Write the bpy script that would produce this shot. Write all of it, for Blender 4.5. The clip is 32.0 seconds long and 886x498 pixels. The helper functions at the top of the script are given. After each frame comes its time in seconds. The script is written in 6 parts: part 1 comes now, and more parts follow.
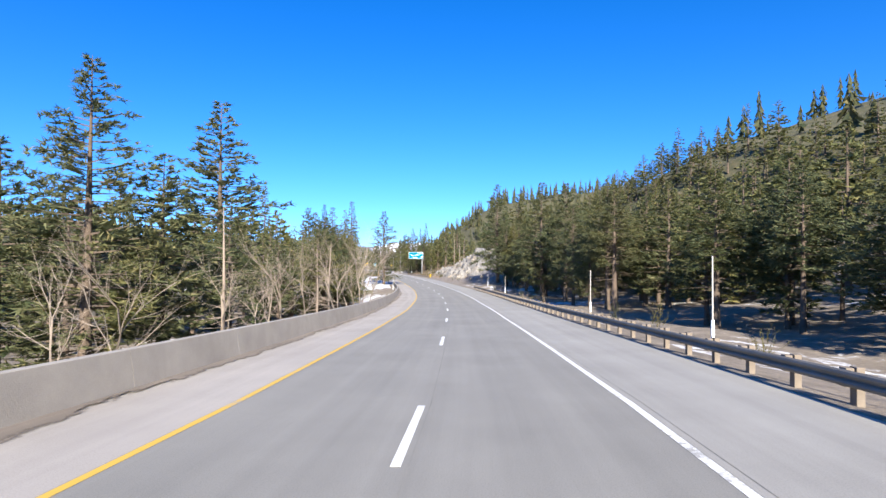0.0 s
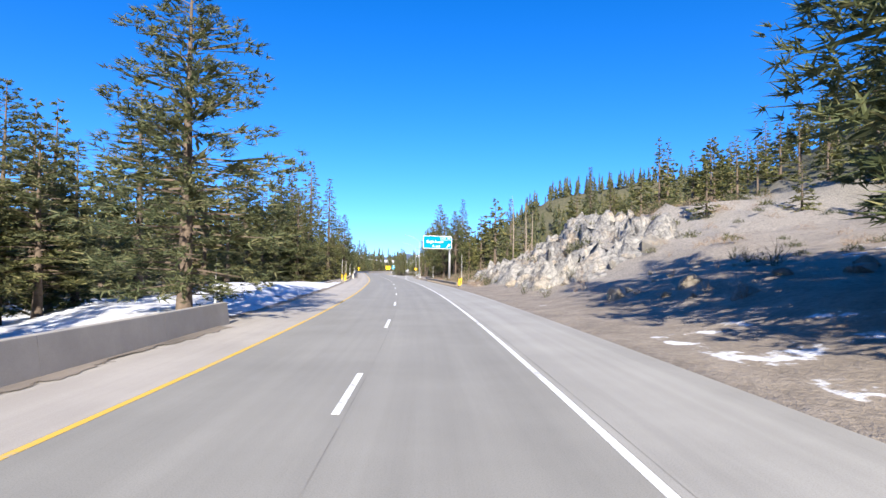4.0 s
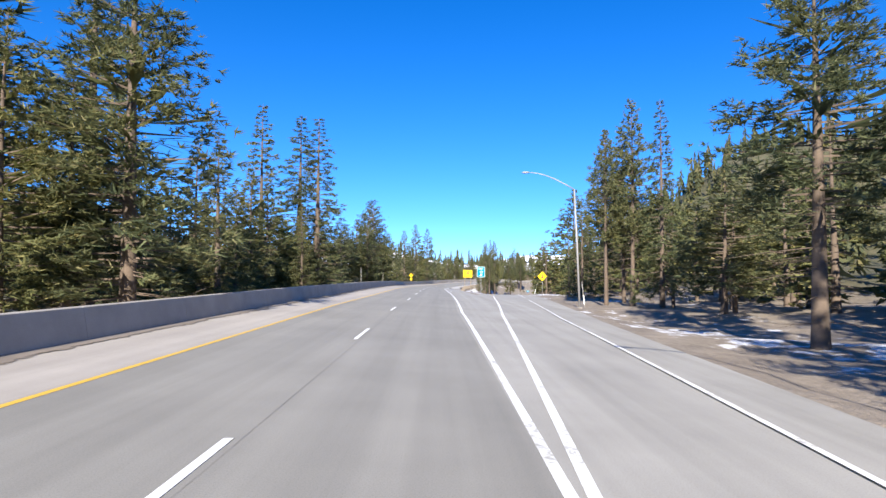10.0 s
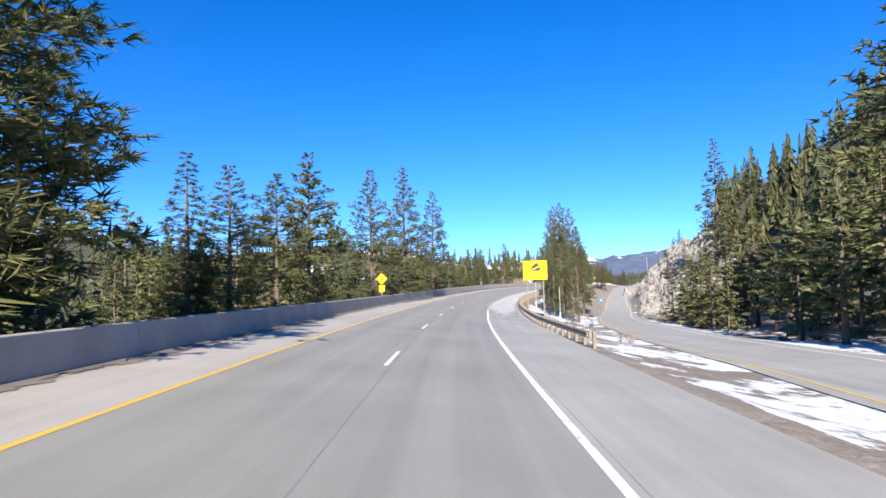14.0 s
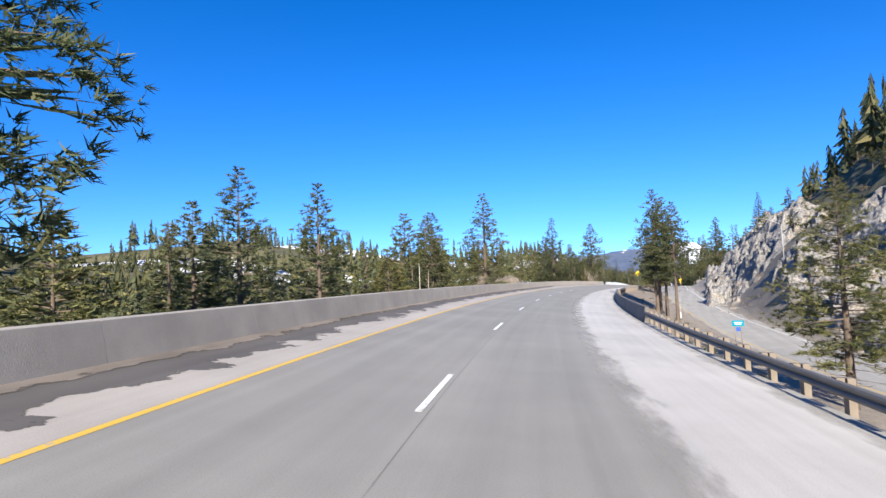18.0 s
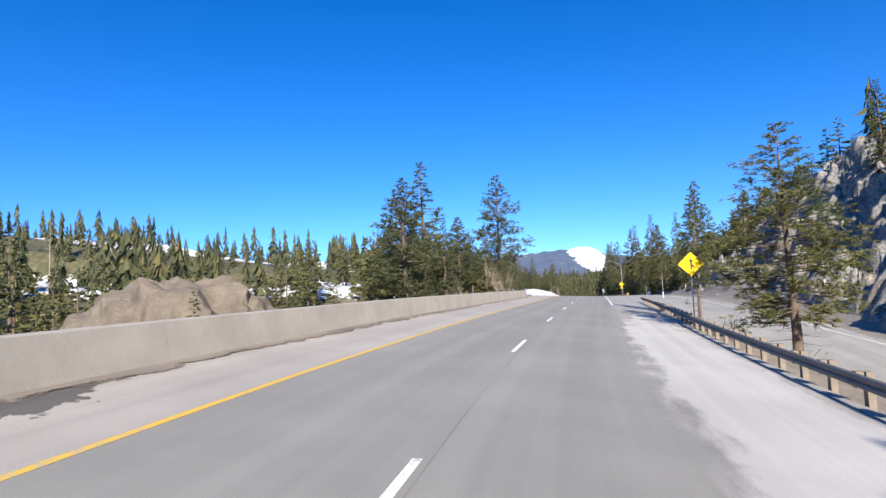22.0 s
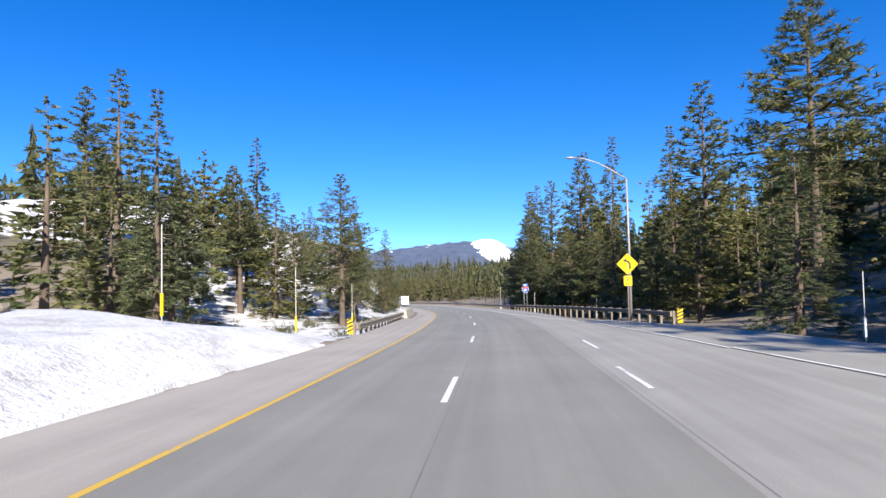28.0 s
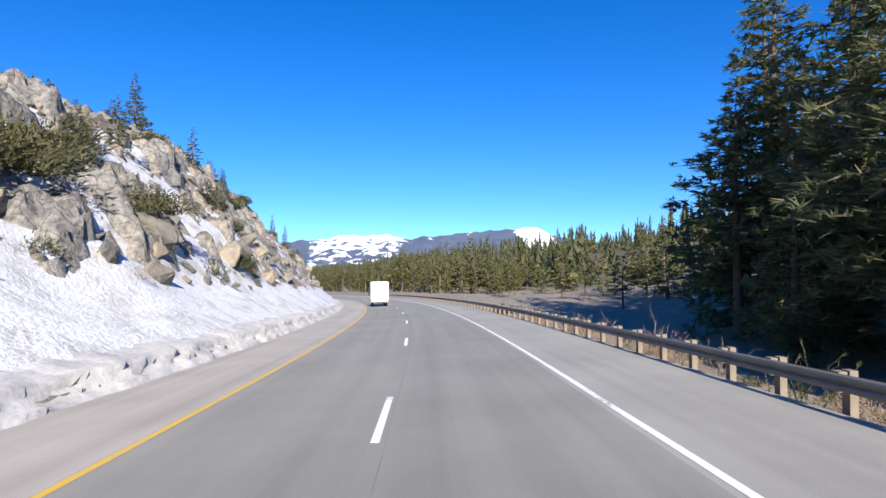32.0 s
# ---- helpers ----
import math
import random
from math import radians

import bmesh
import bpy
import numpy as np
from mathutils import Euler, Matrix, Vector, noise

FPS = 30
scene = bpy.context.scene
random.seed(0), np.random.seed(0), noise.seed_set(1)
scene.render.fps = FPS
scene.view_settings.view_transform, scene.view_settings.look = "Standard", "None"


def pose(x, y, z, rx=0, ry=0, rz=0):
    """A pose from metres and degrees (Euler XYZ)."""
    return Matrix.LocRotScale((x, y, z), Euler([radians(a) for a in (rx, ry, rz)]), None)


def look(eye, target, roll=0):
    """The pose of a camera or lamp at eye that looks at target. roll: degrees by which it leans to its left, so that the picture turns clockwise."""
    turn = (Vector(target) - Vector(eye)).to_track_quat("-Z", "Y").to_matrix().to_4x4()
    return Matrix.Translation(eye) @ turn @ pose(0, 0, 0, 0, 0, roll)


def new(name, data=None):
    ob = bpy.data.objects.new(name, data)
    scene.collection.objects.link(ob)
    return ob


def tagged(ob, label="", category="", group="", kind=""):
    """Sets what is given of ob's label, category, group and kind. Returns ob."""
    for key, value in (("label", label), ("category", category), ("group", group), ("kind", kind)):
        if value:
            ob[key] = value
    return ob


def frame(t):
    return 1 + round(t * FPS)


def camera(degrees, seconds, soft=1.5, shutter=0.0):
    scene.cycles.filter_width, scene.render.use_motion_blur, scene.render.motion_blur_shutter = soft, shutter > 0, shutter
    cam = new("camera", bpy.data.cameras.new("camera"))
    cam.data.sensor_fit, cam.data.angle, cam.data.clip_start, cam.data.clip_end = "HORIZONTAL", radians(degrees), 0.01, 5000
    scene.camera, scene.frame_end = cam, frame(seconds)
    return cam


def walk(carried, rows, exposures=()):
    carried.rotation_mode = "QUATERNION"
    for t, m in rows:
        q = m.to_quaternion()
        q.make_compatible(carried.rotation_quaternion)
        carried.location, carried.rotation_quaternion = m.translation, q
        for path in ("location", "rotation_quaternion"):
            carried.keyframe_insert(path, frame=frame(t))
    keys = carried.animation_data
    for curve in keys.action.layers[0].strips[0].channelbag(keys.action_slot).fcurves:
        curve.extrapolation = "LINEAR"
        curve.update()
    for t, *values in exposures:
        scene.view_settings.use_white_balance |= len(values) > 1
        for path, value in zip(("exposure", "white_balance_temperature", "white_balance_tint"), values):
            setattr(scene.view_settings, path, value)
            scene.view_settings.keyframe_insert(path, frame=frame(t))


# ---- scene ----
cam = camera(78.3, 32.0, 1.5, 0.0)
PATH = [
    (0, -0.00, 0.02, 0.00, 91.07, -0.40, 0.04),
    (0.5, 0.71, 13.69, -0.68, 91.16, -0.38, 0.27),
    (1, 1.37, 27.37, -1.33, 91.25, -0.37, 0.60),
    (1.5, 1.89, 41.01, -1.94, 91.38, -0.39, 1.08),
    (2, 2.17, 54.56, -2.48, 91.55, -0.44, 1.72),
    (2.5, 2.11, 67.97, -2.93, 91.71, -0.56, 2.50),
    (3, 1.66, 81.29, -3.29, 91.84, -0.69, 3.33),
    (3.5, 0.79, 94.59, -3.56, 91.92, -0.79, 4.09),
    (4, -0.46, 107.90, -3.73, 91.95, -0.89, 4.83),
    (4.5, -2.06, 121.27, -3.84, 91.98, -1.03, 5.61),
    (5, -3.90, 134.68, -3.89, 92.02, -1.15, 6.41),
    (5.5, -5.87, 148.14, -3.94, 92.08, -1.25, 7.21),
    (6, -7.98, 161.60, -3.98, 92.15, -1.39, 8.04),
    (6.5, -10.25, 175.04, -4.04, 92.23, -1.61, 8.90),
    (7, -12.72, 188.43, -4.08, 92.28, -1.77, 9.76),
    (7.5, -15.38, 201.75, -4.10, 92.30, -1.71, 10.56),
    (8, -18.19, 215.05, -4.09, 92.28, -1.44, 11.31),
    (8.5, -21.10, 228.33, -4.09, 92.26, -1.04, 11.99),
    (9, -24.05, 241.61, -4.11, 92.29, -0.66, 12.55),
    (9.5, -27.00, 254.89, -4.18, 92.40, -0.44, 12.98),
    (10, -29.98, 268.13, -4.27, 92.56, -0.28, 13.36),
    (10.5, -33.00, 281.31, -4.35, 92.69, -0.06, 13.77),
    (11, -36.10, 294.46, -4.41, 92.80, 0.24, 14.21),
    (11.5, -39.30, 307.59, -4.45, 92.86, 0.61, 14.64),
    (12, -42.60, 320.67, -4.49, 92.90, 0.98, 14.99),
    (12.5, -45.96, 333.64, -4.55, 92.94, 1.29, 15.16),
    (13, -49.37, 346.55, -4.66, 92.97, 1.50, 15.18),
    (13.5, -52.83, 359.43, -4.84, 93.01, 1.54, 15.06),
    (14, -56.27, 372.35, -5.07, 93.08, 1.42, 14.83),
    (14.5, -59.62, 385.36, -5.34, 93.21, 1.19, 14.50),
    (15, -62.78, 398.47, -5.63, 93.31, 1.02, 14.14),
    (15.5, -65.64, 411.69, -5.90, 93.33, 1.09, 13.81),
    (16, -68.16, 425.02, -6.15, 93.31, 1.38, 13.48),
    (16.5, -70.29, 438.46, -6.33, 93.31, 1.78, 13.10),
    (17, -72.03, 452.00, -6.46, 93.32, 2.12, 12.61),
    (17.5, -73.39, 465.62, -6.53, 93.30, 2.22, 11.99),
    (18, -74.36, 479.28, -6.58, 93.27, 2.20, 11.25),
    (18.5, -74.92, 492.93, -6.63, 93.24, 2.19, 10.43),
    (19, -75.06, 506.54, -6.66, 93.24, 2.24, 9.47),
    (19.5, -74.78, 520.12, -6.70, 93.27, 2.38, 8.33),
    (20, -74.15, 533.67, -6.74, 93.32, 2.48, 7.04),
    (20.5, -73.21, 547.19, -6.80, 93.38, 2.45, 5.65),
    (21, -71.88, 560.66, -6.89, 93.41, 2.39, 4.20),
    (21.5, -70.07, 574.05, -7.02, 93.39, 2.43, 2.73),
    (22, -67.73, 587.35, -7.18, 93.36, 2.60, 1.28),
    (22.5, -64.92, 600.55, -7.37, 93.36, 2.90, -0.09),
    (23, -61.76, 613.71, -7.56, 93.38, 3.29, -1.35),
    (23.5, -58.42, 626.87, -7.73, 93.41, 3.69, -2.48),
    (24, -54.99, 640.05, -7.89, 93.41, 3.99, -3.50),
    (24.5, -51.55, 653.26, -8.08, 93.35, 4.08, -4.44),
    (25, -48.13, 666.52, -8.32, 93.24, 3.93, -5.33),
    (25.5, -44.75, 679.82, -8.65, 93.11, 3.55, -6.17),
    (26, -41.40, 693.15, -9.08, 92.93, 3.01, -6.90),
    (26.5, -38.07, 706.46, -9.58, 92.69, 2.40, -7.47),
    (27, -34.74, 719.72, -10.14, 92.45, 1.83, -7.92),
    (27.5, -31.43, 732.88, -10.73, 92.26, 1.39, -8.30),
    (28, -28.18, 745.96, -11.33, 92.10, 1.09, -8.54),
    (28.5, -25.08, 758.96, -11.93, 91.94, 0.91, -8.55),
    (29, -22.16, 771.92, -12.54, 91.78, 0.83, -8.38),
    (29.5, -19.44, 784.88, -13.17, 91.64, 0.79, -8.05),
    (30, -16.97, 797.84, -13.83, 91.50, 0.71, -7.55),
    (30.5, -14.77, 810.78, -14.54, 91.37, 0.53, -6.86),
    (31, -12.95, 823.73, -15.29, 91.23, 0.33, -6.04),
    (31.5, -11.63, 836.71, -16.08, 91.08, 0.17, -5.16),
    (32, -10.89, 849.75, -16.88, 91.01, 0.05, -4.22),
]
walk(cam, [(t, pose(x, y, z, a, b, c)) for t, x, y, z, a, b, c in PATH], [(0.0, 1.3), (3.0, 1.4), (6.0, 1.08), (11.0, 1.28), (16.0, 1.2), (22.0, 1.02), (25.0, 1.22), (28.0, 1.05), (30.0, 1.15), (32.0, 1.0)])

# station (27 m apart), and the road's surface under the travelled path
ROAD = [
    (-8, -11.64, -218.07, 7.48),
    (-4, -5.82, -109.03, 2.57),
    (-2, -2.91, -54.50, 0.11),
    (0, -0.00, 0.02, -2.35),
    (2, 2.17, 54.56, -4.83),
    (4, -0.46, 107.90, -6.08),
    (6, -7.98, 161.60, -6.33),
    (8, -18.19, 215.05, -6.44),
    (10, -29.98, 268.13, -6.62),
    (12, -42.60, 320.67, -6.84),
    (14, -56.27, 372.35, -7.42),
    (16, -68.16, 425.02, -8.50),
    (18, -74.36, 479.28, -8.93),
    (20, -74.15, 533.67, -9.09),
    (22, -67.73, 587.35, -9.53),
    (24, -54.99, 640.05, -10.24),
    (26, -41.40, 693.15, -11.43),
    (28, -28.18, 745.96, -13.68),
    (30, -16.97, 797.84, -16.18),
    (32, -10.89, 849.75, -19.23),
    (34, -9.90, 903.80, -22.20),
    (36, -15.00, 957.30, -25.17),
    (38, -27.00, 1009.40, -28.14),
    (41, -54.00, 1084.80, -32.60),
    (45, -88.00, 1187.80, -38.54),
]

# ---------------- light and sky ----------------
SUN_EL, SUN_AZ = 29.0, 173.0
world = bpy.data.worlds.new("world")
scene.world = world
world.use_nodes = True
wn = world.node_tree
sky = wn.nodes.new("ShaderNodeTexSky")
sky.sky_type = 'NISHITA'
sky.sun_disc = False
sky.sun_elevation = radians(SUN_EL)
sky.sun_rotation = radians(SUN_AZ)
sky.altitude = 1900
sky.air_density = 1.0
sky.dust_density = 0.1
sky.ozone_density = 3.0
hsv = wn.nodes.new("ShaderNodeHueSaturation")
hsv.inputs["Saturation"].default_value = 1.36
hsv.inputs["Hue"].default_value = 0.512
hsv.inputs["Value"].default_value = 1.0
rise = wn.nodes.new("ShaderNodeMapping")
rise.inputs["Location"].default_value = (0, 0, 0.085)
wn.links.new(wn.nodes.new("ShaderNodeTexCoord").outputs["Generated"], rise.inputs[0])
wn.links.new(rise.outputs[0], sky.inputs[0])
wn.links.new(sky.outputs[0], hsv.inputs["Color"])
wn.links.new(hsv.outputs[0], wn.nodes["Background"].inputs[0])
wn.nodes["Background"].inputs[1].default_value = 0.124
sun = new("sun", bpy.data.lights.new("sun", 'SUN'))
sun.data.energy = 4.9
sun.data.angle = radians(0.6)
sun.data.color = (1.0, 0.93, 0.83)
_el, _az = radians(SUN_EL), radians(SUN_AZ)
to_sun = Vector((math.sin(_az) * math.cos(_el), math.cos(_az) * math.cos(_el), math.sin(_el)))
sun.matrix_world = look(to_sun * 200, (0, 0, 0))

# ---------------- the road's line ----------------
RU = np.array([r[0] for r in ROAD], float)
RP = np.array([r[1:] for r in ROAD], float)


def spline2(x, y):
    """Second derivatives of a natural cubic spline through the points."""
    n = len(x)
    h = np.diff(x)
    a = np.zeros((n, n))
    b = np.zeros((n, y.shape[1]))
    a[0, 0] = a[-1, -1] = 1
    for i in range(1, n - 1):
        a[i, i - 1], a[i, i], a[i, i + 1] = h[i - 1], 2 * (h[i - 1] + h[i]), h[i]
        b[i] = 6 * ((y[i + 1] - y[i]) / h[i] - (y[i] - y[i - 1]) / h[i - 1])
    return np.linalg.solve(a, b)


RM = spline2(RU, RP)


def road(u):
    """Centre of the travelled path on the road's surface at station u (27 m a unit)."""
    u = np.atleast_1d(np.asarray(u, float))
    c = np.clip(u, RU[0], RU[-1])
    i = np.clip(np.searchsorted(RU, c) - 1, 0, len(RU) - 2)
    h = (RU[i + 1] - RU[i])[:, None]
    a, b = (RU[i + 1] - c)[:, None] / h, (c - RU[i])[:, None] / h
    p = a * RP[i] + b * RP[i + 1] + ((a ** 3 - a) * RM[i] + (b ** 3 - b) * RM[i + 1]) * h ** 2 / 6
    out = (u - c)[:, None] * 27.0 * np.array([[0.25, 0.97, 0.0]]) * np.where(u > RU[-1], -1, 1)[:, None] * [[1, 1, 1]]
    out[:, 0] = np.where(u > RU[-1], -0.25, 0.05) * (u - c) * 27
    out[:, 1] = 0.97 * (u - c) * 27
    out[:, 2] = np.where(u > RU[-1], -0.02, -0.045) * (u - c) * 27
    return p + out


def right_of(u):
    u = np.atleast_1d(np.asarray(u, float))
    d = road(u + 0.02) - road(u - 0.02)
    d[:, 2] = 0
    d /= np.linalg.norm(d, axis=1)[:, None]
    return np.stack([d[:, 1], -d[:, 0], 0 * d[:, 0]], 1)


# cross fall (rise to the right), and the offset of the lanes from the travelled path
BANK_U = [-8, 0, 3, 6, 9, 13, 16, 19, 23, 25, 27, 29, 36, 45]
BANK = [.02, .02, .02, 0, -.04, -.06, -.09, -.10, -.10, -.07, -.03, .02, .03, .03]
LANE_U = [-8, .4, 1.4, 2.35, 3.85, 5.9, 7.55, 8.35, 9.4, 11.3, 12.35, 13.4, 14.1, 15.9, 17.4, 19.4, 21, 22.4, 23.4, 25.9, 27.9, 29.4, 31.4, 32.4, 36]
LANE_D = [0.3, .5, -.1, -.34, 0, -.1, -.33, -.7, -1.1, -1.8, -1.35, -.8, -.5, -.25, -.5, -.3, 0, -.5, -.4, -.4, .2, .85, .78, .54, .5]


def at(u, d, h=0.0):
    """World points at station u, d metres to the right of the path and h above the road's plane."""
    u = np.atleast_1d(np.asarray(u, float))
    d = np.broadcast_to(np.asarray(d, float), u.shape)
    d = d + np.interp(u, LANE_U, LANE_D) * np.clip((24 - np.abs(d)) / 13, 0, 1)
    near = np.clip(d, -60, 60)
    p = road(u) + right_of(u) * near[:, None]
    p[:, 0] += d - near
    p[:, 2] += h + np.interp(u, BANK_U, BANK) * np.clip(d, -12, 12)
    return p


def spot(u, d, h=0.0):
    return Vector(at(u, d, h)[0])


def lane_off(u, d):
    """An offset from the travelled path as an offset from the lanes."""
    for _ in range(4):
        e = float(np.interp(u, LANE_U, LANE_D)) * min(1, max(0, (24 - abs(d)) / 13))
    return d - e


def heading(u):
    r = right_of(u)[0]
    return math.degrees(math.atan2(r[1], r[0]))


# ramp that leaves the road and joins it again: station, offset, drop, half width
RAMP = [(8.3, 4.6, 0, 1.9), (9.4, 4.9, 0, 2.4), (10.1, 5.6, 0, 3.2), (11.4, 8.5, 0, 3.6), (12.5, 11.1, 0, 3.8), (13.5, 13.4, 0, 4.0), (15, 17.5, -.5, 4.1), (16.5, 21, -1.8, 4.2),
        (18, 24, -3.6, 4.2), (19.5, 26, -5.2, 4.4), (20.7, 26, -5.6, 4.6), (22, 22.5, -4.2, 4.2), (23.2, 18, -2.2, 4.2), (24.3, 14, -.6, 4.6),
        (25.3, 11.5, 0, 5.6), (26.5, 9.6, 0, 7), (28, 9.3, 0, 7.2), (28.9, 8, 0, 6), (29.6, 5.5, 0, 3)]
RA = np.array(RAMP, float)


def ramp(u):
    return [np.interp(u, RA[:, 0], RA[:, k]) for k in (1, 2, 3)]


# ---------------- ground heights beside the road ----------------
RD = np.array([6.5, 10, 16, 25, 40, 70, 120, 250])
RIGHT = {-8: (0, -.5, -1, 0, 6, 25, 60, 140), 0: (0, -.5, -1, 0, 5, 22, 50, 120), 4: (0, 0, 0, .5, 2, 12, 40, 70), 5: (0, .3, 3, 4, 6, 14, 42, 75),
         5.8: (0, .2, 1.5, 5, 8, 18, 45, 80), 6.6: (0, .3, 2.2, 8.5, 12, 20, 46, 80), 7.5: (0, .2, 1.5, 5, 11, 20, 45, 80), 8.4: (0, .2, 1.2, 4, 10.5, 18, 42, 75), 9.1: (0, -.1, .3, 1.5, 7, 14, 40, 65), 10: (0, -.3, -.5, -.5, 2, 10, 35, 55),
         12: (0, -.2, -.3, -.3, 0, 3, 22, 35), 14: (0, -.2, -.2, -.2, 0, 2, 8, 25), 17: (-.3, -1, -2.2, -3, -3, 2, 16, 30), 19: (-.5, -2, -4.5, -5.5, -5, 12, 35, 55)}
RIGHT2 = {21: (-.5, -1.5, -4, -5, 0, 27, 58, 75), 22: (-.3, -1, -3, -3.5, 9, 34, 65, 85), 24: (0, -.3, -.6, .5, 17, 40, 72, 95), 26: (0, 0, 0, 4, 18, 38, 64, 95),
          28: (0, 0, 0, 1, 7, 25, 55, 95), 30: (-.3, -1, -1.5, -1, 3, 19, 46, 80), 33: (-.4, -1.2, -2, -2, 1, 13, 36, 60), 37: (0, .3, .5, 0, 0, 4, 16, 35), 46: (0, .5, 1, 1, 1, 2, 6, 30)}
RIGHT.update(RIGHT2)
LD = np.array([9.0, 12, 18, 28, 45, 80, 150, 300])
LEFT = {-8: (-.4, -2, -4, -4, -4, -3, 0, 20), 3.8: (-.3, -1.5, -3, -3.5, -3, -2, 0, 20), 5: (0, .3, -.3, -2, -2, -2, 0, 20), 6: (0, .9, .8, -1, -2, -2, 0, 20),
        7.2: (0, -.3, -1, -2, -3, -2, 0, 20), 12: (-.4, -1.5, -3, -4, -4, -3, 0, 25), 17: (-.8, -3, -6, -8, -9, -8, 5, 40), 20: (-.8, -3, -6, -10, -12, -10, 5, 50),
        22: (-.8, -2, -4, -7, -10, -12, 0, 40), 24: (-.5, -1.5, -3, -5, -6, -6, 0, 30), 24.9: (0, -.3, -1.2, -3, -4, -4, 0, 30), 25.9: (0, -.2, -1.5, -2.5, -3, -2, 2, 25), 26.6: (0, .9, 1.6, 1.6, 2, 3, 8, 20)}
LEFT2 = {28: (.1, 1.6, 2.7, 3, 3, 6, 10, 20), 28.9: (.1, 1.3, 2.2, 2.4, 2.8, 6, 10, 20), 29.4: (-.2, -.4, -.6, 0, 3, 9, 18, 35), 31: (-.1, .3, 2, 5.5, 11, 17, 24, 40), 32.5: (.2, 1.4, 6.0, 12.5, 18.5, 24, 30, 40),
         34.5: (.2, 2.0, 8.8, 18.5, 24.5, 28, 31, 38), 36: (.2, 2.2, 9, 18.5, 24, 26.5, 30, 38), 37.6: (.2, 1.2, 5, 11, 16, 20, 25, 40), 40: (0, 0, -1, 0, 5, 10, 20, 40), 46: (0, 0, 0, 1, 5, 10, 20, 40)}
LEFT.update(LEFT2)


def side_height(table, dist, u, d):
    us = np.array(sorted(table))
    hs = np.array([table[k] for k in us.tolist()], float)
    cols = np.stack([np.interp(u, us, hs[:, k]) for k in range(hs.shape[1])], 1)
    x = np.clip(d, dist[0], dist[-1])
    i = np.clip(np.searchsorted(dist, x) - 1, 0, len(dist) - 2)
    f = (x - dist[i]) / (dist[i + 1] - dist[i])
    k = np.arange(len(u))
    f = f * f * (3 - 2 * f) * 0.5 + f * 0.5
    return cols[k, i] * (1 - f) + cols[k, i + 1] * f


def wave(x, y, scale, seed=0.0):
    """Smooth uneven swell, about -1 to 1."""
    x, y = x / scale + seed * 7.3, y / scale - seed * 3.1
    return (np.sin(x * 1.7 + 1.3 * np.sin(y * 1.1)) + np.sin(y * 2.3 + 1.7 * np.sin(x * 0.7 + 2)) + np.sin(x * 3.9 + y * 2.9)) / 3


def ground(u, d):
    """Height of the ground over the road's plane at stations u and offsets d."""
    u = np.atleast_1d(np.asarray(u, float))
    d = np.broadcast_to(np.asarray(d, float), u.shape).copy()
    h = np.where(d > 0, side_height(RIGHT, RD, u, d), side_height(LEFT, LD, u, -d))
    out = np.clip(np.where(d > 0, (d - 6.5) / 6, (-d - 9) / 6), 0, 1)
    far = np.clip(np.abs(d) / 60, 0.15, 4)
    x, y = u * 27, d
    h = h + out * (0.35 * wave(x, y, 6, 1) + 0.9 * wave(x, y, 21, 2) * far + 3.0 * wave(x, y, 90, 3) * np.clip(far - .4, 0, 3))
    steep = np.clip(np.where(d > 0, np.interp(u, [5.2, 6, 7.4, 8.2, 18, 20, 25.5, 27], [0, 1, 1, 0, 0, 1, 1, 0]), np.interp(u, [30.5, 32, 36, 38], [0, 1, 1, 0])), 0, 1) * np.clip(h / 4, 0, 1)
    h = h + steep * (0.8 * wave(x, y, 2.2, 5) + 1.0 * np.abs(wave(x, y, 5.5, 6)))
    pave = np.where(d > 0, d < 6.4, -d < 8.9)
    h = np.where(pave, -0.2, h)
    rc, rz, rw = ramp(u)
    k = np.clip(1 - (np.abs(d - rc) - rw - 0.2) / 3.0, 0, 1) * (u > 8.2) * (u < 29.9)
    return h * (1 - k) + np.minimum(rz - 0.10, h + 9) * k


# ---------------- materials ----------------
def material(name, rough=0.8, metal=0.0):
    m = bpy.data.materials.new(name)
    m.use_nodes = True
    b = m.node_tree.nodes["Principled BSDF"]
    b.inputs["Roughness"].default_value = rough
    b.inputs["Metallic"].default_value = metal
    return m, m.node_tree, b


def noise_node(nt, coord, scale, detail=4.0, rough=0.6):
    n = nt.nodes.new("ShaderNodeTexNoise")
    n.inputs["Scale"].default_value = scale
    n.inputs["Detail"].default_value = detail
    n.inputs["Roughness"].default_value = rough
    nt.links.new(coord, n.inputs["Vector"])
    return n.outputs["Fac"]


def ramp_node(nt, fac, stops):
    n = nt.nodes.new("ShaderNodeValToRGB")
    e = n.color_ramp.elements
    while len(e) < len(stops):
        e.new(0.5)
    for el, (p, c) in zip(e, stops):
        el.position = p
        el.color = (*c, 1) if len(c) == 3 else c
    nt.links.new(fac, n.inputs[0])
    return n.outputs[0]


def mix_node(nt, fac, a, b, kind='MIX'):
    n = nt.nodes.new("ShaderNodeMix")
    n.data_type = 'RGBA'
    n.blend_type = kind
    for sock, v in ((n.inputs[0], fac), (n.inputs[6], a), (n.inputs[7], b)):
        if isinstance(v, (int, float)):
            sock.default_value = v
        elif isinstance(v, tuple):
            sock.default_value = (*v, 1)
        else:
            nt.links.new(v, sock)
    return n.outputs[2]


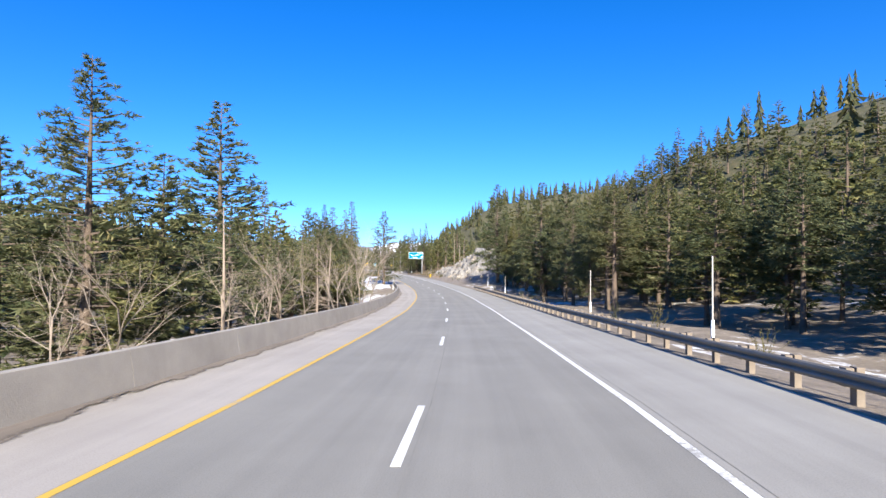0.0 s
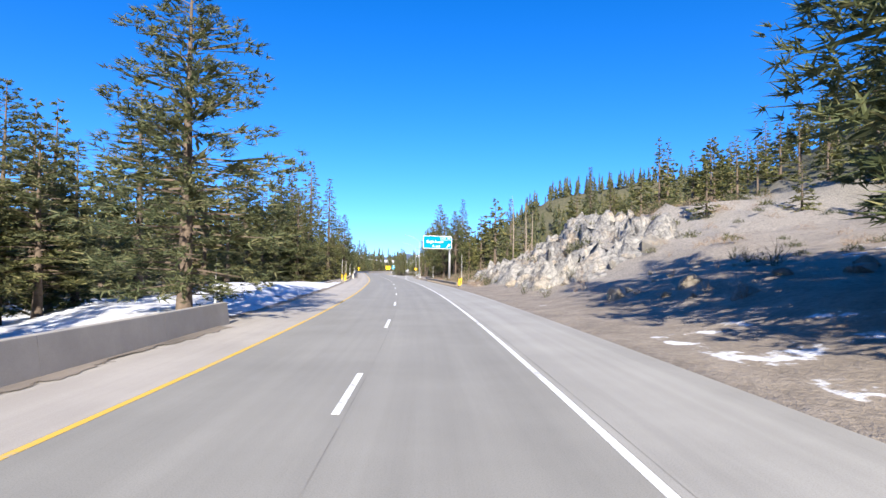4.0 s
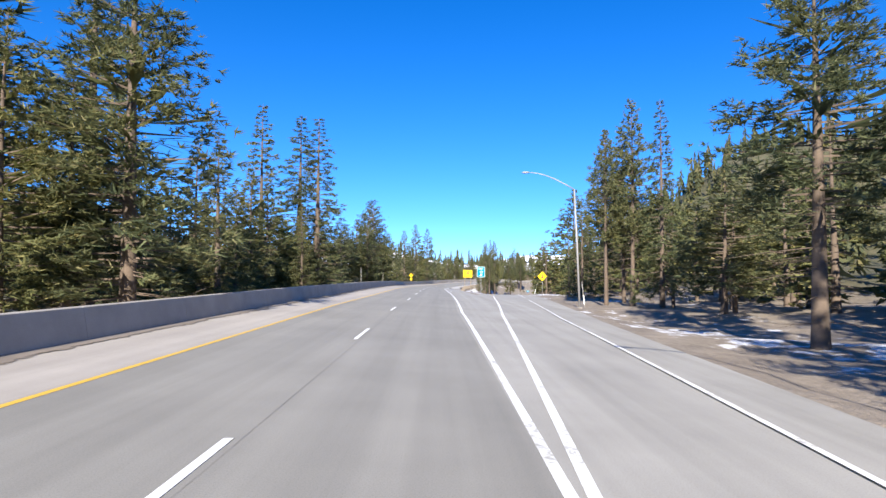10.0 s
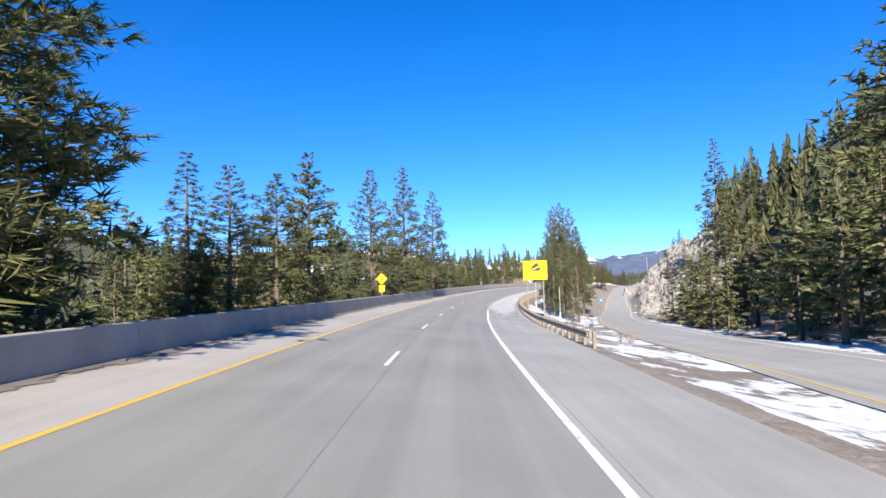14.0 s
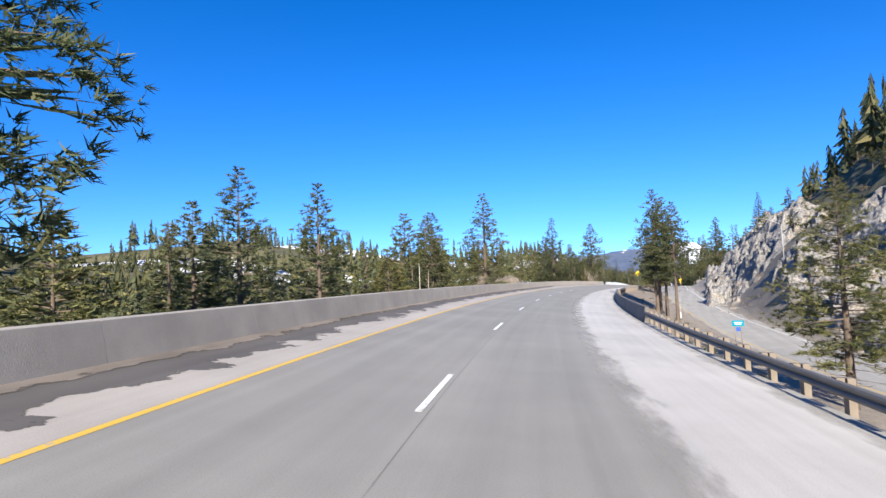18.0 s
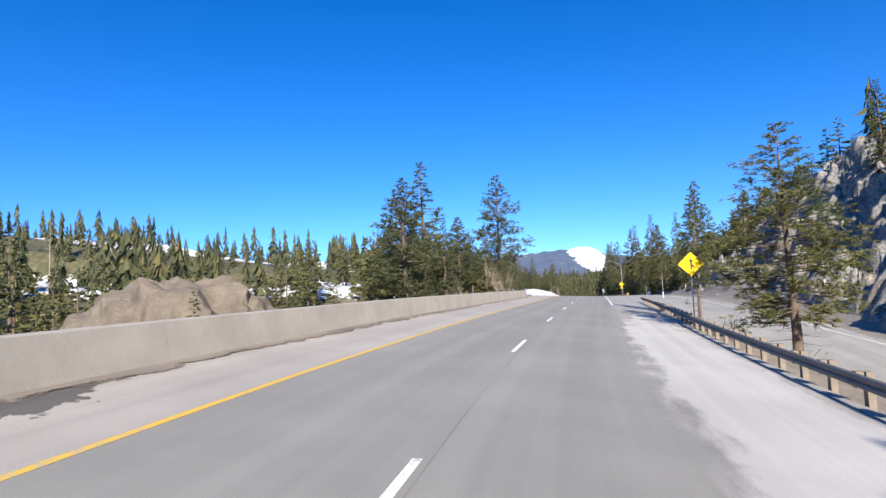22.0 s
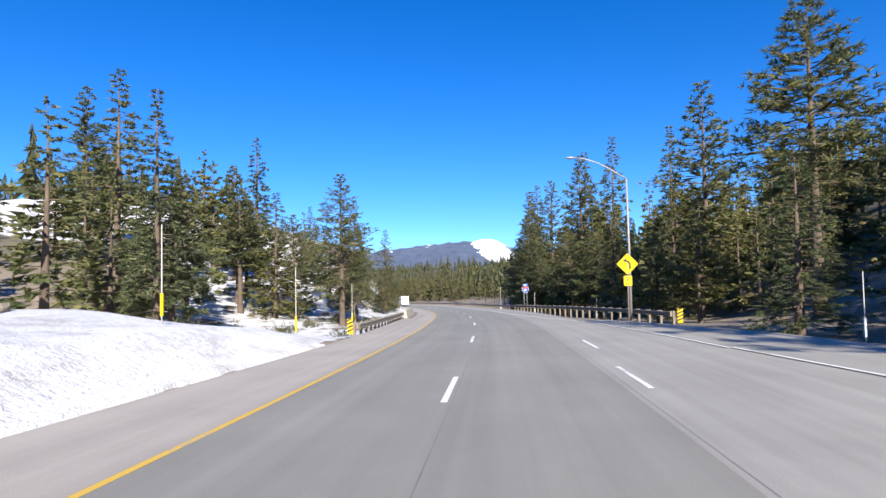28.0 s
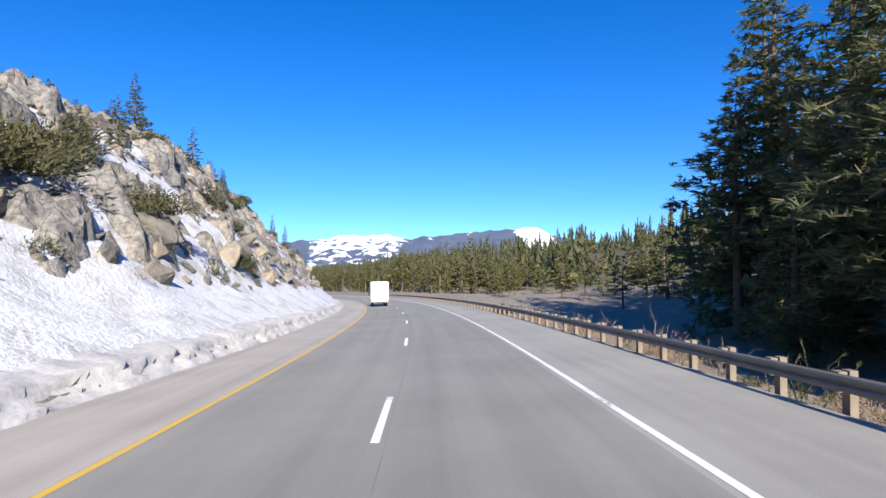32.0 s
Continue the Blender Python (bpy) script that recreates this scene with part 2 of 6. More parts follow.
def bump_node(nt, b, height, strength, dist):
    n = nt.nodes.new("ShaderNodeBump")
    n.inputs["Strength"].default_value = strength
    n.inputs["Distance"].default_value = dist
    nt.links.new(height, n.inputs["Height"])
    nt.links.new(n.outputs[0], b.inputs["Normal"])


def plain(name, colour, rough=0.6, metal=0.0, vary=0.12, scale=3.0, bump=0.0, fine=40.0):
    """A material with a colour that varies at two scales."""
    m, nt, b = material(name, rough, metal)
    c = nt.nodes.new("ShaderNodeTexCoord").outputs["Object"]
    a = noise_node(nt, c, scale)
    f = noise_node(nt, c, fine, 3)
    lo = tuple(v * (1 - vary) for v in colour)
    hi = tuple(min(1, v * (1 + vary)) for v in colour)
    col = ramp_node(nt, a, [(0.3, lo), (0.7, hi)])
    col = mix_node(nt, 0.35, col, ramp_node(nt, f, [(0.3, lo), (0.7, hi)]))
    nt.links.new(col, b.inputs["Base Color"])
    if bump:
        bump_node(nt, b, f, bump, 0.02)
    return m


def asphalt(name, base, warm, wear):
    """Road surface in metres across (U) and along (V): grain, streaks along the wheel tracks, patches."""
    m, nt, b = material(name, 0.85)
    uv = nt.nodes.new("ShaderNodeUVMap").outputs[0]
    mp = nt.nodes.new("ShaderNodeMapping")
    mp.inputs["Scale"].default_value = (1.3, 0.02, 1)
    nt.links.new(uv, mp.inputs[0])
    streak = noise_node(nt, mp.outputs[0], 1.0, 5, 0.6)
    patch = noise_node(nt, uv, 0.25, 4)
    grain = noise_node(nt, uv, 45, 3, 0.7)
    c1 = tuple(v * (1 - wear) for v in base)
    c2 = tuple(v * (1 + wear) for v in warm)
    col = ramp_node(nt, streak, [(0.3, c1), (0.7, c2)])
    col = mix_node(nt, 0.4, col, ramp_node(nt, patch, [(0.35, c1), (0.65, c2)]))
    dark = ramp_node(nt, grain, [(0.25, (0.72, 0.72, 0.72)), (0.55, (1.08, 1.08, 1.08))])
    col = mix_node(nt, 0.8, col, dark, 'MULTIPLY')
    nt.links.new(col, b.inputs["Base Color"])
    bump_node(nt, b, grain, 0.35, 0.006)
    return m


M_LANE = asphalt("lane_asphalt", (0.228, 0.217, 0.188), (0.256, 0.243, 0.210), 0.13)
M_SHOULDER = asphalt("shoulder_asphalt", (0.34, 0.306, 0.262), (0.39, 0.353, 0.303), 0.13)
M_RAMP = asphalt("ramp_asphalt", (0.285, 0.270, 0.236), (0.33, 0.314, 0.276), 0.13)
M_CONC = plain("barrier_concrete", (0.37, 0.335, 0.285), 0.85, 0, 0.2, 0.7, 0.35)


def worn_paint(name, colour, under, share):
    """Road paint, chipped and rubbed away in places down to the asphalt."""
    m, nt, b = material(name, 0.65)
    pos = nt.nodes.new("ShaderNodeNewGeometry").outputs["Position"]
    chip = noise_node(nt, pos, 9.0, 6, 0.75)
    rub = noise_node(nt, pos, 0.5, 3, 0.6)
    both = mix_node(nt, 0.45, chip, rub)
    mask = ramp_node(nt, both, [(share - 0.03, (0, 0, 0)), (share + 0.05, (1, 1, 1))])
    nt.links.new(mix_node(nt, mask, under, colour), b.inputs["Base Color"])
    return m


# barrier concrete again, darkened to carry the shade on a face turned from the sun
M_SHADECONC = plain("shade_darkened_concrete", (0.13, 0.12, 0.108), 0.85, 0, 0.3, 0.8, 0.35)
M_WHITE = worn_paint("white_paint", (0.78, 0.77, 0.73), (0.36, 0.345, 0.30), 0.42)
M_YELLOW = worn_paint("yellow_paint", (0.66, 0.42, 0.06), (0.38, 0.34, 0.28), 0.40)
M_STEEL = plain("galvanised_steel", (0.34, 0.335, 0.325), 0.6, 0.35, 0.15, 2.0)
# steel of the sign's walkway, with the shade there put into its colour
M_SHADESTEEL = plain("shade_darkened_steel", (0.12, 0.112, 0.10), 0.6, 0.4, 0.2, 2.0)
M_RAIL = plain("weathered_rail_steel", (0.165, 0.152, 0.13), 0.65, 0.25, 0.22, 1.2)
M_WOOD = plain("weathered_timber", (0.21, 0.172, 0.13), 0.85, 0, 0.25, 3.0, 0.4)
M_BARK = plain("pine_bark", (0.125, 0.093, 0.068), 0.95, 0, 0.4, 1.2, 0.8, 9.0)
M_PALEBARK = plain("bleached_wood", (0.30, 0.24, 0.185), 0.9, 0, 0.2, 1.5, 0.4)
M_GREEN = plain("sign_green", (0.0, 0.205, 0.285), 0.85, 0, 0.05)
M_SIGNYEL = plain("sign_yellow", (0.80, 0.52, 0.02), 0.8, 0, 0.04)
M_BLACK = plain("sign_black", (0.02, 0.018, 0.015), 0.5, 0, 0.1)
M_SIGNWHITE = plain("sign_white", (0.80, 0.82, 0.82), 0.8, 0, 0.03)
for sheet in (M_GREEN, M_SIGNYEL, M_SIGNWHITE):
    sheet.node_tree.nodes["Principled BSDF"].inputs["Specular IOR Level"].default_value = 0.08
M_RED = plain("sign_red", (0.5, 0.03, 0.03), 0.4, 0, 0.05)
M_BLUE = plain("sign_blue", (0.02, 0.08, 0.35), 0.4, 0, 0.05)


def needles(name, dark, light, warm):
    m, nt, b = material(name, 0.65)
    info = nt.nodes.new("ShaderNodeObjectInfo")
    isl = nt.nodes.new("ShaderNodeNewGeometry").outputs["Random Per Island"]
    base = ramp_node(nt, isl, [(0.0, dark), (0.75, light), (1.0, warm)])
    tint = ramp_node(nt, info.outputs["Random"], [(0.0, (0.78, 0.86, 0.82)), (0.55, (1.0, 1.0, 1.0)), (0.85, (1.08, 1.06, 0.92)), (1.0, (1.16, 1.08, 0.84))])
    pos = nt.nodes.new("ShaderNodeNewGeometry").outputs["Position"]
    stand = ramp_node(nt, noise_node(nt, pos, 0.13, 2, 0.5), [(0.3, (0.72, 0.82, 0.86)), (0.5, (1, 1, 1)), (0.7, (1.14, 1.08, 0.88))])
    col = mix_node(nt, 1.0, base, tint, 'MULTIPLY')
    col = mix_node(nt, 0.8, col, stand, 'MULTIPLY')
    nt.links.new(col, b.inputs["Base Color"])
    b.inputs["Specular IOR Level"].default_value = 0.2
    tr = nt.nodes.new("ShaderNodeBsdfTranslucent")
    nt.links.new(col, tr.inputs["Color"])
    mx = nt.nodes.new("ShaderNodeMixShader")
    mx.inputs[0].default_value = 0.4
    nt.links.new(b.outputs[0], mx.inputs[1])
    nt.links.new(tr.outputs[0], mx.inputs[2])
    nt.links.new(mx.outputs[0], nt.nodes["Material Output"].inputs[0])
    return m


M_NEEDLE = needles("pine_needles", (0.082, 0.098, 0.047), (0.188, 0.196, 0.095), (0.285, 0.25, 0.122))
M_FARWOOD = needles("far_needles", (0.062, 0.074, 0.040), (0.135, 0.138, 0.066), (0.21, 0.175, 0.075))
M_JOINT = plain("joint_sealant", (0.20, 0.188, 0.163), 0.8, 0, 0.4, 0.5)
M_WET = asphalt("wet_asphalt", (0.085, 0.075, 0.066), (0.11, 0.10, 0.088), 0.12)
M_GRIT = asphalt("road_grit", (0.40, 0.378, 0.34), (0.48, 0.455, 0.41), 0.12)


def worn_edge(m, scale, soft):
    """Lets a thin layer end in an uneven worn edge where its cover runs out."""
    nt = m.node_tree
    uv = nt.nodes.new("ShaderNodeUVMap").outputs[0]
    mp = nt.nodes.new("ShaderNodeMapping")
    mp.inputs["Scale"].default_value = scale
    nt.links.new(uv, mp.inputs[0])
    n = noise_node(nt, mp.outputs[0], 1.0, 5, 0.62)
    cover = nt.nodes.new("ShaderNodeAttribute")
    cover.attribute_name = "cover"
    add = nt.nodes.new("ShaderNodeMath")
    add.operation = 'ADD'
    nt.links.new(n, add.inputs[0])
    nt.links.new(cover.outputs["Fac"], add.inputs[1])
    edge = ramp_node(nt, add.outputs[0], [(0.5 - soft, (0, 0, 0)), (0.5 + soft, (1, 1, 1))])
    shade = nt.nodes["Principled BSDF"]
    nt.links.new(edge, shade.inputs["Alpha"])


M_DEBRIS = asphalt("roadside_debris", (0.15, 0.125, 0.098), (0.24, 0.20, 0.16), 0.3)
worn_edge(M_DEBRIS, (1.5, 0.9, 1), 0.05)
worn_edge(M_WET, (0.55, 0.6, 1), 0.015)
worn_edge(M_GRIT, (1.6, 0.5, 1), 0.2)
M_DIRTSNOW = plain("dirty_snow", (0.50, 0.48, 0.45), 0.9, 0, 0.45, 0.9, 0.8, 6.0)
M_TRUCKWHITE = plain("white_truck_paint", (0.80, 0.80, 0.80), 0.35, 0, 0.03)
M_TRUCKGREY = plain("grey_truck_skirt", (0.35, 0.35, 0.35), 0.5, 0, 0.08)
M_TRUCKPOST = plain("brushed_aluminium", (0.55, 0.55, 0.55), 0.4, 0.4, 0.08)
M_TYRE = plain("tyre_rubber", (0.02, 0.02, 0.02), 0.85, 0, 0.2)
M_CARRED = plain("red_car_paint", (0.50, 0.03, 0.02), 0.3, 0, 0.05)
M_LAMPRED = plain("red_lamp_lens", (0.55, 0.05, 0.03), 0.25, 0, 0.05)
M_GLASS = plain("dark_window_glass", (0.02, 0.022, 0.025), 0.08, 0, 0.05)
M_PALETWIG = plain("pale_bark_twigs", (0.29, 0.24, 0.19), 0.9, 0, 0.2, 2.0)
M_STAKE = plain("pale_stake", (0.50, 0.47, 0.42), 0.8, 0, 0.15)
M_TWIG = plain("dry_twigs", (0.24, 0.175, 0.12), 0.9, 0, 0.25, 2.0)
M_BUSH = needles("sage_leaves", (0.07, 0.075, 0.035), (0.14, 0.135, 0.07), (0.22, 0.18, 0.10))


def terrain_material():
    m, nt, b = material("mountain_ground", 0.95)
    c = nt.nodes.new("ShaderNodeTexCoord").outputs["Object"]
    big = noise_node(nt, c, 0.05, 5)
    mid = noise_node(nt, c, 0.6, 5, 0.65)
    fine = noise_node(nt, c, 5.0, 4, 0.7)
    soil = ramp_node(nt, mid, [(0.3, (0.12, 0.093, 0.067)), (0.5, (0.22, 0.178, 0.132)), (0.7, (0.34, 0.285, 0.22))])
    grit = ramp_node(nt, fine, [(0.3, (0.11, 0.09, 0.068)), (0.7, (0.37, 0.315, 0.25))])
    col = mix_node(nt, 0.45, soil, grit)
    stone = ramp_node(nt, fine, [(0.3, (0.13, 0.12, 0.108)), (0.7, (0.42, 0.385, 0.33))])
    ar = nt.nodes.new("ShaderNodeAttribute")
    ar.attribute_name = "rock"
    col = mix_node(nt, ar.outputs["Fac"], col, stone)
    scrub = ramp_node(nt, mid, [(0.3, (0.040, 0.046, 0.018)), (0.55, (0.095, 0.086, 0.042)), (0.75, (0.17, 0.138, 0.085))])
    asc = nt.nodes.new("ShaderNodeAttribute")
    asc.attribute_name = "scrub"
    col = mix_node(nt, asc.outputs["Fac"], col, scrub)
    asn = nt.nodes.new("ShaderNodeAttribute")
    asn.attribute_name = "snow"
    add = nt.nodes.new("ShaderNodeMath")
    add.operation = 'ADD'
    nt.links.new(asn.outputs["Fac"], add.inputs[0])
    sc = nt.nodes.new("ShaderNodeMath")
    sc.operation = 'MULTIPLY_ADD'
    nt.links.new(mid, sc.inputs[0])
    sc.inputs[1].default_value = 0.9
    sc.inputs[2].default_value = -0.45
    nt.links.new(sc.outputs[0], add.inputs[1])
    mask = ramp_node(nt, add.outputs[0], [(0.47, (0, 0, 0)), (0.53, (1, 1, 1))])
    snow = ramp_node(nt, fine, [(0.25, (0.52, 0.51, 0.50)), (0.6, (0.74, 0.75, 0.77))])
    snow = mix_node(nt, 0.7, snow, ramp_node(nt, mid, [(0.36, (0.62, 0.59, 0.55)), (0.52, (1, 1, 1))]), 'MULTIPLY')
    col = mix_node(nt, mask, col, snow)
    nt.links.new(col, b.inputs["Base Color"])
    bump_node(nt, b, mix_node(nt, 0.45, mid, fine), 0.8, 0.22)
    return m


M_GROUND = terrain_material()


def rock_material():
    m, nt, b = material("granite", 0.9)
    c = nt.nodes.new("ShaderNodeTexCoord").outputs["Object"]
    info = nt.nodes.new("ShaderNodeObjectInfo")
    isl = nt.nodes.new("ShaderNodeNewGeometry").outputs["Random Per Island"]
    a = noise_node(nt, c, 1.6, 5, 0.65)
    f = noise_node(nt, c, 14, 4, 0.7)
    col = ramp_node(nt, a, [(0.3, (0.15, 0.144, 0.135)), (0.5, (0.32, 0.297, 0.26)), (0.68, (0.49, 0.425, 0.335))])
    col = mix_node(nt, 0.35, col, ramp_node(nt, f, [(0.3, (0.10, 0.10, 0.098)), (0.7, (0.38, 0.36, 0.33))]))
    both = nt.nodes.new("ShaderNodeMath")
    both.operation = 'ADD'
    nt.links.new(isl, both.inputs[0])
    nt.links.new(info.outputs["Random"], both.inputs[1])
    turn = nt.nodes.new("ShaderNodeMath")
    turn.operation = 'FRACT'
    nt.links.new(both.outputs[0], turn.inputs[0])
    tint = ramp_node(nt, turn.outputs[0], [(0.0, (0.68, 0.67, 0.66)), (0.5, (0.95, 0.93, 0.9)), (1.0, (1.2, 1.07, 0.88))])
    nt.links.new(mix_node(nt, 1.0, col, tint, 'MULTIPLY'), b.inputs["Base Color"])
    bump_node(nt, b, mix_node(nt, 0.5, a, f), 0.9, 0.3)
    return m


M_ROCK = rock_material()


def cliff_material():
    """Fractured granite: pale and dark beds, rusty stains, fine cracks."""
    m, nt, b = material("fractured_granite", 0.92)
    c = nt.nodes.new("ShaderNodeTexCoord").outputs["Object"]
    a = noise_node(nt, c, 0.35, 5, 0.65)
    f = noise_node(nt, c, 2.6, 6, 0.72)
    col = ramp_node(nt, f, [(0.3, (0.085, 0.082, 0.078)), (0.48, (0.25, 0.237, 0.215)), (0.68, (0.43, 0.40, 0.35))])
    col = mix_node(nt, 0.8, col, ramp_node(nt, a, [(0.32, (0.68, 0.69, 0.7)), (0.52, (1, 1, 1)), (0.68, (1.28, 1.08, 0.82))]), 'MULTIPLY')
    vo = nt.nodes.new("ShaderNodeTexVoronoi")
    vo.feature = 'DISTANCE_TO_EDGE'
    vo.inputs["Scale"].default_value = 0.9
    nt.links.new(c, vo.inputs["Vector"])
    crack = ramp_node(nt, vo.outputs["Distance"], [(0.0, (0.35, 0.34, 0.33)), (0.05, (1, 1, 1))])
    nt.links.new(mix_node(nt, 0.7, col, crack, 'MULTIPLY'), b.inputs["Base Color"])
    bump_node(nt, b, f, 0.9, 0.25)
    return m


M_CLIFF = cliff_material()
M_BEDROCK = plain("brown_bedrock", (0.145, 0.118, 0.088), 0.95, 0, 0.4, 0.7, 0.9, 4.0)


# ---------------- building helpers ----------------
def mesh_of(name, verts, faces, mat, smooth=False, uv=None):
    me = bpy.data.meshes.new(name)
    if isinstance(faces, np.ndarray):
        verts = np.asarray(verts, np.float32)
        n, k = faces.shape
        me.vertices.add(len(verts))
        me.vertices.foreach_set("co", verts.ravel())
        me.loops.add(n * k)
        me.loops.foreach_set("vertex_index", faces.astype(np.int32).ravel())
        me.polygons.add(n)
        me.polygons.foreach_set("loop_start", np.arange(0, n * k, k, dtype=np.int32))
        me.update(calc_edges=True)
    else:
        me.from_pydata([tuple(v) for v in np.asarray(verts, float).tolist()], [], [tuple(int(i) for i in f) for f in faces])
    if mat:
        me.materials.append(mat)
    if uv is not None:
        layer = me.uv_layers.new(name="UVMap")
        idx = np.zeros(len(me.loops), dtype=np.int32)
        me.loops.foreach_get("vertex_index", idx)
        layer.data.foreach_set("uv", np.asarray(uv, np.float32)[idx].ravel())
    if smooth:
        me.polygons.foreach_set("use_smooth", np.ones(len(me.polygons), dtype=bool))
    me.update()
    return me


def empty(name, m, label, category, group="", kind=""):
    ob = new(name)
    ob.matrix_world = m
    return tagged(ob, label, category, group, kind)


def part(name, me, parent, label="", m=None):
    """Links a mesh, or a bmesh with its material set by the caller, as one part under a thing."""
    ob = new(name, me)
    ob.parent = parent
    if m is not None:
        ob.matrix_local = m
    if label:
        ob["label"] = label
    return ob


def bm_mesh(bm, name, mat, smooth=False):
    me = bpy.data.meshes.new(name)
    bm.to_mesh(me)
    bm.free()
    me.materials.append(mat)
    if smooth:
        me.polygons.foreach_set("use_smooth", np.ones(len(me.polygons), dtype=bool))
    return me


def box_bm(bm, x0, y0, z0, x1, y1, z1, bevel=0.0):
    r = bmesh.ops.create_cube(bm, size=1.0, matrix=Matrix.Translation(((x0 + x1) / 2, (y0 + y1) / 2, (z0 + z1) / 2)) @ Matrix.Diagonal((x1 - x0, y1 - y0, z1 - z0, 1)))
    if bevel:
        es = {e for v in r["verts"] for e in v.link_edges}
        bmesh.ops.bevel(bm, geom=list(es), offset=bevel, segments=2, affect='EDGES', profile=0.6)


def box_mesh(name, mat, x0, y0, z0, x1, y1, z1, bevel=0.0):
    bm = bmesh.new()
    box_bm(bm, x0, y0, z0, x1, y1, z1, bevel)
    return bm_mesh(bm, name, mat)


def rod_mesh(name, mat, pts, r0, r1=None, n=8):
    r1 = r0 if r1 is None else r1
    pts = [Vector(p) for p in pts]
    k = len(pts) - 1
    side = Vector((0.31, 0.95, 0.05))
    v, f = [], []
    for i, p in enumerate(pts):
        d = (pts[min(i + 1, k)] - pts[max(i - 1, 0)]).normalized()
        a = d.cross(side).normalized()
        b = d.cross(a)
        r = r0 + (r1 - r0) * i / k
        v += [p + (a * math.cos(6.2832 * j / n) + b * math.sin(6.2832 * j / n)) * r for j in range(n)]
    for i in range(k):
        f += [(i * n + j, i * n + (j + 1) % n, (i + 1) * n + (j + 1) % n, (i + 1) * n + j) for j in range(n)]
    f += [tuple(reversed(range(n))), tuple(range(k * n, k * n + n))]
    me = mesh_of(name, v, f, mat, True)
    me.polygons[len(f) - 1].use_smooth = me.polygons[len(f) - 2].use_smooth = False
    return me


def strip(name, us, offs, hs, mat, label="", kind="structure", category="road"):
    """A ribbon along the road through the given offsets (functions or numbers) and heights, with metres as UV."""
    us = np.asarray(us, float)
    cols = []
    uvs = []
    for o, h in zip(offs, hs):
        d = o(us) if callable(o) else np.full(len(us), o)
        z = h(us) if callable(h) else np.full(len(us), h)
        cols.append(at(us, d, z))
        uvs.append(np.stack([d, us * 27], 1))
    n = len(cols)
    v = np.stack(cols, 1).reshape(-1, 3)
    uv = np.stack(uvs, 1).reshape(-1, 2)
    f = [(i * n + k, i * n + k + 1, (i + 1) * n + k + 1, (i + 1) * n + k) for i in range(len(us) - 1) for k in range(n - 1)]
    ob = new(name, mesh_of(name, v, f, mat, False, uv))
    return tagged(ob, label, category, "", kind)


def loft(name, us, prof, mat, parent=None, label="", close=True):
    """A section (offset, height) carried along the road, closed at both ends."""
    us = np.asarray(us, float)
    n = len(prof)
    v = np.concatenate([at(us, p[0] if not callable(p[0]) else p[0](us), p[1]) for p in prof]).reshape(n, len(us), 3).transpose(1, 0, 2).reshape(-1, 3)
    rng = range(n) if close else range(n - 1)
    f = [(i * n + k, (i + 1) * n + k, (i + 1) * n + (k + 1) % n, i * n + (k + 1) % n) for i in range(len(us) - 1) for k in rng]
    if close:
        f += [tuple(range(n)), tuple((len(us) - 1) * n + k for k in reversed(range(n)))]
    me = mesh_of(name, v, f, mat)
    return me


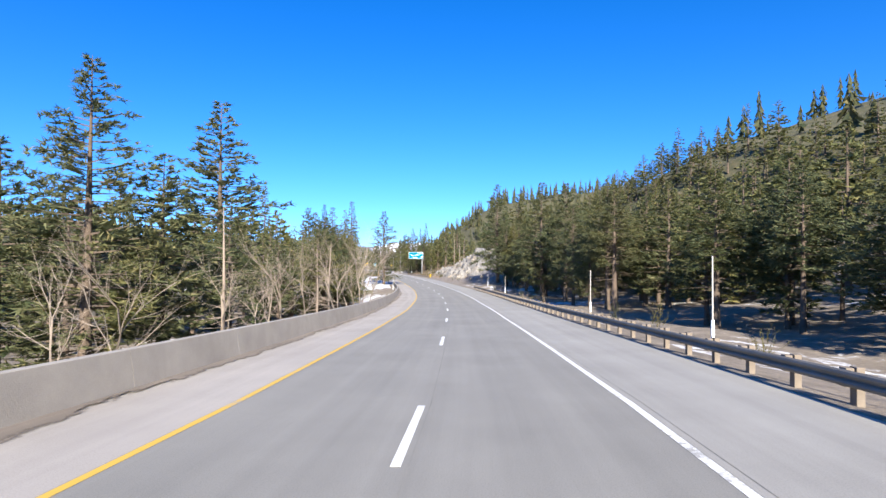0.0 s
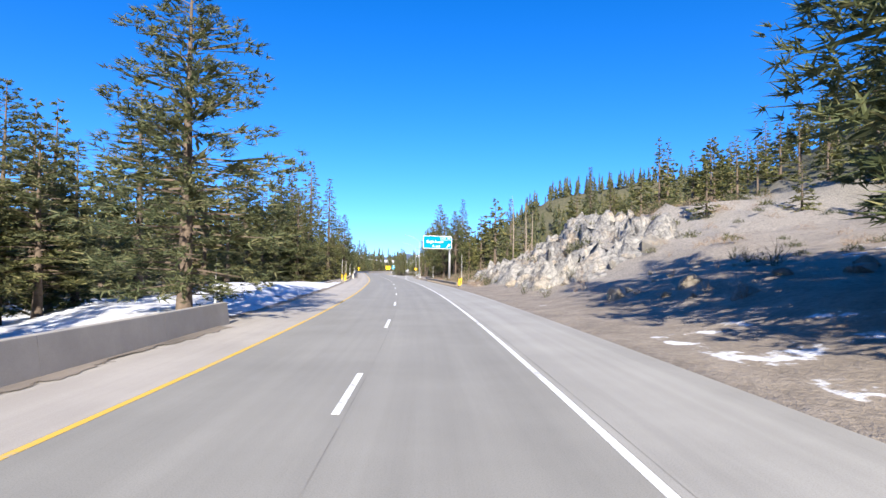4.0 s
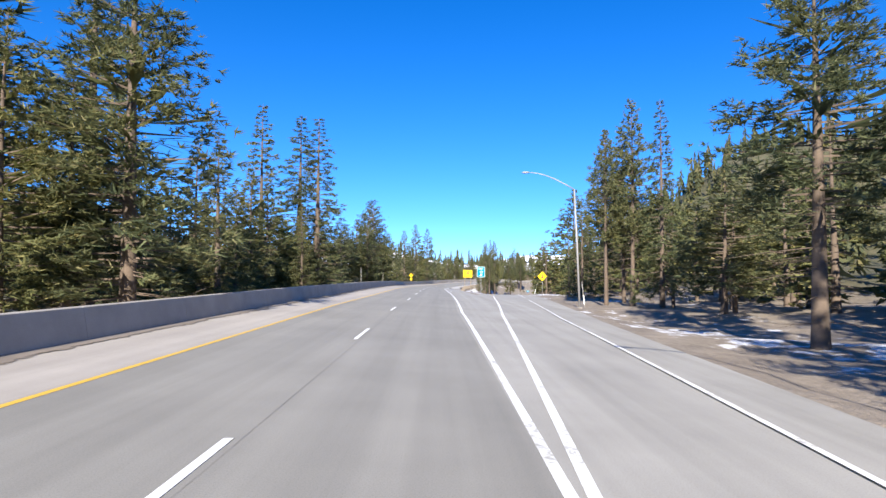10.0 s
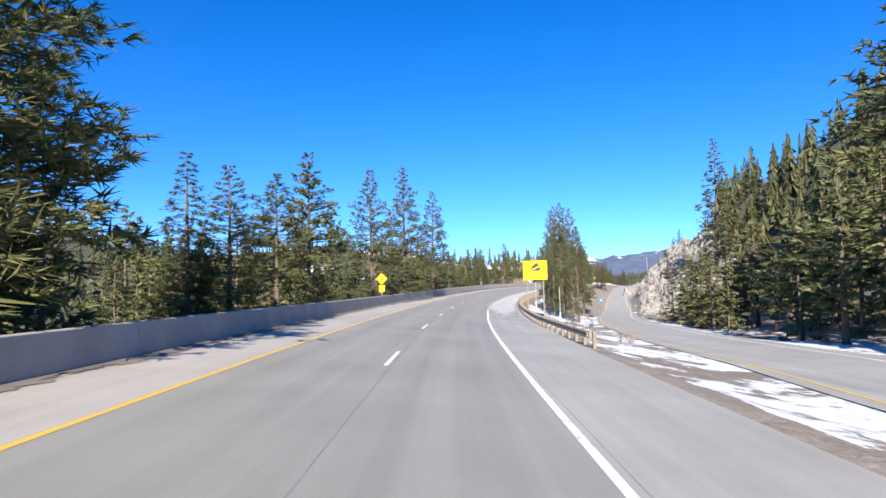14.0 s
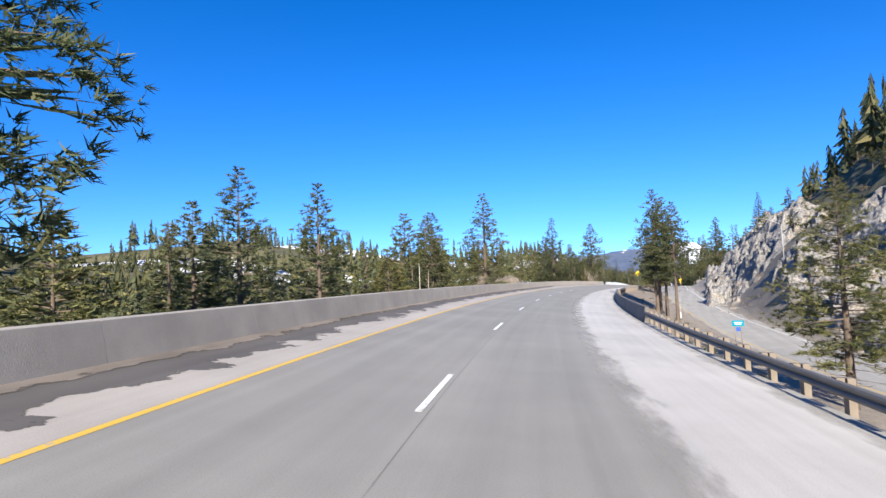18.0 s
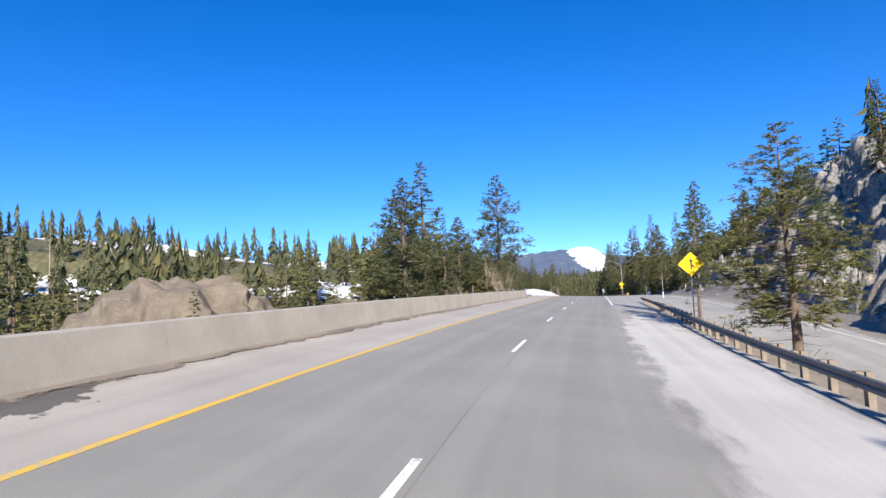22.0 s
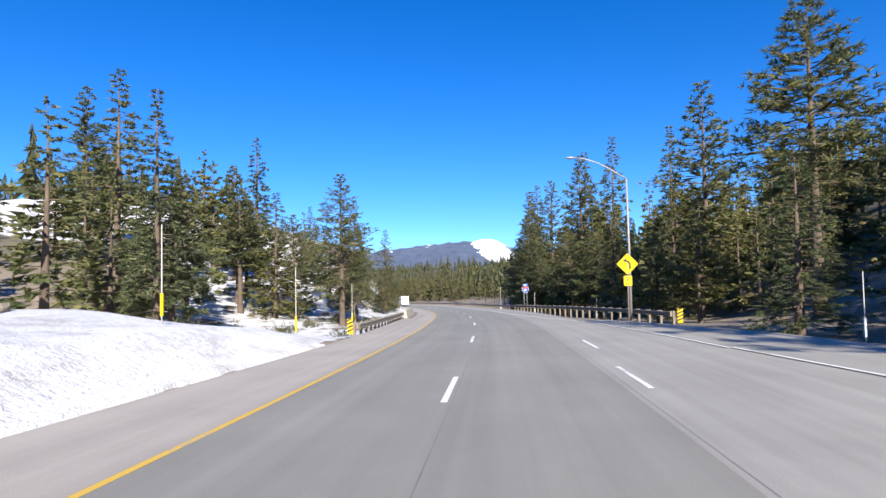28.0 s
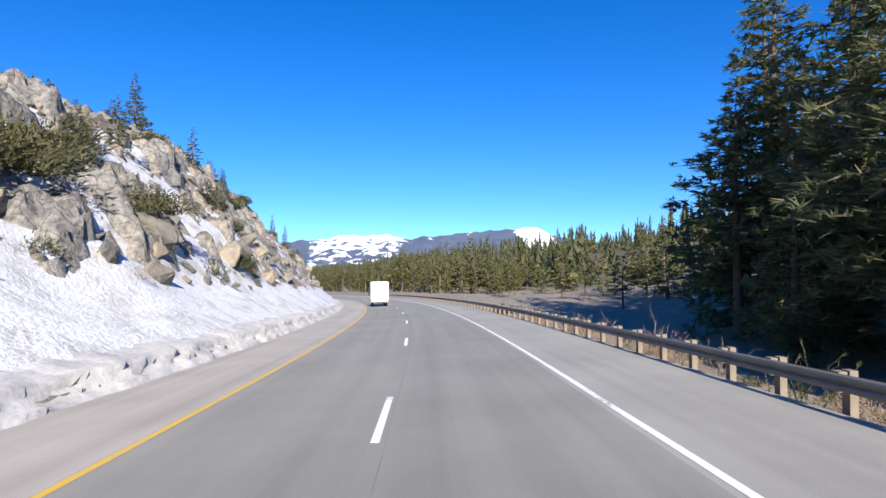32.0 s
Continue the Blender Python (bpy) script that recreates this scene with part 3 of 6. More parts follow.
# ---------------- ground ----------------
def build_ground():
    us = np.concatenate([np.linspace(-90, -9, 12), np.arange(-8, 40, 0.11), np.linspace(40.2, 46, 25), np.linspace(50, 190, 18)])
    dr = np.concatenate([[0, 3, 6.3, 6.45, 7.2], np.arange(8, 30, 1.3), np.arange(31, 60, 2.6), np.arange(62, 140, 8), [160, 200, 260, 400, 800, 1600, 3200]])
    dl = np.concatenate([[3, 6, 8.8, 8.95, 9.6], np.arange(10.5, 32, 1.3), np.arange(33, 60, 2.6), np.arange(62, 140, 8), [160, 200, 260, 400, 800, 1600, 3200]])
    ds = np.concatenate([-dl[::-1], dr])
    U, D = np.meshgrid(us, ds, indexing="ij")
    u, d = U.ravel(), D.ravel()
    h = ground(u, d)
    v = at(u, d, 0.0)
    v[:, 2] = at(u, np.clip(d, -12, 12), 0)[:, 2] + h
    nd = len(ds)
    i, k = np.meshgrid(np.arange(len(us) - 1), np.arange(nd - 1), indexing="ij")
    a = (i * nd + k).ravel()
    f = np.stack([a, a + 1, a + nd + 1, a + nd], 1)
    me = mesh_of("ground", v, f, M_GROUND, True)
    ul = [-8, 3, 4.2, 5, 6.6, 7.3, 9, 13, 17, 20, 24, 25.9, 26.35, 28.95, 29.3, 31, 32, 33, 34, 36, 38, 46]
    sl = [.32, .32, .45, .75, .8, .45, .34, .40, .40, .34, .22, .14, .95, .95, .50, .68, .76, .66, .56, .50, .4, .35]
    ur = [-8, 3, 4.5, 6, 8, 9.5, 12, 15, 18, 20, 22, 46]
    sr = [.26, .36, .42, .05, .20, .48, .30, .50, .55, .34, .08, .10]
    snow = np.where(d > 0, np.interp(u, ur, sr), np.interp(u, ul, sl)) + 0.18 * wave(u * 27, d, 11, 8) + 0.10 * wave(u * 27, d, 4, 9)
    snow = snow - np.clip((np.abs(d) - 28) / 22, 0, 1) * np.where(d > 0, 0.4, np.interp(u, [0, 30.5, 31.5, 38], [0.42, .42, 0.05, .3]))
    snow = snow + np.interp(u, [31.6, 32.2, 37, 38], [0, .45, .45, 0]) * np.clip((12.8 + d) / 2, 0, 1) * (d < 0)
    snow = np.where(np.where(d > 0, d < np.interp(u, [7.8, 8.4, 12.5, 13], [7.4, 13, 13, 7.4]), -d < np.where((u > 26.2) & (u < 29), 8.92, 9.25 + 0.25 * np.sin(u * 9))), 0, snow)
    rock = np.where(d > 0, np.interp(u, [5, 6, 7.5, 8.3, 18, 20, 26, 28], [0, .7, .7, 0, 0, .3, .5, .2]), np.interp(u, [30, 32, 36, 38], [0, .7, .7, .1])) * np.clip((np.abs(d) - 10) / 6, 0, 1)
    scrub = np.clip((np.abs(d) - np.where((d > 0) & (u > 17.5) & (u < 27), 24, 42)) / 22, 0, 1) * np.where((d < 0) & (u > 31), 0.35, 1.0)
    for key, val in (("snow", snow), ("rock", rock), ("scrub", scrub)):
        at_ = me.attributes.new(key, 'FLOAT', 'POINT')
        at_.data.foreach_set("value", np.clip(val, 0, 1).astype(np.float32))
    return tagged(new("ground", me), "brown dirt and rock hillside with patches of old snow", "ground", "", "structure")


build_ground()

# ---------------- paved surfaces ----------------
D_YEL, D_DASH, D_EDGE = -5.35, -1.5, 2.6
US = np.arange(-8, 45, 0.1)
strip("road", US, [D_YEL - 0.1, -3.3, D_DASH, 0.6, D_EDGE + 0.1], [0, 0, 0, 0, 0], M_LANE, "grey worn asphalt freeway lanes")
strip("shoulder_left", US, [-9.0, -7.5, D_YEL - 0.1], [-0.01, 0, 0], M_SHOULDER, "pale pinkish worn asphalt road shoulder", category="shoulder")
strip("shoulder_right", US, [D_EDGE + 0.1, 4.5, 6.6], [0, 0, -0.02], M_RAMP, "pale dusty asphalt road shoulder", category="shoulder")
UR = np.arange(8.3, 29.61, 0.1)
strip("ramp", UR, [lambda u: np.where(u < 12.8, 5.5, np.maximum(ramp(u)[0] - ramp(u)[2] - np.interp(u, [12.8, 13.6], [2.5, 0]), 5.5)), lambda u: np.maximum(ramp(u)[0], 6), lambda u: np.maximum(ramp(u)[0] + ramp(u)[2], 6.55)],
      [lambda u: ramp(u)[1] - 0.025] * 3, M_RAMP, "pale asphalt exit and entrance ramp beside the freeway", category="ramp")


def line(name, us, off, w, mat, label, h=0.005, hz=None):
    f = off if callable(off) else (lambda u: np.full(len(u), off))
    z = (lambda u: hz(u) + h) if hz else h
    return strip(name, us, [lambda u: f(u) - w / 2, lambda u: f(u) + w / 2], [z, z], mat, label, "structure", "road marking")


line("yellow_edge_line", US, D_YEL, 0.15, M_YELLOW, "solid yellow painted line along the road's edge")
line("white_edge_line", np.arange(-8, 8.4, 0.1), D_EDGE, 0.15, M_WHITE, "solid white painted edge line on the asphalt")
line("exit_edge_line", np.arange(8.3, 13.6, 0.1), lambda u: np.interp(u, [8.3, 8.8, 9.4, 11.4, 12.5, 13.5], [D_EDGE, 3.4, 4.95, 9.6, 12.3, 15.0]), 0.15, M_WHITE, "solid white painted line along the exit lane", h=0.012)
line("white_edge_line", np.arange(10.1, 16.9, 0.1), lambda u: D_EDGE + np.interp(u, [10.1, 11.2, 12.4, 13.6], [.15, .4, .35, 0]), 0.17, M_WHITE, "solid white painted edge line past the exit")
line("white_edge_line", np.arange(28.8, 45, 0.1), lambda u: np.interp(u, [28.8, 29.5, 29.86, 30.4, 31], [8.4, 6.6, 4.6, 3.2, D_EDGE + .3]), 0.15, M_WHITE, "solid white painted edge line on the asphalt")
line("white_edge_line", np.arange(24.2, 26.6, 0.1), D_EDGE, 0.17, M_WHITE, "solid white painted edge line beside the entrance")
line("ramp_edge_line", np.arange(13.5, 24.3, 0.1), lambda u: ramp(u)[0] + ramp(u)[2] - np.interp(u, [13.5, 15], [2.4, 1.4]), 0.13, M_WHITE, "solid white painted line along the ramp", hz=lambda u: ramp(u)[1] - 0.02)
line("ramp_gore_line", np.arange(10.1, 13.1, 0.1), lambda u: np.interp(u, [10.1, 11.35, 12.4, 13.0], [2.75, 5.7, 7.9, 9.2]), 0.17, M_WHITE, "white painted gore line at the exit ramp", hz=lambda u: ramp(u)[1] + 0.003)
line("ramp_yellow_line", np.arange(13.0, 24.3, 0.1), lambda u: np.where(u < 15, np.interp(u, [13, 13.5, 15], [9.2, 10.1, 14.1]), ramp(u)[0] - ramp(u)[2] + 0.7), 0.13, M_YELLOW, "solid yellow painted line along the ramp", hz=lambda u: ramp(u)[1] - 0.02)
line("entrance_line", np.arange(24.4, 27.0, 0.1), lambda u: np.interp(u, [24.4, 26.5, 27.0], [10.5, 7.6, 7.2]), 0.15, M_WHITE, "white painted line of the entrance lane", hz=lambda u: ramp(u)[1] - 0.018)
line("entrance_edge_line", np.arange(24.2, 28.9, 0.1), lambda u: np.interp(u, [24.2, 25.3, 26.5, 28.0, 28.5, 28.9], [17.0, 15.5, 14.3, 11.6, 9.7, 8.2]), 0.15, M_WHITE, "white painted edge line of the entrance ramp", h=0.03, hz=lambda u: ramp(u)[1] - 0.018)

dashes = empty("lane_dashes", Matrix(), "broken white lane line of separate painted dashes", "road marking", "", "structure")
dash_me = box_mesh("lane_dash", M_WHITE, -0.07, 0, 0, 0.07, 3.6, 0.006)
DASH0, PITCH = 3.4, 14.49
WARP_U = [.8, 1.8, 2.85, 4.3, 5.85, 8.5, 9.6, 12.4, 14, 16.3, 18.3, 19.4, 22.4, 23.6, 25.2, 27.9, 31.8]
WARP = [3.7, 2.6, 1.5, -2.1, -4.6, -3.7, -4.3, -1.9, -.5, 1.8, .2, .3, 1.5, .2, -.8, -.4, .3]
_fu = np.linspace(-8, 45, 6000)
_fs = np.r_[0, np.cumsum(np.linalg.norm(np.diff(road(_fu)[:, :2], axis=0), axis=1))]
_fs -= np.interp(0, _fu, _fs) + np.interp(_fu, WARP_U, WARP)


def lay_dash(me, u, d, name, parent, rise=0.002):
    p, q = spot(u, d, rise), spot(u + 0.134, d, rise)
    y = (q - p).normalized()
    x = y.cross(Vector((0, 0, 1))).normalized()
    z = x.cross(y)
    m = Matrix((x, y, z)).transposed().to_4x4()
    m.translation = p
    return part(name, me, parent, "", m)


for k in range(-6, 78):
    lay_dash(dash_me, float(np.interp(DASH0 + k * PITCH, _fs, _fu)), D_DASH, "lane_dash", dashes)
for k in range(3):
    lay_dash(dash_me, 26.75 + k * 0.54, D_EDGE + 0.2, "lane_dash", dashes)
for u, d in ((27.80, 5.5), (28.5, 3.3), (28.83, 3.7)):
    lay_dash(dash_me, u, d, "lane_dash", dashes)
lay_dash(dash_me, 13.3, 3.25, "lane_dash", dashes, 0.006)


# ---------------- barriers and guardrails ----------------
def barrier(u0, u1, d, side, label, seg=6.0, hgt=0.95, mat=M_CONC):
    """A cast concrete wall in segments; side +1: its traffic face looks right."""
    group = empty("concrete_barrier", Matrix.Translation(spot((u0 + u1) / 2, d, 0)), label, "barrier")
    inv = group.matrix_world.inverted()
    n = max(1, round((u1 - u0) * 27 / seg))
    prof = [(0.26, -0.25), (0.25, 0.02), (0.10, hgt - 0.02), (0.07, hgt), (-0.10, hgt), (-0.13, hgt - 0.03), (-0.20, -0.25)]
    for k in range(n):
        a, b = u0 + (u1 - u0) * k / n, u0 + (u1 - u0) * (k + 1) / n
        us = np.linspace(a + 0.00025, b - 0.00025, 3)
        me = loft("segment", us, [(d + side * x, z) for x, z in prof], mat)
        me.transform(inv)
        part("segment", me, group)
    return group


BEAM = [(0.0, 0.0), (0.055, 0.03), (0.075, 0.075), (0.055, 0.115), (0.005, 0.15), (0.005, 0.165), (0.055, 0.20), (0.075, 0.24), (0.055, 0.285), (0.0, 0.315)]
post_me = box_mesh("post", M_WOOD, -0.08, -0.10, -0.7, 0.08, 0.10, 0.71, 0.012)
block_me = box_mesh("blockout", M_WOOD, -0.08, -0.10, -0.20, 0.08, 0.10, 0.17, 0.012)


def guardrail(u0, u1, off, side, label, base=0.0):
    """W-beam on timber posts; side +1: the beam faces right."""
    f = off if callable(off) else (lambda u: np.full(len(np.atleast_1d(u)), float(off)))
    um = (u0 + u1) / 2
    group = empty("guardrail", Matrix.Translation(spot(um, f(um)[0], 0)), label, "guardrail")
    inv = group.matrix_world.inverted()
    n = max(2, round((u1 - u0) * 27 / 1.905))
    uu = np.linspace(u0, u1, n + 1)
    for k in range(n + 1):
        d = float(f(uu[k])[0])
        m = Matrix.Translation(spot(uu[k], d - side * 0.31, base)) @ Matrix.Rotation(radians(heading(uu[k])), 4, 'Z')
        part("post", post_me, group, "", inv @ m)
        part("blockout", block_me, group, "", inv @ Matrix.Translation(spot(uu[k], d - side * 0.11, base + 0.53)) @ Matrix.Rotation(radians(heading(uu[k])), 4, 'Z'))
    nb = max(1, n // 2)
    for k in range(nb):
        us = np.linspace(u0 + (u1 - u0) * k / nb, u0 + (u1 - u0) * (k + 1) / nb + 0.006, 4)
        prof = [((lambda u, x=x: f(u) + side * x), base + 0.36 + z) for x, z in BEAM] + [((lambda u, x=x: f(u) + side * (x - 0.006)), base + 0.36 + z) for x, z in reversed(BEAM)]
        me = loft("beam", us, prof, M_RAIL)
        me.transform(inv)
        part("beam", me, group)
    return group


barrier(-8, 4.9, -8.6, 1, "long tan cast concrete median barrier beside the shoulder")
guardrail(7.2, 8.1, -8.9, 1, "galvanised W-beam guardrail on timber posts")
barrier(8.1, 24.85, -8.6, 1, "long weathered concrete barrier with dark damp stains at its foot")
guardrail(29.3, 30.35, -8.9, 1, "galvanised W-beam guardrail on timber posts")
barrier(30.35, 31.85, -8.7, 1, "short tan cast concrete barrier below a snowy slope")
guardrail(-8, 4.0, lambda u: np.full(len(np.atleast_1d(u)), 6.6), -1, "long galvanised W-beam guardrail on timber posts")
guardrail(6.72, 8.2, lambda u: np.interp(np.atleast_1d(u), [6.7, 7.3], [6.9, 6.5]), -1, "galvanised W-beam guardrail with a rusty cast")
guardrail(15.0, 19.3, lambda u: np.interp(np.atleast_1d(u), [15, 15.6], [6.9, 6.4]), -1, "galvanised W-beam guardrail along a curve")
# this wall's shaded face is painted in with the darker concrete
barrier(19.3, 21.4, 6.5, -1, "short concrete barrier above the lower ramp, its shade put into a dark colour", mat=M_SHADECONC)
guardrail(21.4, 24.7, 6.5, -1, "galvanised W-beam guardrail on dark timber posts")
guardrail(29.4, 38, lambda u: np.interp(np.atleast_1d(u), [29.4, 30.6, 31.5], [11.5, 8.2, 6.6]), -1, "long galvanised W-beam guardrail in front of dark pines")


# ---------------- stains, grit and ploughed snow on the shoulders ----------------
def ragged(u, lo, hi, seed):
    w = 0.5 + 0.5 * wave(u * 27, u * 0, 0.9, seed) * 0.6 + 0.5 * wave(u * 27, u * 0, 4.0, seed + 1) * 0.7 + 0.25 * wave(u * 27, u * 0, 0.25, seed + 2)
    return lo + (hi - lo) * np.clip(w, 0, 1)


def cover_strip(name, us, offs, covers, h, mat, label, category):
    """A thin layer whose cover (0 to 1) varies across and along the road."""
    ob = strip(name, us, offs, h if isinstance(h, list) else [h] * len(offs), mat, label, category=category)
    val = np.stack([c(us) if callable(c) else np.full(len(us), c) for c in covers], 1).ravel()
    ob.data.attributes.new("cover", 'FLOAT', 'POINT').data.foreach_set("value", val.astype(np.float32))


UW = np.arange(15.2, 22.9, 0.05)
swell = lambda u, k: np.interp(u, [15.2, 16.2, 17, 21.5, 22.2, 22.9], [-1, -.35, -.03, .0, -.14, -1]) + k
cover_strip("wet_stain", UW, [-8.3, -7.6, -6.9, -6.2, -5.55], [lambda u: swell(u, .42), lambda u: swell(u, .24), lambda u: swell(u, .04), lambda u: swell(u, -.12), lambda u: swell(u, -.4)],
            0.004, M_WET, "dark meltwater stain with a ragged edge on the shoulder", "stain")
UG = np.arange(15.4, 24.6, 0.1)
ends = lambda u, k: np.interp(u, [15.4, 16.6, 23, 24.6], [-.9, 0, 0, -.9]) + k
cover_strip("road_grit", UG, [1.6, 2.3, 3.0, 4.2, 5.6, 6.3], [lambda u: ends(u, -.5), lambda u: ends(u, -.05), lambda u: ends(u, .3), lambda u: ends(u, .5), lambda u: ends(u, .3), lambda u: ends(u, -.2)],
            0.007, M_GRIT, "white sanding grit spread over the shoulder", "grit")
line("pavement_joint", US, D_DASH + 0.17, 0.022, M_JOINT, "thin dark joint beside the lane line", h=0.003)
line("pavement_joint", US, D_EDGE + 0.24, 0.018, M_JOINT, "thin dark joint beside the edge line", h=0.003)


for u0, u1 in ((-8, 4.9), (8.1, 24.85), (30.35, 31.85)):
    UB = np.arange(u0, u1, 0.05)
    lump = lambda u, k: 0.16 * wave(u * 27, u * 0, 5.0, 3) + 0.10 * wave(u * 27, u * 0, 1.1, 6) + k
    cover_strip("roadside_debris", UB, [-8.36, -8.05, -7.7, -7.2], [lambda u: lump(u, .35), lambda u: lump(u, .08), lambda u: lump(u, -.22), lambda u: lump(u, -.6)],
                [0.05, 0.022, 0.010, 0.006], M_DEBRIS, "brown gravel and dirt gathered at the barrier's foot", "debris")


def snow_berm():
    us = np.arange(31.9, 37.2, 0.012)
    rg = np.random.RandomState(3)
    prof = [(-8.45, 0.0), (-8.6, .16), (-8.85, .20), (-8.92, .36), (-9.05, .40), (-9.1, .60), (-9.6, .70), (-10.4, .85), (-11.6, 1.0), (-13.2, 1.4), (-13.4, -1.0)]
    cols = []
    for k, (d, z) in enumerate(prof):
        j = 0.09 * wave(us * 27, us * 0 + k, 0.5, 2 + k * .37) + 0.05 * wave(us * 27, us * 0 + k, .17, 5 + k) + 0.10 * wave(us * 27, us * 0, 3.0, 4) + rg.normal(0, 0.012, len(us))
        grow = np.interp(us, [31.9, 32.3, 36.4, 37.2], [.15, 1, 1, .1])
        cols.append(at(us, d + j * (1 if k else .6), (z + j * .6 * (k > 0)) * grow - 0.02))
    n = len(prof)
    v = np.stack(cols, 1).reshape(-1, 3)
    f = [(i * n + k, i * n + k + 1, (i + 1) * n + k + 1, (i + 1) * n + k) for i in range(len(us) - 1) for k in range(n - 1)]
    tagged(new("snow_berm", mesh_of("snow_berm", v, f, M_DIRTSNOW, True)), "ploughed bank of dirty grey snow along the shoulder", "snow bank", "", "structure")


snow_berm()


# ---------------- trees ----------------
def conifer_meshes(seed, h, bare, spread, kind, detail=1.0, blades=9, blade=0.125, fine=0.66):
    """Trunk and crown of one conifer of height h. bare: bare share of the trunk; spread: crown radius over height."""
    rg = np.random.RandomState(seed)
    bend = rg.normal(0, 0.006, 2) * h
    r0 = 0.0105 * h + 0.045

    def axis(f):
        f = np.asarray(f, float)
        return np.stack([bend[0] * np.sin(f * 3) * f, bend[1] * np.sin(f * 2.4) * f, f * h], -1)
    n = 7
    fs = np.array([0, 0.02, 0.1, 0.3, 0.55, 0.8, 1.0])
    rs = r0 * np.array([1.35, 1.05, 0.92, 0.72, 0.46, 0.2, 0.03])
    tv, tf = [], []
    for f, r in zip(fs, rs):
        c = axis(f)
        for k in range(n):
            a = 2 * math.pi * k / n
            tv.append(c + [r * math.cos(a) * (1 + rg.normal(0, .05)), r * math.sin(a) * (1 + rg.normal(0, .05)), -0.5 if f == 0 else 0])
    for i in range(len(fs) - 1):
        for k in range(n):
            tf.append((i * n + k, i * n + (k + 1) % n, (i + 1) * n + (k + 1) % n, (i + 1) * n + k))
    nb = int((58 + 72 * (1 - bare)) * detail)
    f = bare + (1 - bare) * (np.arange(nb) + rg.uniform(0, 1, nb)) / nb
    f = np.clip(f, 0, 0.985)
    ang = np.arange(nb) * 2.4 + rg.normal(0, 0.5, nb)
    g = (f - bare) / (1 - bare)
    if kind == 'fir':
        prof = (1 - g) ** 0.85 * 1.0 + 0.04
    else:
        prof = np.minimum(1, (1 - g) * 1.5 + 0.05) ** 0.9 * (0.62 + 0.38 * np.minimum(1, g * 4 + 0.2))
    gaps = 0.78 + 0.3 * np.sin(g * 23 + ang * 1.3 + seed) * rg.uniform(0, 1, nb)
    ln = 1.28 * spread * h * prof * gaps * rg.uniform(0.8, 1.06, nb)
    ln = np.maximum(ln, 0.25)
    rise = (0.35 * g - 0.22) if kind == 'fir' else (0.55 * g - 0.12 + rg.normal(0, 0.08, nb))
    cv, cf = [], []
    base = axis(f)
    dirs = np.stack([np.cos(ang), np.sin(ang), rise], -1)
    dirs /= np.linalg.norm(dirs, axis=1)[:, None]
    # dead stubs below the crown
    for _ in range(int((30 * bare + 12) * (1 if fine > .5 else 1.6))):
        fz = rg.uniform(0.06, max(bare, 0.2) + .06)
        c = axis(fz)
        a = rg.uniform(0, 6.28)
        L = rg.uniform(0.5, 2.1)
        e = c + np.array([math.cos(a) * L, math.sin(a) * L, -0.15 * L])
        k = len(tv)
        tv += [c + [0, 0, .028], c - [0, 0, .028], e]
        tf.append((k, k + 1, k + 2))
        for _ in range(2):
            m0 = c + (e - c) * rg.uniform(.35, .9)
            e2 = m0 + (e - c) * rg.uniform(.25, .45) + rg.normal(0, .22, 3) * L
            k = len(tv)
            tv += [m0 + [0, 0, .012], m0 - [0, 0, .012], e2]
            tf.append((k, k + 1, k + 2))
    k0 = len(tv)
    for i in range(nb):
        c, e = base[i], base[i] + dirs[i] * ln[i] * 0.85
        w = 0.02 + 0.012 * ln[i]
        tv += [c + [0, 0, w], c - [0, 0, w], e]
        tf.append((k0, k0 + 1, k0 + 2))
        k0 += 3
    # clumps of needles on side twigs along each branch
    per = np.maximum(2, (ln * 2.5 + 1.8) / fine).astype(int)
    bi = np.repeat(np.arange(nb), per)
    twig = rg.randint(0, 11, len(bi))
    tw_t = rg.uniform(0.22, 1.0, (nb, 11)) ** 0.75
    tw_a = rg.normal(0, 0.55, (nb, 11)) + np.where(np.arange(11) % 2, 0.45, -0.45)
    tw_z = rg.normal(0.10 if kind != 'fir' else -0.02, 0.3, (nb, 11))
    along = rg.uniform(0.1, 1.0, len(bi))
    reach = ln[bi] * 0.36 * (1.15 - 0.6 * tw_t[bi, twig]) * along
    acr = np.stack([-np.sin(ang), np.cos(ang), 0 * ang], -1)
    way = dirs[bi] * np.cos(tw_a[bi, twig])[:, None] + acr[bi] * np.sin(tw_a[bi, twig])[:, None]
    way[:, 2] += tw_z[bi, twig]
    cen = base[bi] + dirs[bi] * (ln[bi] * 0.9 * tw_t[bi, twig])[:, None] + way * reach[:, None] + np.clip(rg.normal(0, 0.07, (len(bi), 3)), -.14, .14) * ln[bi, None]
    tpos = tw_t[bi, twig]
    cen[:, 2] -= 0.10 * ln[bi] * tpos ** 2 * (1.4 if kind == 'fir' else 0.2)
    size = (0.12 + fine * 0.56) * rg.uniform(0.7, 1.25, len(bi)) * (0.85 if kind == 'fir' else 1.0) * (1 - 0.5 * g[bi] ** 2)
    out = dirs[bi] + rg.normal(0, 0.3, (len(bi), 3))
    dv = out[:, None, :] * 0.7 + rg.normal(0, 0.75, (len(bi), blades, 3)) * [1, 1, 0.75]
    dv[:, :, 2] += 0.22 if kind != 'fir' else -0.05
    dv /= np.linalg.norm(dv, axis=2)[:, :, None]
    root = cen[:, None, :] + rg.normal(0, 0.10, dv.shape) * size[:, None, None]
    sd = np.cross(dv, rg.normal(0, 1, dv.shape))
    sd /= np.linalg.norm(sd, axis=2)[:, :, None]
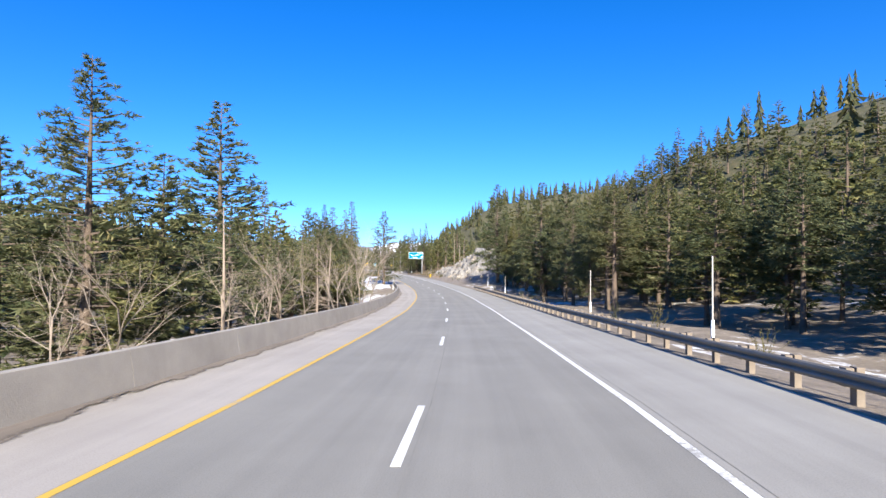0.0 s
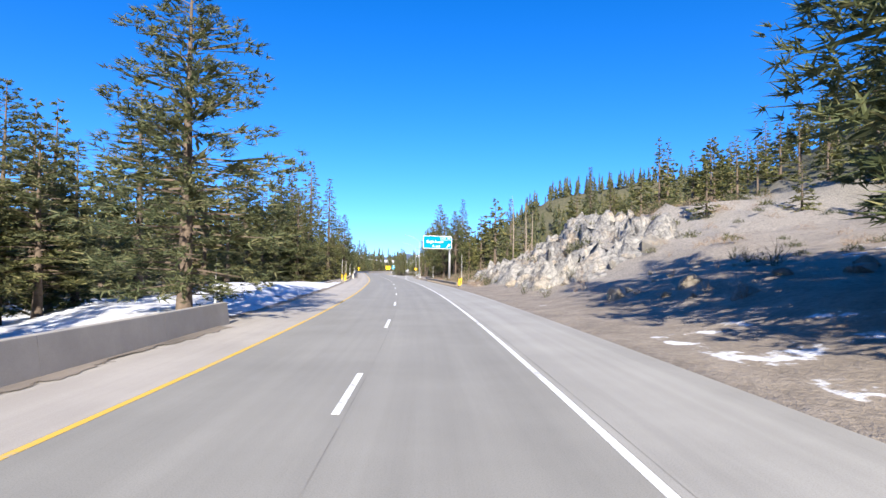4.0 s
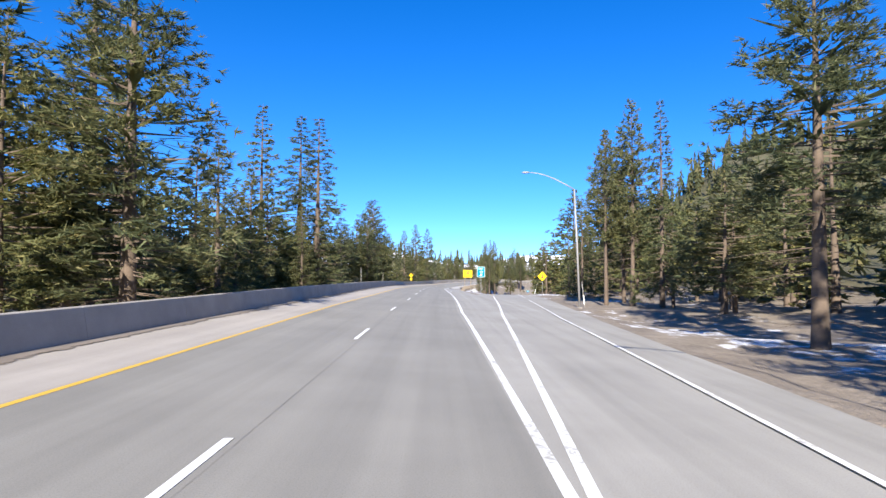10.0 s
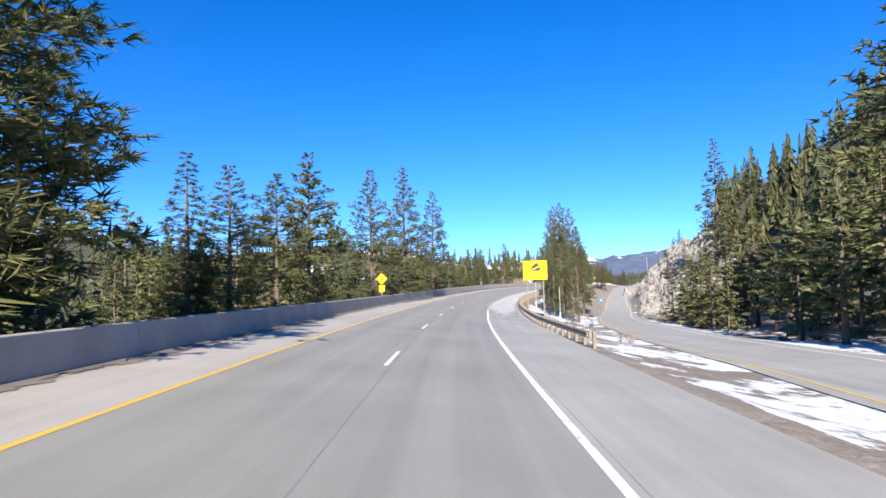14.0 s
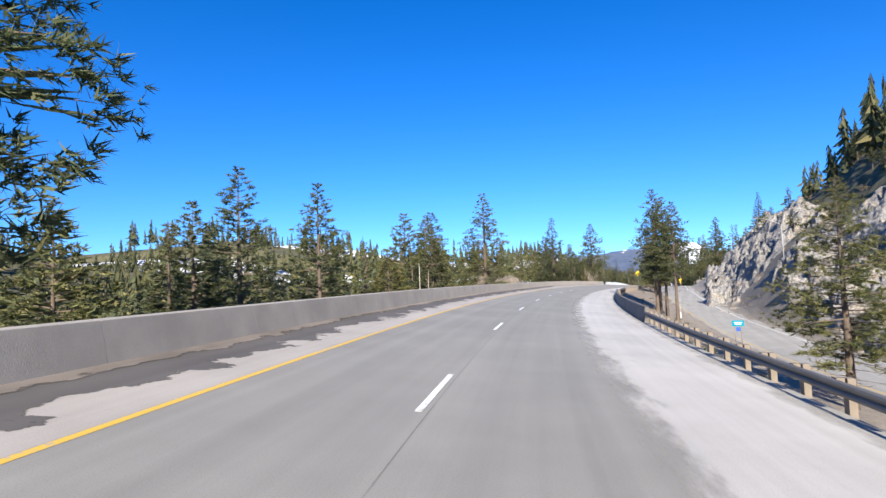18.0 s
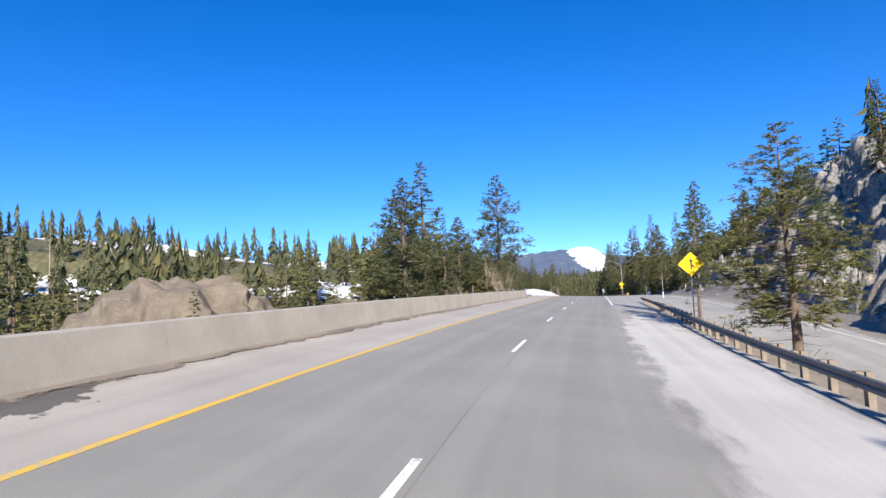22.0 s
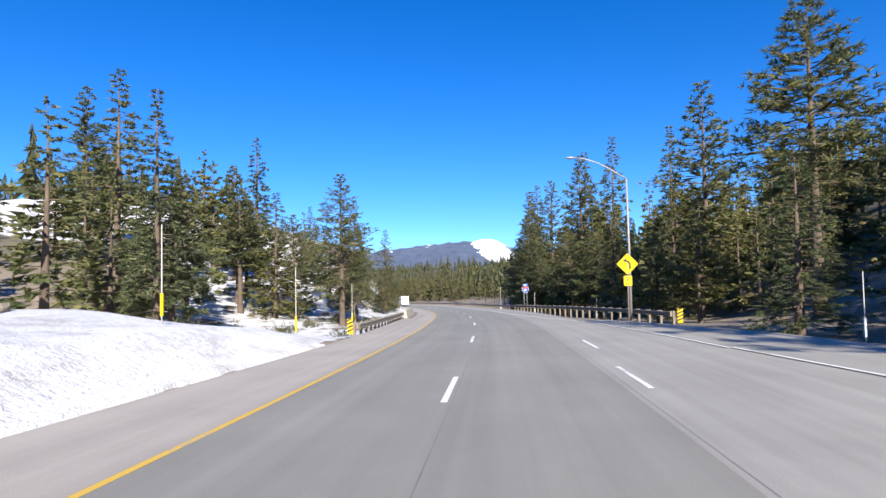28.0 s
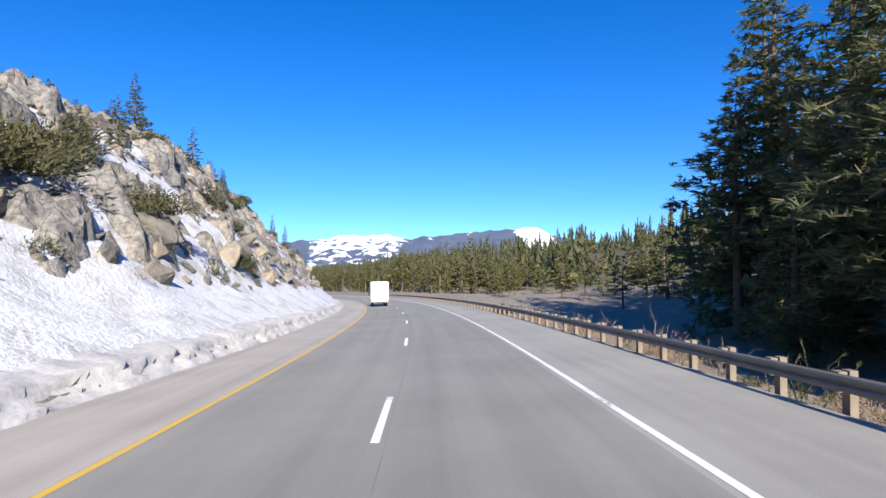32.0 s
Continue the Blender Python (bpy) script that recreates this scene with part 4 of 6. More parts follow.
    # flat sprays of twigs that fill each branch
    per2 = 4 if detail > 0.6 else 2
    b2 = np.repeat(np.arange(nb), per2)
    tilt = rg.normal(0, 0.35, (len(b2), 3))
    mid = base[b2] + dirs[b2] * (ln[b2] * rg.uniform(0.05, 0.35, len(b2)))[:, None]
    tip = base[b2] + (dirs[b2] + tilt * [0.5, 0.5, 0.35]) * (ln[b2] * rg.uniform(0.5, 0.86, len(b2)))[:, None]
    across = np.cross(dirs[b2], [0, 0, 1.0]) + tilt * 0.8
    across *= (ln[b2] * (0.035 if fine < 0.42 else 0.045 if fine < .5 else 0.06 if detail > 0.6 else 0.2) / np.linalg.norm(across, axis=1))[:, None]
    spray = np.stack([mid, tip * 0.65 + mid * 0.35 + across, tip, mid, tip, tip * 0.55 + mid * 0.45 - across], 1).reshape(-1, 3)
    spray[:, 2] -= 0.06 * np.repeat(ln[b2], 6)
    w = (size * blade)[:, None, None]
    V = np.stack([root + sd * w, root - sd * w, root + dv * (size * rg.uniform(0.8, 1.15, len(bi)))[:, None, None]], 2).reshape(-1, 3)
    V = np.concatenate([V, spray])
    F = np.arange(len(V)).reshape(-1, 3)
    return (mesh_of("trunk", tv, tf, M_BARK, True), mesh_of("crown", V, F, M_NEEDLE))


FINE, PINES, THIN = [], [], []
for s, (bare, spread, kind) in enumerate([(0.12, 0.15, 'pine'), (0.2, 0.16, 'pine'), (0.06, 0.17, 'pine'), (0.28, 0.15, 'pine'), (0.08, 0.135, 'fir'), (0.05, 0.15, 'fir'),
                                          (0.12, 0.115, 'fir'), (0.15, 0.19, 'pine'), (0.38, 0.14, 'pine'), (0.1, 0.11, 'fir')]):
    FINE.append((kind, 18.0, conifer_meshes(11 + s, 18.0, bare, spread, kind, 1.1, 9, 0.09, 0.39)))
    PINES.append((kind, 18.0, conifer_meshes(11 + s, 18.0, bare, spread, kind, 1.05, 8, 0.105, 0.47)))
    THIN.append((kind, 18.0, conifer_meshes(11 + s, 18.0, bare, spread, kind, 0.92, 6, 0.15, 0.6)))

TREE_LABELS = {'pine': "tall pine with a bare lower trunk and clumped dark green needles", 'fir': "slender conical fir with dense dark green branches to the ground"}
placed = []


def tree(u, d, top=None, var=0, height=None, pool=PINES, turn=0.0, wide=1.0, group="roadside conifers"):
    """A conifer at station u and offset d; top: its tip over the road there."""
    kind, h0, (tm, cm) = pool[var % len(pool)]
    g = float(ground(u, d)[0])
    h = height if height else max(4.0, top - g)
    p = spot(u, np.clip(d, -60, 60), 0) if abs(d) <= 60 else spot(u, d, 0)
    p.z = at(u, np.clip(d, -12, 12), 0)[0, 2] + g - 0.1
    s = h / h0
    ws = s ** 0.8 * wide * 1.5
    t = empty("pine_tree" if kind == 'pine' else "fir_tree", Matrix.Translation(p) @ Matrix.Rotation(turn, 4, 'Z') @ Matrix.Diagonal((ws, ws, s, 1)), TREE_LABELS[kind], "tree", group)
    part("trunk", tm, t)
    part("crown", cm, t)
    placed.append((p.x, p.y))
    return t


# trees that can be told apart: station, offset, tip over the road, form
HERO_A = [(7.4, -17.5, 15.5, 2, 1.1), (7.55, -21, 15.5, 0, 1.1), (7.0, -21, 14, 5, 1.2), (7.2, -25, 16, 2), (3.96, -42, 36, 2, 1.25), (11.05, -36, 33, 1, 1.2), (11.2, -32.5, 31, 2, 1.1), (0.95, -19, 14, 2), (4.95, -10.9, 18, 2), (4.44, 14, 23, 0), (3.38, 14.8, 16.2, 3), (4.3, -18, 18.5, 6), (4.54, 19.4, 21.3, 1), (4.04, -21.4, 16.5, 4), (5.28, -25.5, 13.9, 2),
          (9.96, 14.6, 22.5, 0), (10.54, 24.7, 26.5, 4), (12.04, 53, 33, 5), (9.88, -28, 32, 6), (8.96, -53, 37, 9), (8.4, 44, 27, 6), (7.9, 42.6, 23, 9),
          (12.95, -17.5, 25, 4, 1.2), (13.05, -21, 26, 5, 1.2), (13.25, 23.5, 15.5, 5), (11.52, -26.7, 32, 9), (12.98, -25.9, 27, 5), (14.4, -13.3, 18.5, 7), (2.95, 13, 17, 0), (2.75, 15, 16, 3), (9.0, -16, 24, 4), (8.75, -20, 27, 5), (8.9, 15, 16, 3, .75), (9.1, 15.5, 18, 3, .8), (9.35, 13.8, 18, 0, .8), (10.9, -14, 20, 0), (12.15, 17.6, 19, 8, .6), (12.1, 20, 22, 3, .65), (12.3, 19, 20, 8, .6), (12.0, 22, 21, 4, .7), (12.35, 21.5, 21, 1, .65), (10.92, 17, 20, 3)]
HERO_B = [(18.4, 12, 20, 2, .6), (18.2, 14, 19, 0, .65), (17.95, 15, 18, 3, .6), (18.05, -18.5, 11.5, 7, .9), (23.75, 8.6, 10, 3, .6), (24.2, -20.5, 14.5, 1, 1.1), (24.85, -28, 17, 7, .9), (26.1, -27, 17, 2, .9), (19.35, 17.5, 9, 1), (24.5, -20, 9, 5, 1.1), (16.95, 11, 11, 9, .6), (17.08, 12.5, 9, 3, .5), (17.22, 10.6, 10.5, 8, .5), (17.5, 13.6, 13, 3, .6), (17.0, 14.5, 12, 8, .6), (16.8, 13.2, 9, 9, .6), (15.7, 38, 29, 1), (17.72, 11.5, 17, 1, .62), (16.62, -13.2, 17.5, 2, .9), (14.64, 35, 18, 5), (18.6, -42, 22, 0, .8), (17.18, -12.3, 21, 0, .92),
          (18.38, -14.6, 22.5, 1, .72), (17.38, 12.8, 17, 3, .58), (19.96, 52, 41, 5), (21.05, -12.9, 15, 0), (17.26, -29.4, 25, 1), (25.55, -29.5, 26, 5, 1.3), (21.24, 12.1, 16.6, 3, .8),
          (19.3, -21.5, 10.2, 2), (25.0, 37, 28, 6), (25.71, -16.4, 23, 3), (26.2, -15.5, 8, 5), (26.35, -17, 7, 4), (26.0, -18.5, 9, 4), (25.6, -20, 9, 2), (25.8, -13.2, 4.5, 5), (26.5, -15, 5, 7), (25.45, -15, 7, 2), (25.9, -21, 8, 0), (23.18, 10.6, 11.4, 7), (24.5, 59, 42, 9), (19.72, -21, 11, 0), (21.0, -22, 12, 0), (20.8, -19, 9.5, 2), (21.4, -25, 14, 1), (21.1, -27, 13, 7), (21.3, 13.5, 15.5, 8, .75), (21.45, 12.8, 15, 3, .75), (21.1, 14.5, 14, 8, .75), (14.0, -13.5, 12.5, 0), (14.15, -16, 13.5, 2), (13.9, -18, 13, 7), (14.6, -15, 19, 1)]
HERO_C = [(32.15, -10.8, 3.8, 8, .55), (32.4, -17, 8, 7, .6), (32.75, -17.5, 10, 2), (33.4, -23, 14, 7, .7), (34.2, -20, 13, 1, .7), (34.9, -24, 18, 4, .8), (32.95, 23.5, 28, 5, .9), (32.7, 26, 29, 2), (32.8, 21.0, 22, 0), (33.2, 27, 31, 4, .95), (27.64, 27, 29.5, 0), (30.84, -28.6, 25, 4), (29.66, -30.3, 22.2, 5), (29.5, 23.8, 24.4, 8), (30.6, -48, 30, 0), (28.98, -62, 28, 6), (27.96, -50, 22, 4), (29.92, -12.8, 14.3, 1),
          (30.54, 29.3, 28.4, 2), (33.45, 26.6, 30.7, 5, 1.0), (33.28, 49, 45, 5), (33.03, 38, 38.6, 4), (32.75, 56.5, 43, 6), (32.42, 19.7, 20, 5), (32.79, 34.3, 35.7, 0), (33.6, 29.5, 30.6, 5), (34.48, -31.3, 28, 4), (31.74, -25.9, 19.5, 6)]
k = 0
for u, d, top, var, *narrow in HERO_A + HERO_B + HERO_C:
    tree(u, lane_off(u, d), top, var, turn=k * 1.7, wide=narrow[0] if narrow else 1.0, pool=FINE if abs(d) < 17.7 else PINES if abs(d) < 27 else THIN)
    k += 1

# the woods on both sides: stations, nearest offset, depth of the stand, trees a station, least and greatest height
rng = random.Random(7)
WOODS_L = [(-3, 2.2, 17, 26, 9, 8, 12.5), (2.2, 4.3, 16, 24, 10, 9, 13), (4.3, 7.2, 20, 30, 11, 10, 16), (7.2, 13, 15.5, 28, 11, 8, 15), (13, 16.5, 14, 30, 8, 8, 16), (16.5, 20, 15, 45, 12, 7, 14),
           (20, 21.9, 20, 42, 18, 8, 14), (21.9, 24.4, 36, 30, 20, 7, 10.5), (21.9, 24.2, 14, 20, 4, 3.5, 5.5), (24.2, 25.9, 15, 20, 20, 6, 11), (25.8, 29.1, 27, 45, 13, 6, 12), (29.1, 30.2, 18, 52, 22, 7, 14), (30.1, 31.4, 12.5, 34, 17, 6, 12), (31, 37, 16, 36, 9, 2.2, 4.5), (38, 46, 12, 45, 11, 10, 18)]
WOODS_R = [(-2, 1.6, 16, 30, 24, 8, 12), (1.6, 4.3, 13.5, 30, 28, 10, 14), (4.3, 8.6, 34, 30, 3.5, 6, 12), (8.9, 10.4, 15, 13, 9, 11, 17), (10.4, 12.6, 22, 26, 11, 10, 16), (12.6, 15.5, 24, 26, 10, 9, 14.5),
           (15.5, 18, 28, 25, 17, 9, 15), (18, 22, 40, 30, 6, 5, 9), (22, 26.2, 34, 30, 3, 3, 6), (26.6, 29, 23, 30, 15, 9, 15), (29, 31.5, 16, 46, 24, 10, 17), (31.5, 32.5, 18, 40, 22, 11, 17), (32.4, 33.8, 20, 26, 26, 15, 21),
           (33.7, 37, 24, 30, 6, 6, 11), (37, 46, 14, 45, 11, 9, 16), (2, 12, 50, 62, 18, 7, 13), (2.7, 4.7, 15, 30, 26, 10, 14)]
near_spots, rest_spots = [], []
for side, table in ((-1, WOODS_L), (1, WOODS_R)):
    for u0, u1, near, deep, dens, h0, h1 in table:
        for _ in range(int((u1 - u0) * dens * 1.15)):
            u = rng.uniform(u0, u1)
            f = rng.random() ** 1.15
            d = side * (near + f * deep)
            rc, rz, rw = ramp(u)
            if d > 0 and 9 < u < 29.6 and abs(d - rc) < rw + 2.5:
                continue
            q = spot(u, d)
            if any((q.x - a) ** 2 + (q.y - b) ** 2 < 5.0 for a, b in placed):
                continue
            placed.append((q.x, q.y))
            (near_spots if f < 0.26 and u < 37 else rest_spots).append((u, d, rng.choice((3, 8, 1, 8, 0)) if side > 0 and u < 4.3 else rng.randrange(10), rng.uniform(h0, h1) * (0.85 + 0.3 * f) * (1.28 if side < 0 else 1.1), rng.uniform(0, 6.28), rng.uniform(0.85, 1.2)))
near_spots.sort(key=lambda q: abs(q[1]))
for n, (u, d, var, h, turn, wide) in enumerate(near_spots[:190]):
    tree(u, d, None, var, h, FINE if n < 14 else PINES if n < 60 else THIN, turn, wide)
rest_spots += near_spots[190:]


def merged_woods(name, spots, forms, label):
    """Many conifers of a few forms as one mesh with trunks and needles."""
    V, F, M = [], [], []
    base = 0
    for u, d, var, h, turn, wide in spots:
        for k, me in enumerate(forms[var % len(forms)]):
            co = np.zeros(len(me.vertices) * 3)
            me.vertices.foreach_get("co", co)
            co = co.reshape(-1, 3)
            s = h / 18.0
            ws = s ** 0.8 * wide * 1.42
            c, q = math.cos(turn), math.sin(turn)
            p = at(u, d, 0)[0]
            p[2] = at(u, np.clip(d, -12, 12), 0)[0, 2] + float(ground(u, d)[0]) - 0.15
            w = np.stack([(co[:, 0] * c - co[:, 1] * q) * ws + p[0], (co[:, 0] * q + co[:, 1] * c) * ws + p[1], co[:, 2] * s + p[2]], 1)
            V.append(w)
            F.append(TRI[me.name] + base)
            M += [k] * len(TRI[me.name])
            base += len(w)
    me = mesh_of(name, np.concatenate(V), np.concatenate(F), M_BARK)
    me.materials.append(M_NEEDLE)
    me.polygons.foreach_set("material_index", np.array(M, dtype=np.int32))
    tagged(new(name, me), label, "forest", "", "stuff")


def triangles(me):
    me.calc_loop_triangles()
    t = np.zeros(len(me.loop_triangles) * 3, dtype=np.int32)
    me.loop_triangles.foreach_get("vertices", t)
    return t.reshape(-1, 3)


MID = [conifer_meshes(300 + s, 18.0, b, sp, k, 0.38, 4, 0.30, 1.06) for s, (b, sp, k) in enumerate([(0.2, 0.15, 'pine'), (0.08, 0.14, 'fir'), (0.35, 0.15, 'pine'), (0.1, 0.16, 'fir'), (0.15, 0.17, 'pine'), (0.05, 0.12, 'fir')])]
TRI = {me.name: triangles(me) for pair in MID for me in pair}
merged_woods("mid_woods", rest_spots, MID, "dense stand of mixed pines and firs behind the roadside trees")


def far_woods():
    """The woods beyond the near stands, as one sheet of many small conifers."""
    rg = np.random.RandomState(5)
    n = 7400
    u = rg.uniform(-3, 75, n)
    sd = np.where(rg.uniform(0, 1, n) < 0.5, -1, 1)
    d = sd * (56 + rg.uniform(0, 1, n) ** 1.5 * 280)
    past = u > 46
    d = np.where(past, rg.uniform(-500, 500, n), d)
    keep = (wave(u * 27, d, 40, 4) > -0.55) & ~(past & (np.abs(d) < 15)) & ~((u > 1.5) & (u < 12.5) & (d > 0) & (d < 115)) & ~((u > 27) & (u < 34) & (np.abs(d) < 72)) & ~((u > 19) & (u < 26) & (d < 0) & (d > -72))
    u, d = u[keep], d[keep]
    p = at(u, d, 0)
    p[:, 2] = at(u, np.clip(d, -12, 12), 0)[:, 2] + ground(u, d) - 0.3
    h = rg.uniform(8, 19, len(u))
    forms = []
    for q in range(8):
        vs = []
        for t in range(13):
            g = t / 13
            for s in range(5):
                a0 = 1.257 * s + 0.9 * t + rg.normal(0, 0.35)
                r = (0.15 * (1 - g) ** 0.9 + 0.018) * rg.uniform(0.6, 1.25)
                z = 0.08 + 0.86 * g + rg.normal(0, 0.02)
                wide = rg.uniform(0.22, 0.42)
                vs += [(0, 0, min(1, z + rg.uniform(0.10, 0.2))), (r * math.cos(a0 - wide), r * math.sin(a0 - wide), z - rg.uniform(0, 0.05)), (r * 0.85 * math.cos(a0 + wide), r * 0.85 * math.sin(a0 + wide), z - rg.uniform(-0.03, 0.04))]
        forms.append(vs)
    base = np.array(forms)[rg.randint(0, 8, len(u))]
    rot = rg.uniform(0, 6.28, len(u))
    wd = rg.uniform(0.75, 1.25, len(u))
    x = base[:, :, 0] * np.cos(rot)[:, None] - base[:, :, 1] * np.sin(rot)[:, None]
    y = base[:, :, 0] * np.sin(rot)[:, None] + base[:, :, 1] * np.cos(rot)[:, None]
    jit = 1 + rg.normal(0, 0.22, x.shape)
    V = np.stack([p[:, 0, None] + x * jit * (h * wd)[:, None], p[:, 1, None] + y * jit * (h * wd)[:, None], p[:, 2, None] + (base[:, :, 2] + rg.normal(0, .012, x.shape)) * h[:, None]], -1).reshape(-1, 3)
    F = np.arange(len(V)).reshape(-1, 3)
    tagged(new("far_woods", mesh_of("far_woods", V, F, M_FARWOOD)), "dense dark conifer forest on distant slopes", "forest", "", "stuff")


far_woods()


# ---------------- far mountains ----------------
def mountain_material():
    m, nt, b = material("snowy_mountain", 0.95)
    c = nt.nodes.new("ShaderNodeTexCoord").outputs["Object"]
    a = noise_node(nt, c, 0.018, 6, 0.65)
    at_ = nt.nodes.new("ShaderNodeAttribute")
    at_.attribute_name = "snow"
    add = nt.nodes.new("ShaderNodeMath")
    add.operation = 'MULTIPLY_ADD'
    nt.links.new(a, add.inputs[0])
    add.inputs[1].default_value = 1.2
    nt.links.new(at_.outputs["Fac"], add.inputs[2])
    mask = ramp_node(nt, add.outputs[0], [(0.98, (0, 0, 0)), (1.0, (1, 1, 1))])
    # wooded slopes in blue tones: the aerial haze is put into the colour
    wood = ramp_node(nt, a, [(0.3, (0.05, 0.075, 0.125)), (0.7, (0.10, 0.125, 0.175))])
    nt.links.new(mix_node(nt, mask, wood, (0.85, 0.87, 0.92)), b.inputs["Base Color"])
    return m


def mountains():
    """Ridges about three kilometres off."""
    xs = np.linspace(-2600, 3200, 260)
    crest_x = [-2600, -1500, -700, -463, -300, -54, 20, 100, 300, 500, 700, 745, 860, 1050, 1500, 2200, 3200]
    crest_z = [60, 70, 70, 95, 120, 115, 92, 108, 125, 146, 160, 166, 120, 80, 80, 100, 100]
    snow_x = [-2600, -560, -440, -60, 20, 560, 610, 650, 780, 840, 3200]
    snow_v = [0, .2, .54, .52, .24, .20, .34, .68, .66, .25, 0]
    rows = 14
    V, S = [], []
    for j in range(rows):
        f = j / (rows - 1)
        z = np.interp(xs, crest_x, crest_z) + 9 * wave(xs, xs * 0, 60, 2) * f + 4 * wave(xs, xs * 0, 13, 3) * f
        dep = 3950 - 900 * (1 - f) + 60 * wave(xs, xs * 0 + j * 40, 120, 5)
        V.append(np.stack([xs, dep, -140 + (z + 140) * f ** 0.85 + 8 * wave(xs, dep, 70, 6) * (1 - f)], 1))
        S.append(np.interp(xs, snow_x, snow_v) - 0.35 * (1 - f) ** 1.0)
    V = np.concatenate(V)
    n = len(xs)
    F = [(j * n + i, j * n + i + 1, (j + 1) * n + i + 1, (j + 1) * n + i) for j in range(rows - 1) for i in range(n - 1)]
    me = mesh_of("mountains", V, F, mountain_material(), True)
    a = me.attributes.new("snow", 'FLOAT', 'POINT')
    a.data.foreach_set("value", np.concatenate(S).astype(np.float32))
    tagged(new("mountains", me), "distant wooded mountain ridge with snowfields, tinted blue for haze", "mountain", "", "structure")


mountains()


# ---------------- signs, lamps and markers ----------------
def frame_at(u, d, h=0.0, on_ground=True, turn=0.0):
    """A pose at station u, offset d from the travelled path: x to the right, y ahead along the road."""
    dd = lane_off(u, d)
    p = spot(u, dd, 0)
    if on_ground:
        p.z += float(ground(u, dd)[0]) + h
    else:
        p.z += h
    return Matrix.Translation(p) @ Matrix.Rotation(radians(heading(u) + turn), 4, 'Z')


def text_mesh(text, size, mat, align='CENTER'):
    """Letters as a flat mesh in the x-z plane, facing -y."""
    cu = bpy.data.curves.new("letters", 'FONT')
    cu.body = text
    cu.size = size
    cu.align_x = align
    cu.extrude = 0.003
    cu.offset = size * 0.003
    tmp = bpy.data.objects.new("letters", cu)
    scene.collection.objects.link(tmp)
    dg = bpy.context.evaluated_depsgraph_get()
    me = bpy.data.meshes.new_from_object(tmp.evaluated_get(dg))
    bpy.data.objects.remove(tmp)
    me.transform(Matrix.Rotation(radians(90), 4, 'X'))
    me.materials.clear()
    me.materials.append(mat)
    return me


def plate(name, w, h, mat, r=0.08, thick=0.01, diamond=False):
    """A flat plate with rounded corners in the x-z plane, its face at y = -thick."""
    pts = []
    for cx, cz, a0 in ((w / 2 - r, h / 2 - r, 0), (-w / 2 + r, h / 2 - r, 90), (-w / 2 + r, -h / 2 + r, 180), (w / 2 - r, -h / 2 + r, 270)):
        for k in range(5):
            a = radians(a0 + k * 22.5)
            pts.append((cx + r * math.cos(a), cz + r * math.sin(a)))
    if diamond:
        c = math.sqrt(0.5)
        pts = [((x - z) * c, (x + z) * c) for x, z in pts]
    n = len(pts)
    v = [(x, -thick, z) for x, z in pts] + [(x, 0, z) for x, z in pts]
    f = [tuple(range(n)), tuple(reversed(range(n, 2 * n)))] + [(k, k + n, (k + 1) % n + n, (k + 1) % n) for k in range(n)]
    return mesh_of(name, v, f, mat)


def flat_shape(name, pts, mat, y, thick=0.006):
    n = len(pts)
    v = [(x, y - thick, z) for x, z in pts] + [(x, y, z) for x, z in pts]
    f = [tuple(range(n)), tuple(reversed(range(n, 2 * n)))] + [(k, k + n, (k + 1) % n + n, (k + 1) % n) for k in range(n)]
    return mesh_of(name, v, f, mat)


def arrow_pts(cx, cz, s):
    """An arrow to the upper right."""
    base = [(-.50, -.36), (-.36, -.50), (.12, -.02), (.12, -.30), (.34, -.06), (.40, .40), (-.06, .34), (-.30, .12), (-.02, .12)]
    return [(cx + x * s, cz + z * s) for x, z in base]


def shift(x=0, y=0, z=0):
    return Matrix.Translation((x, y, z))


def above(m, u, h):
    """Height over a thing's foot of a level h metres above the road's middle."""
    return spot(u, 0, h).z - m.translation.z


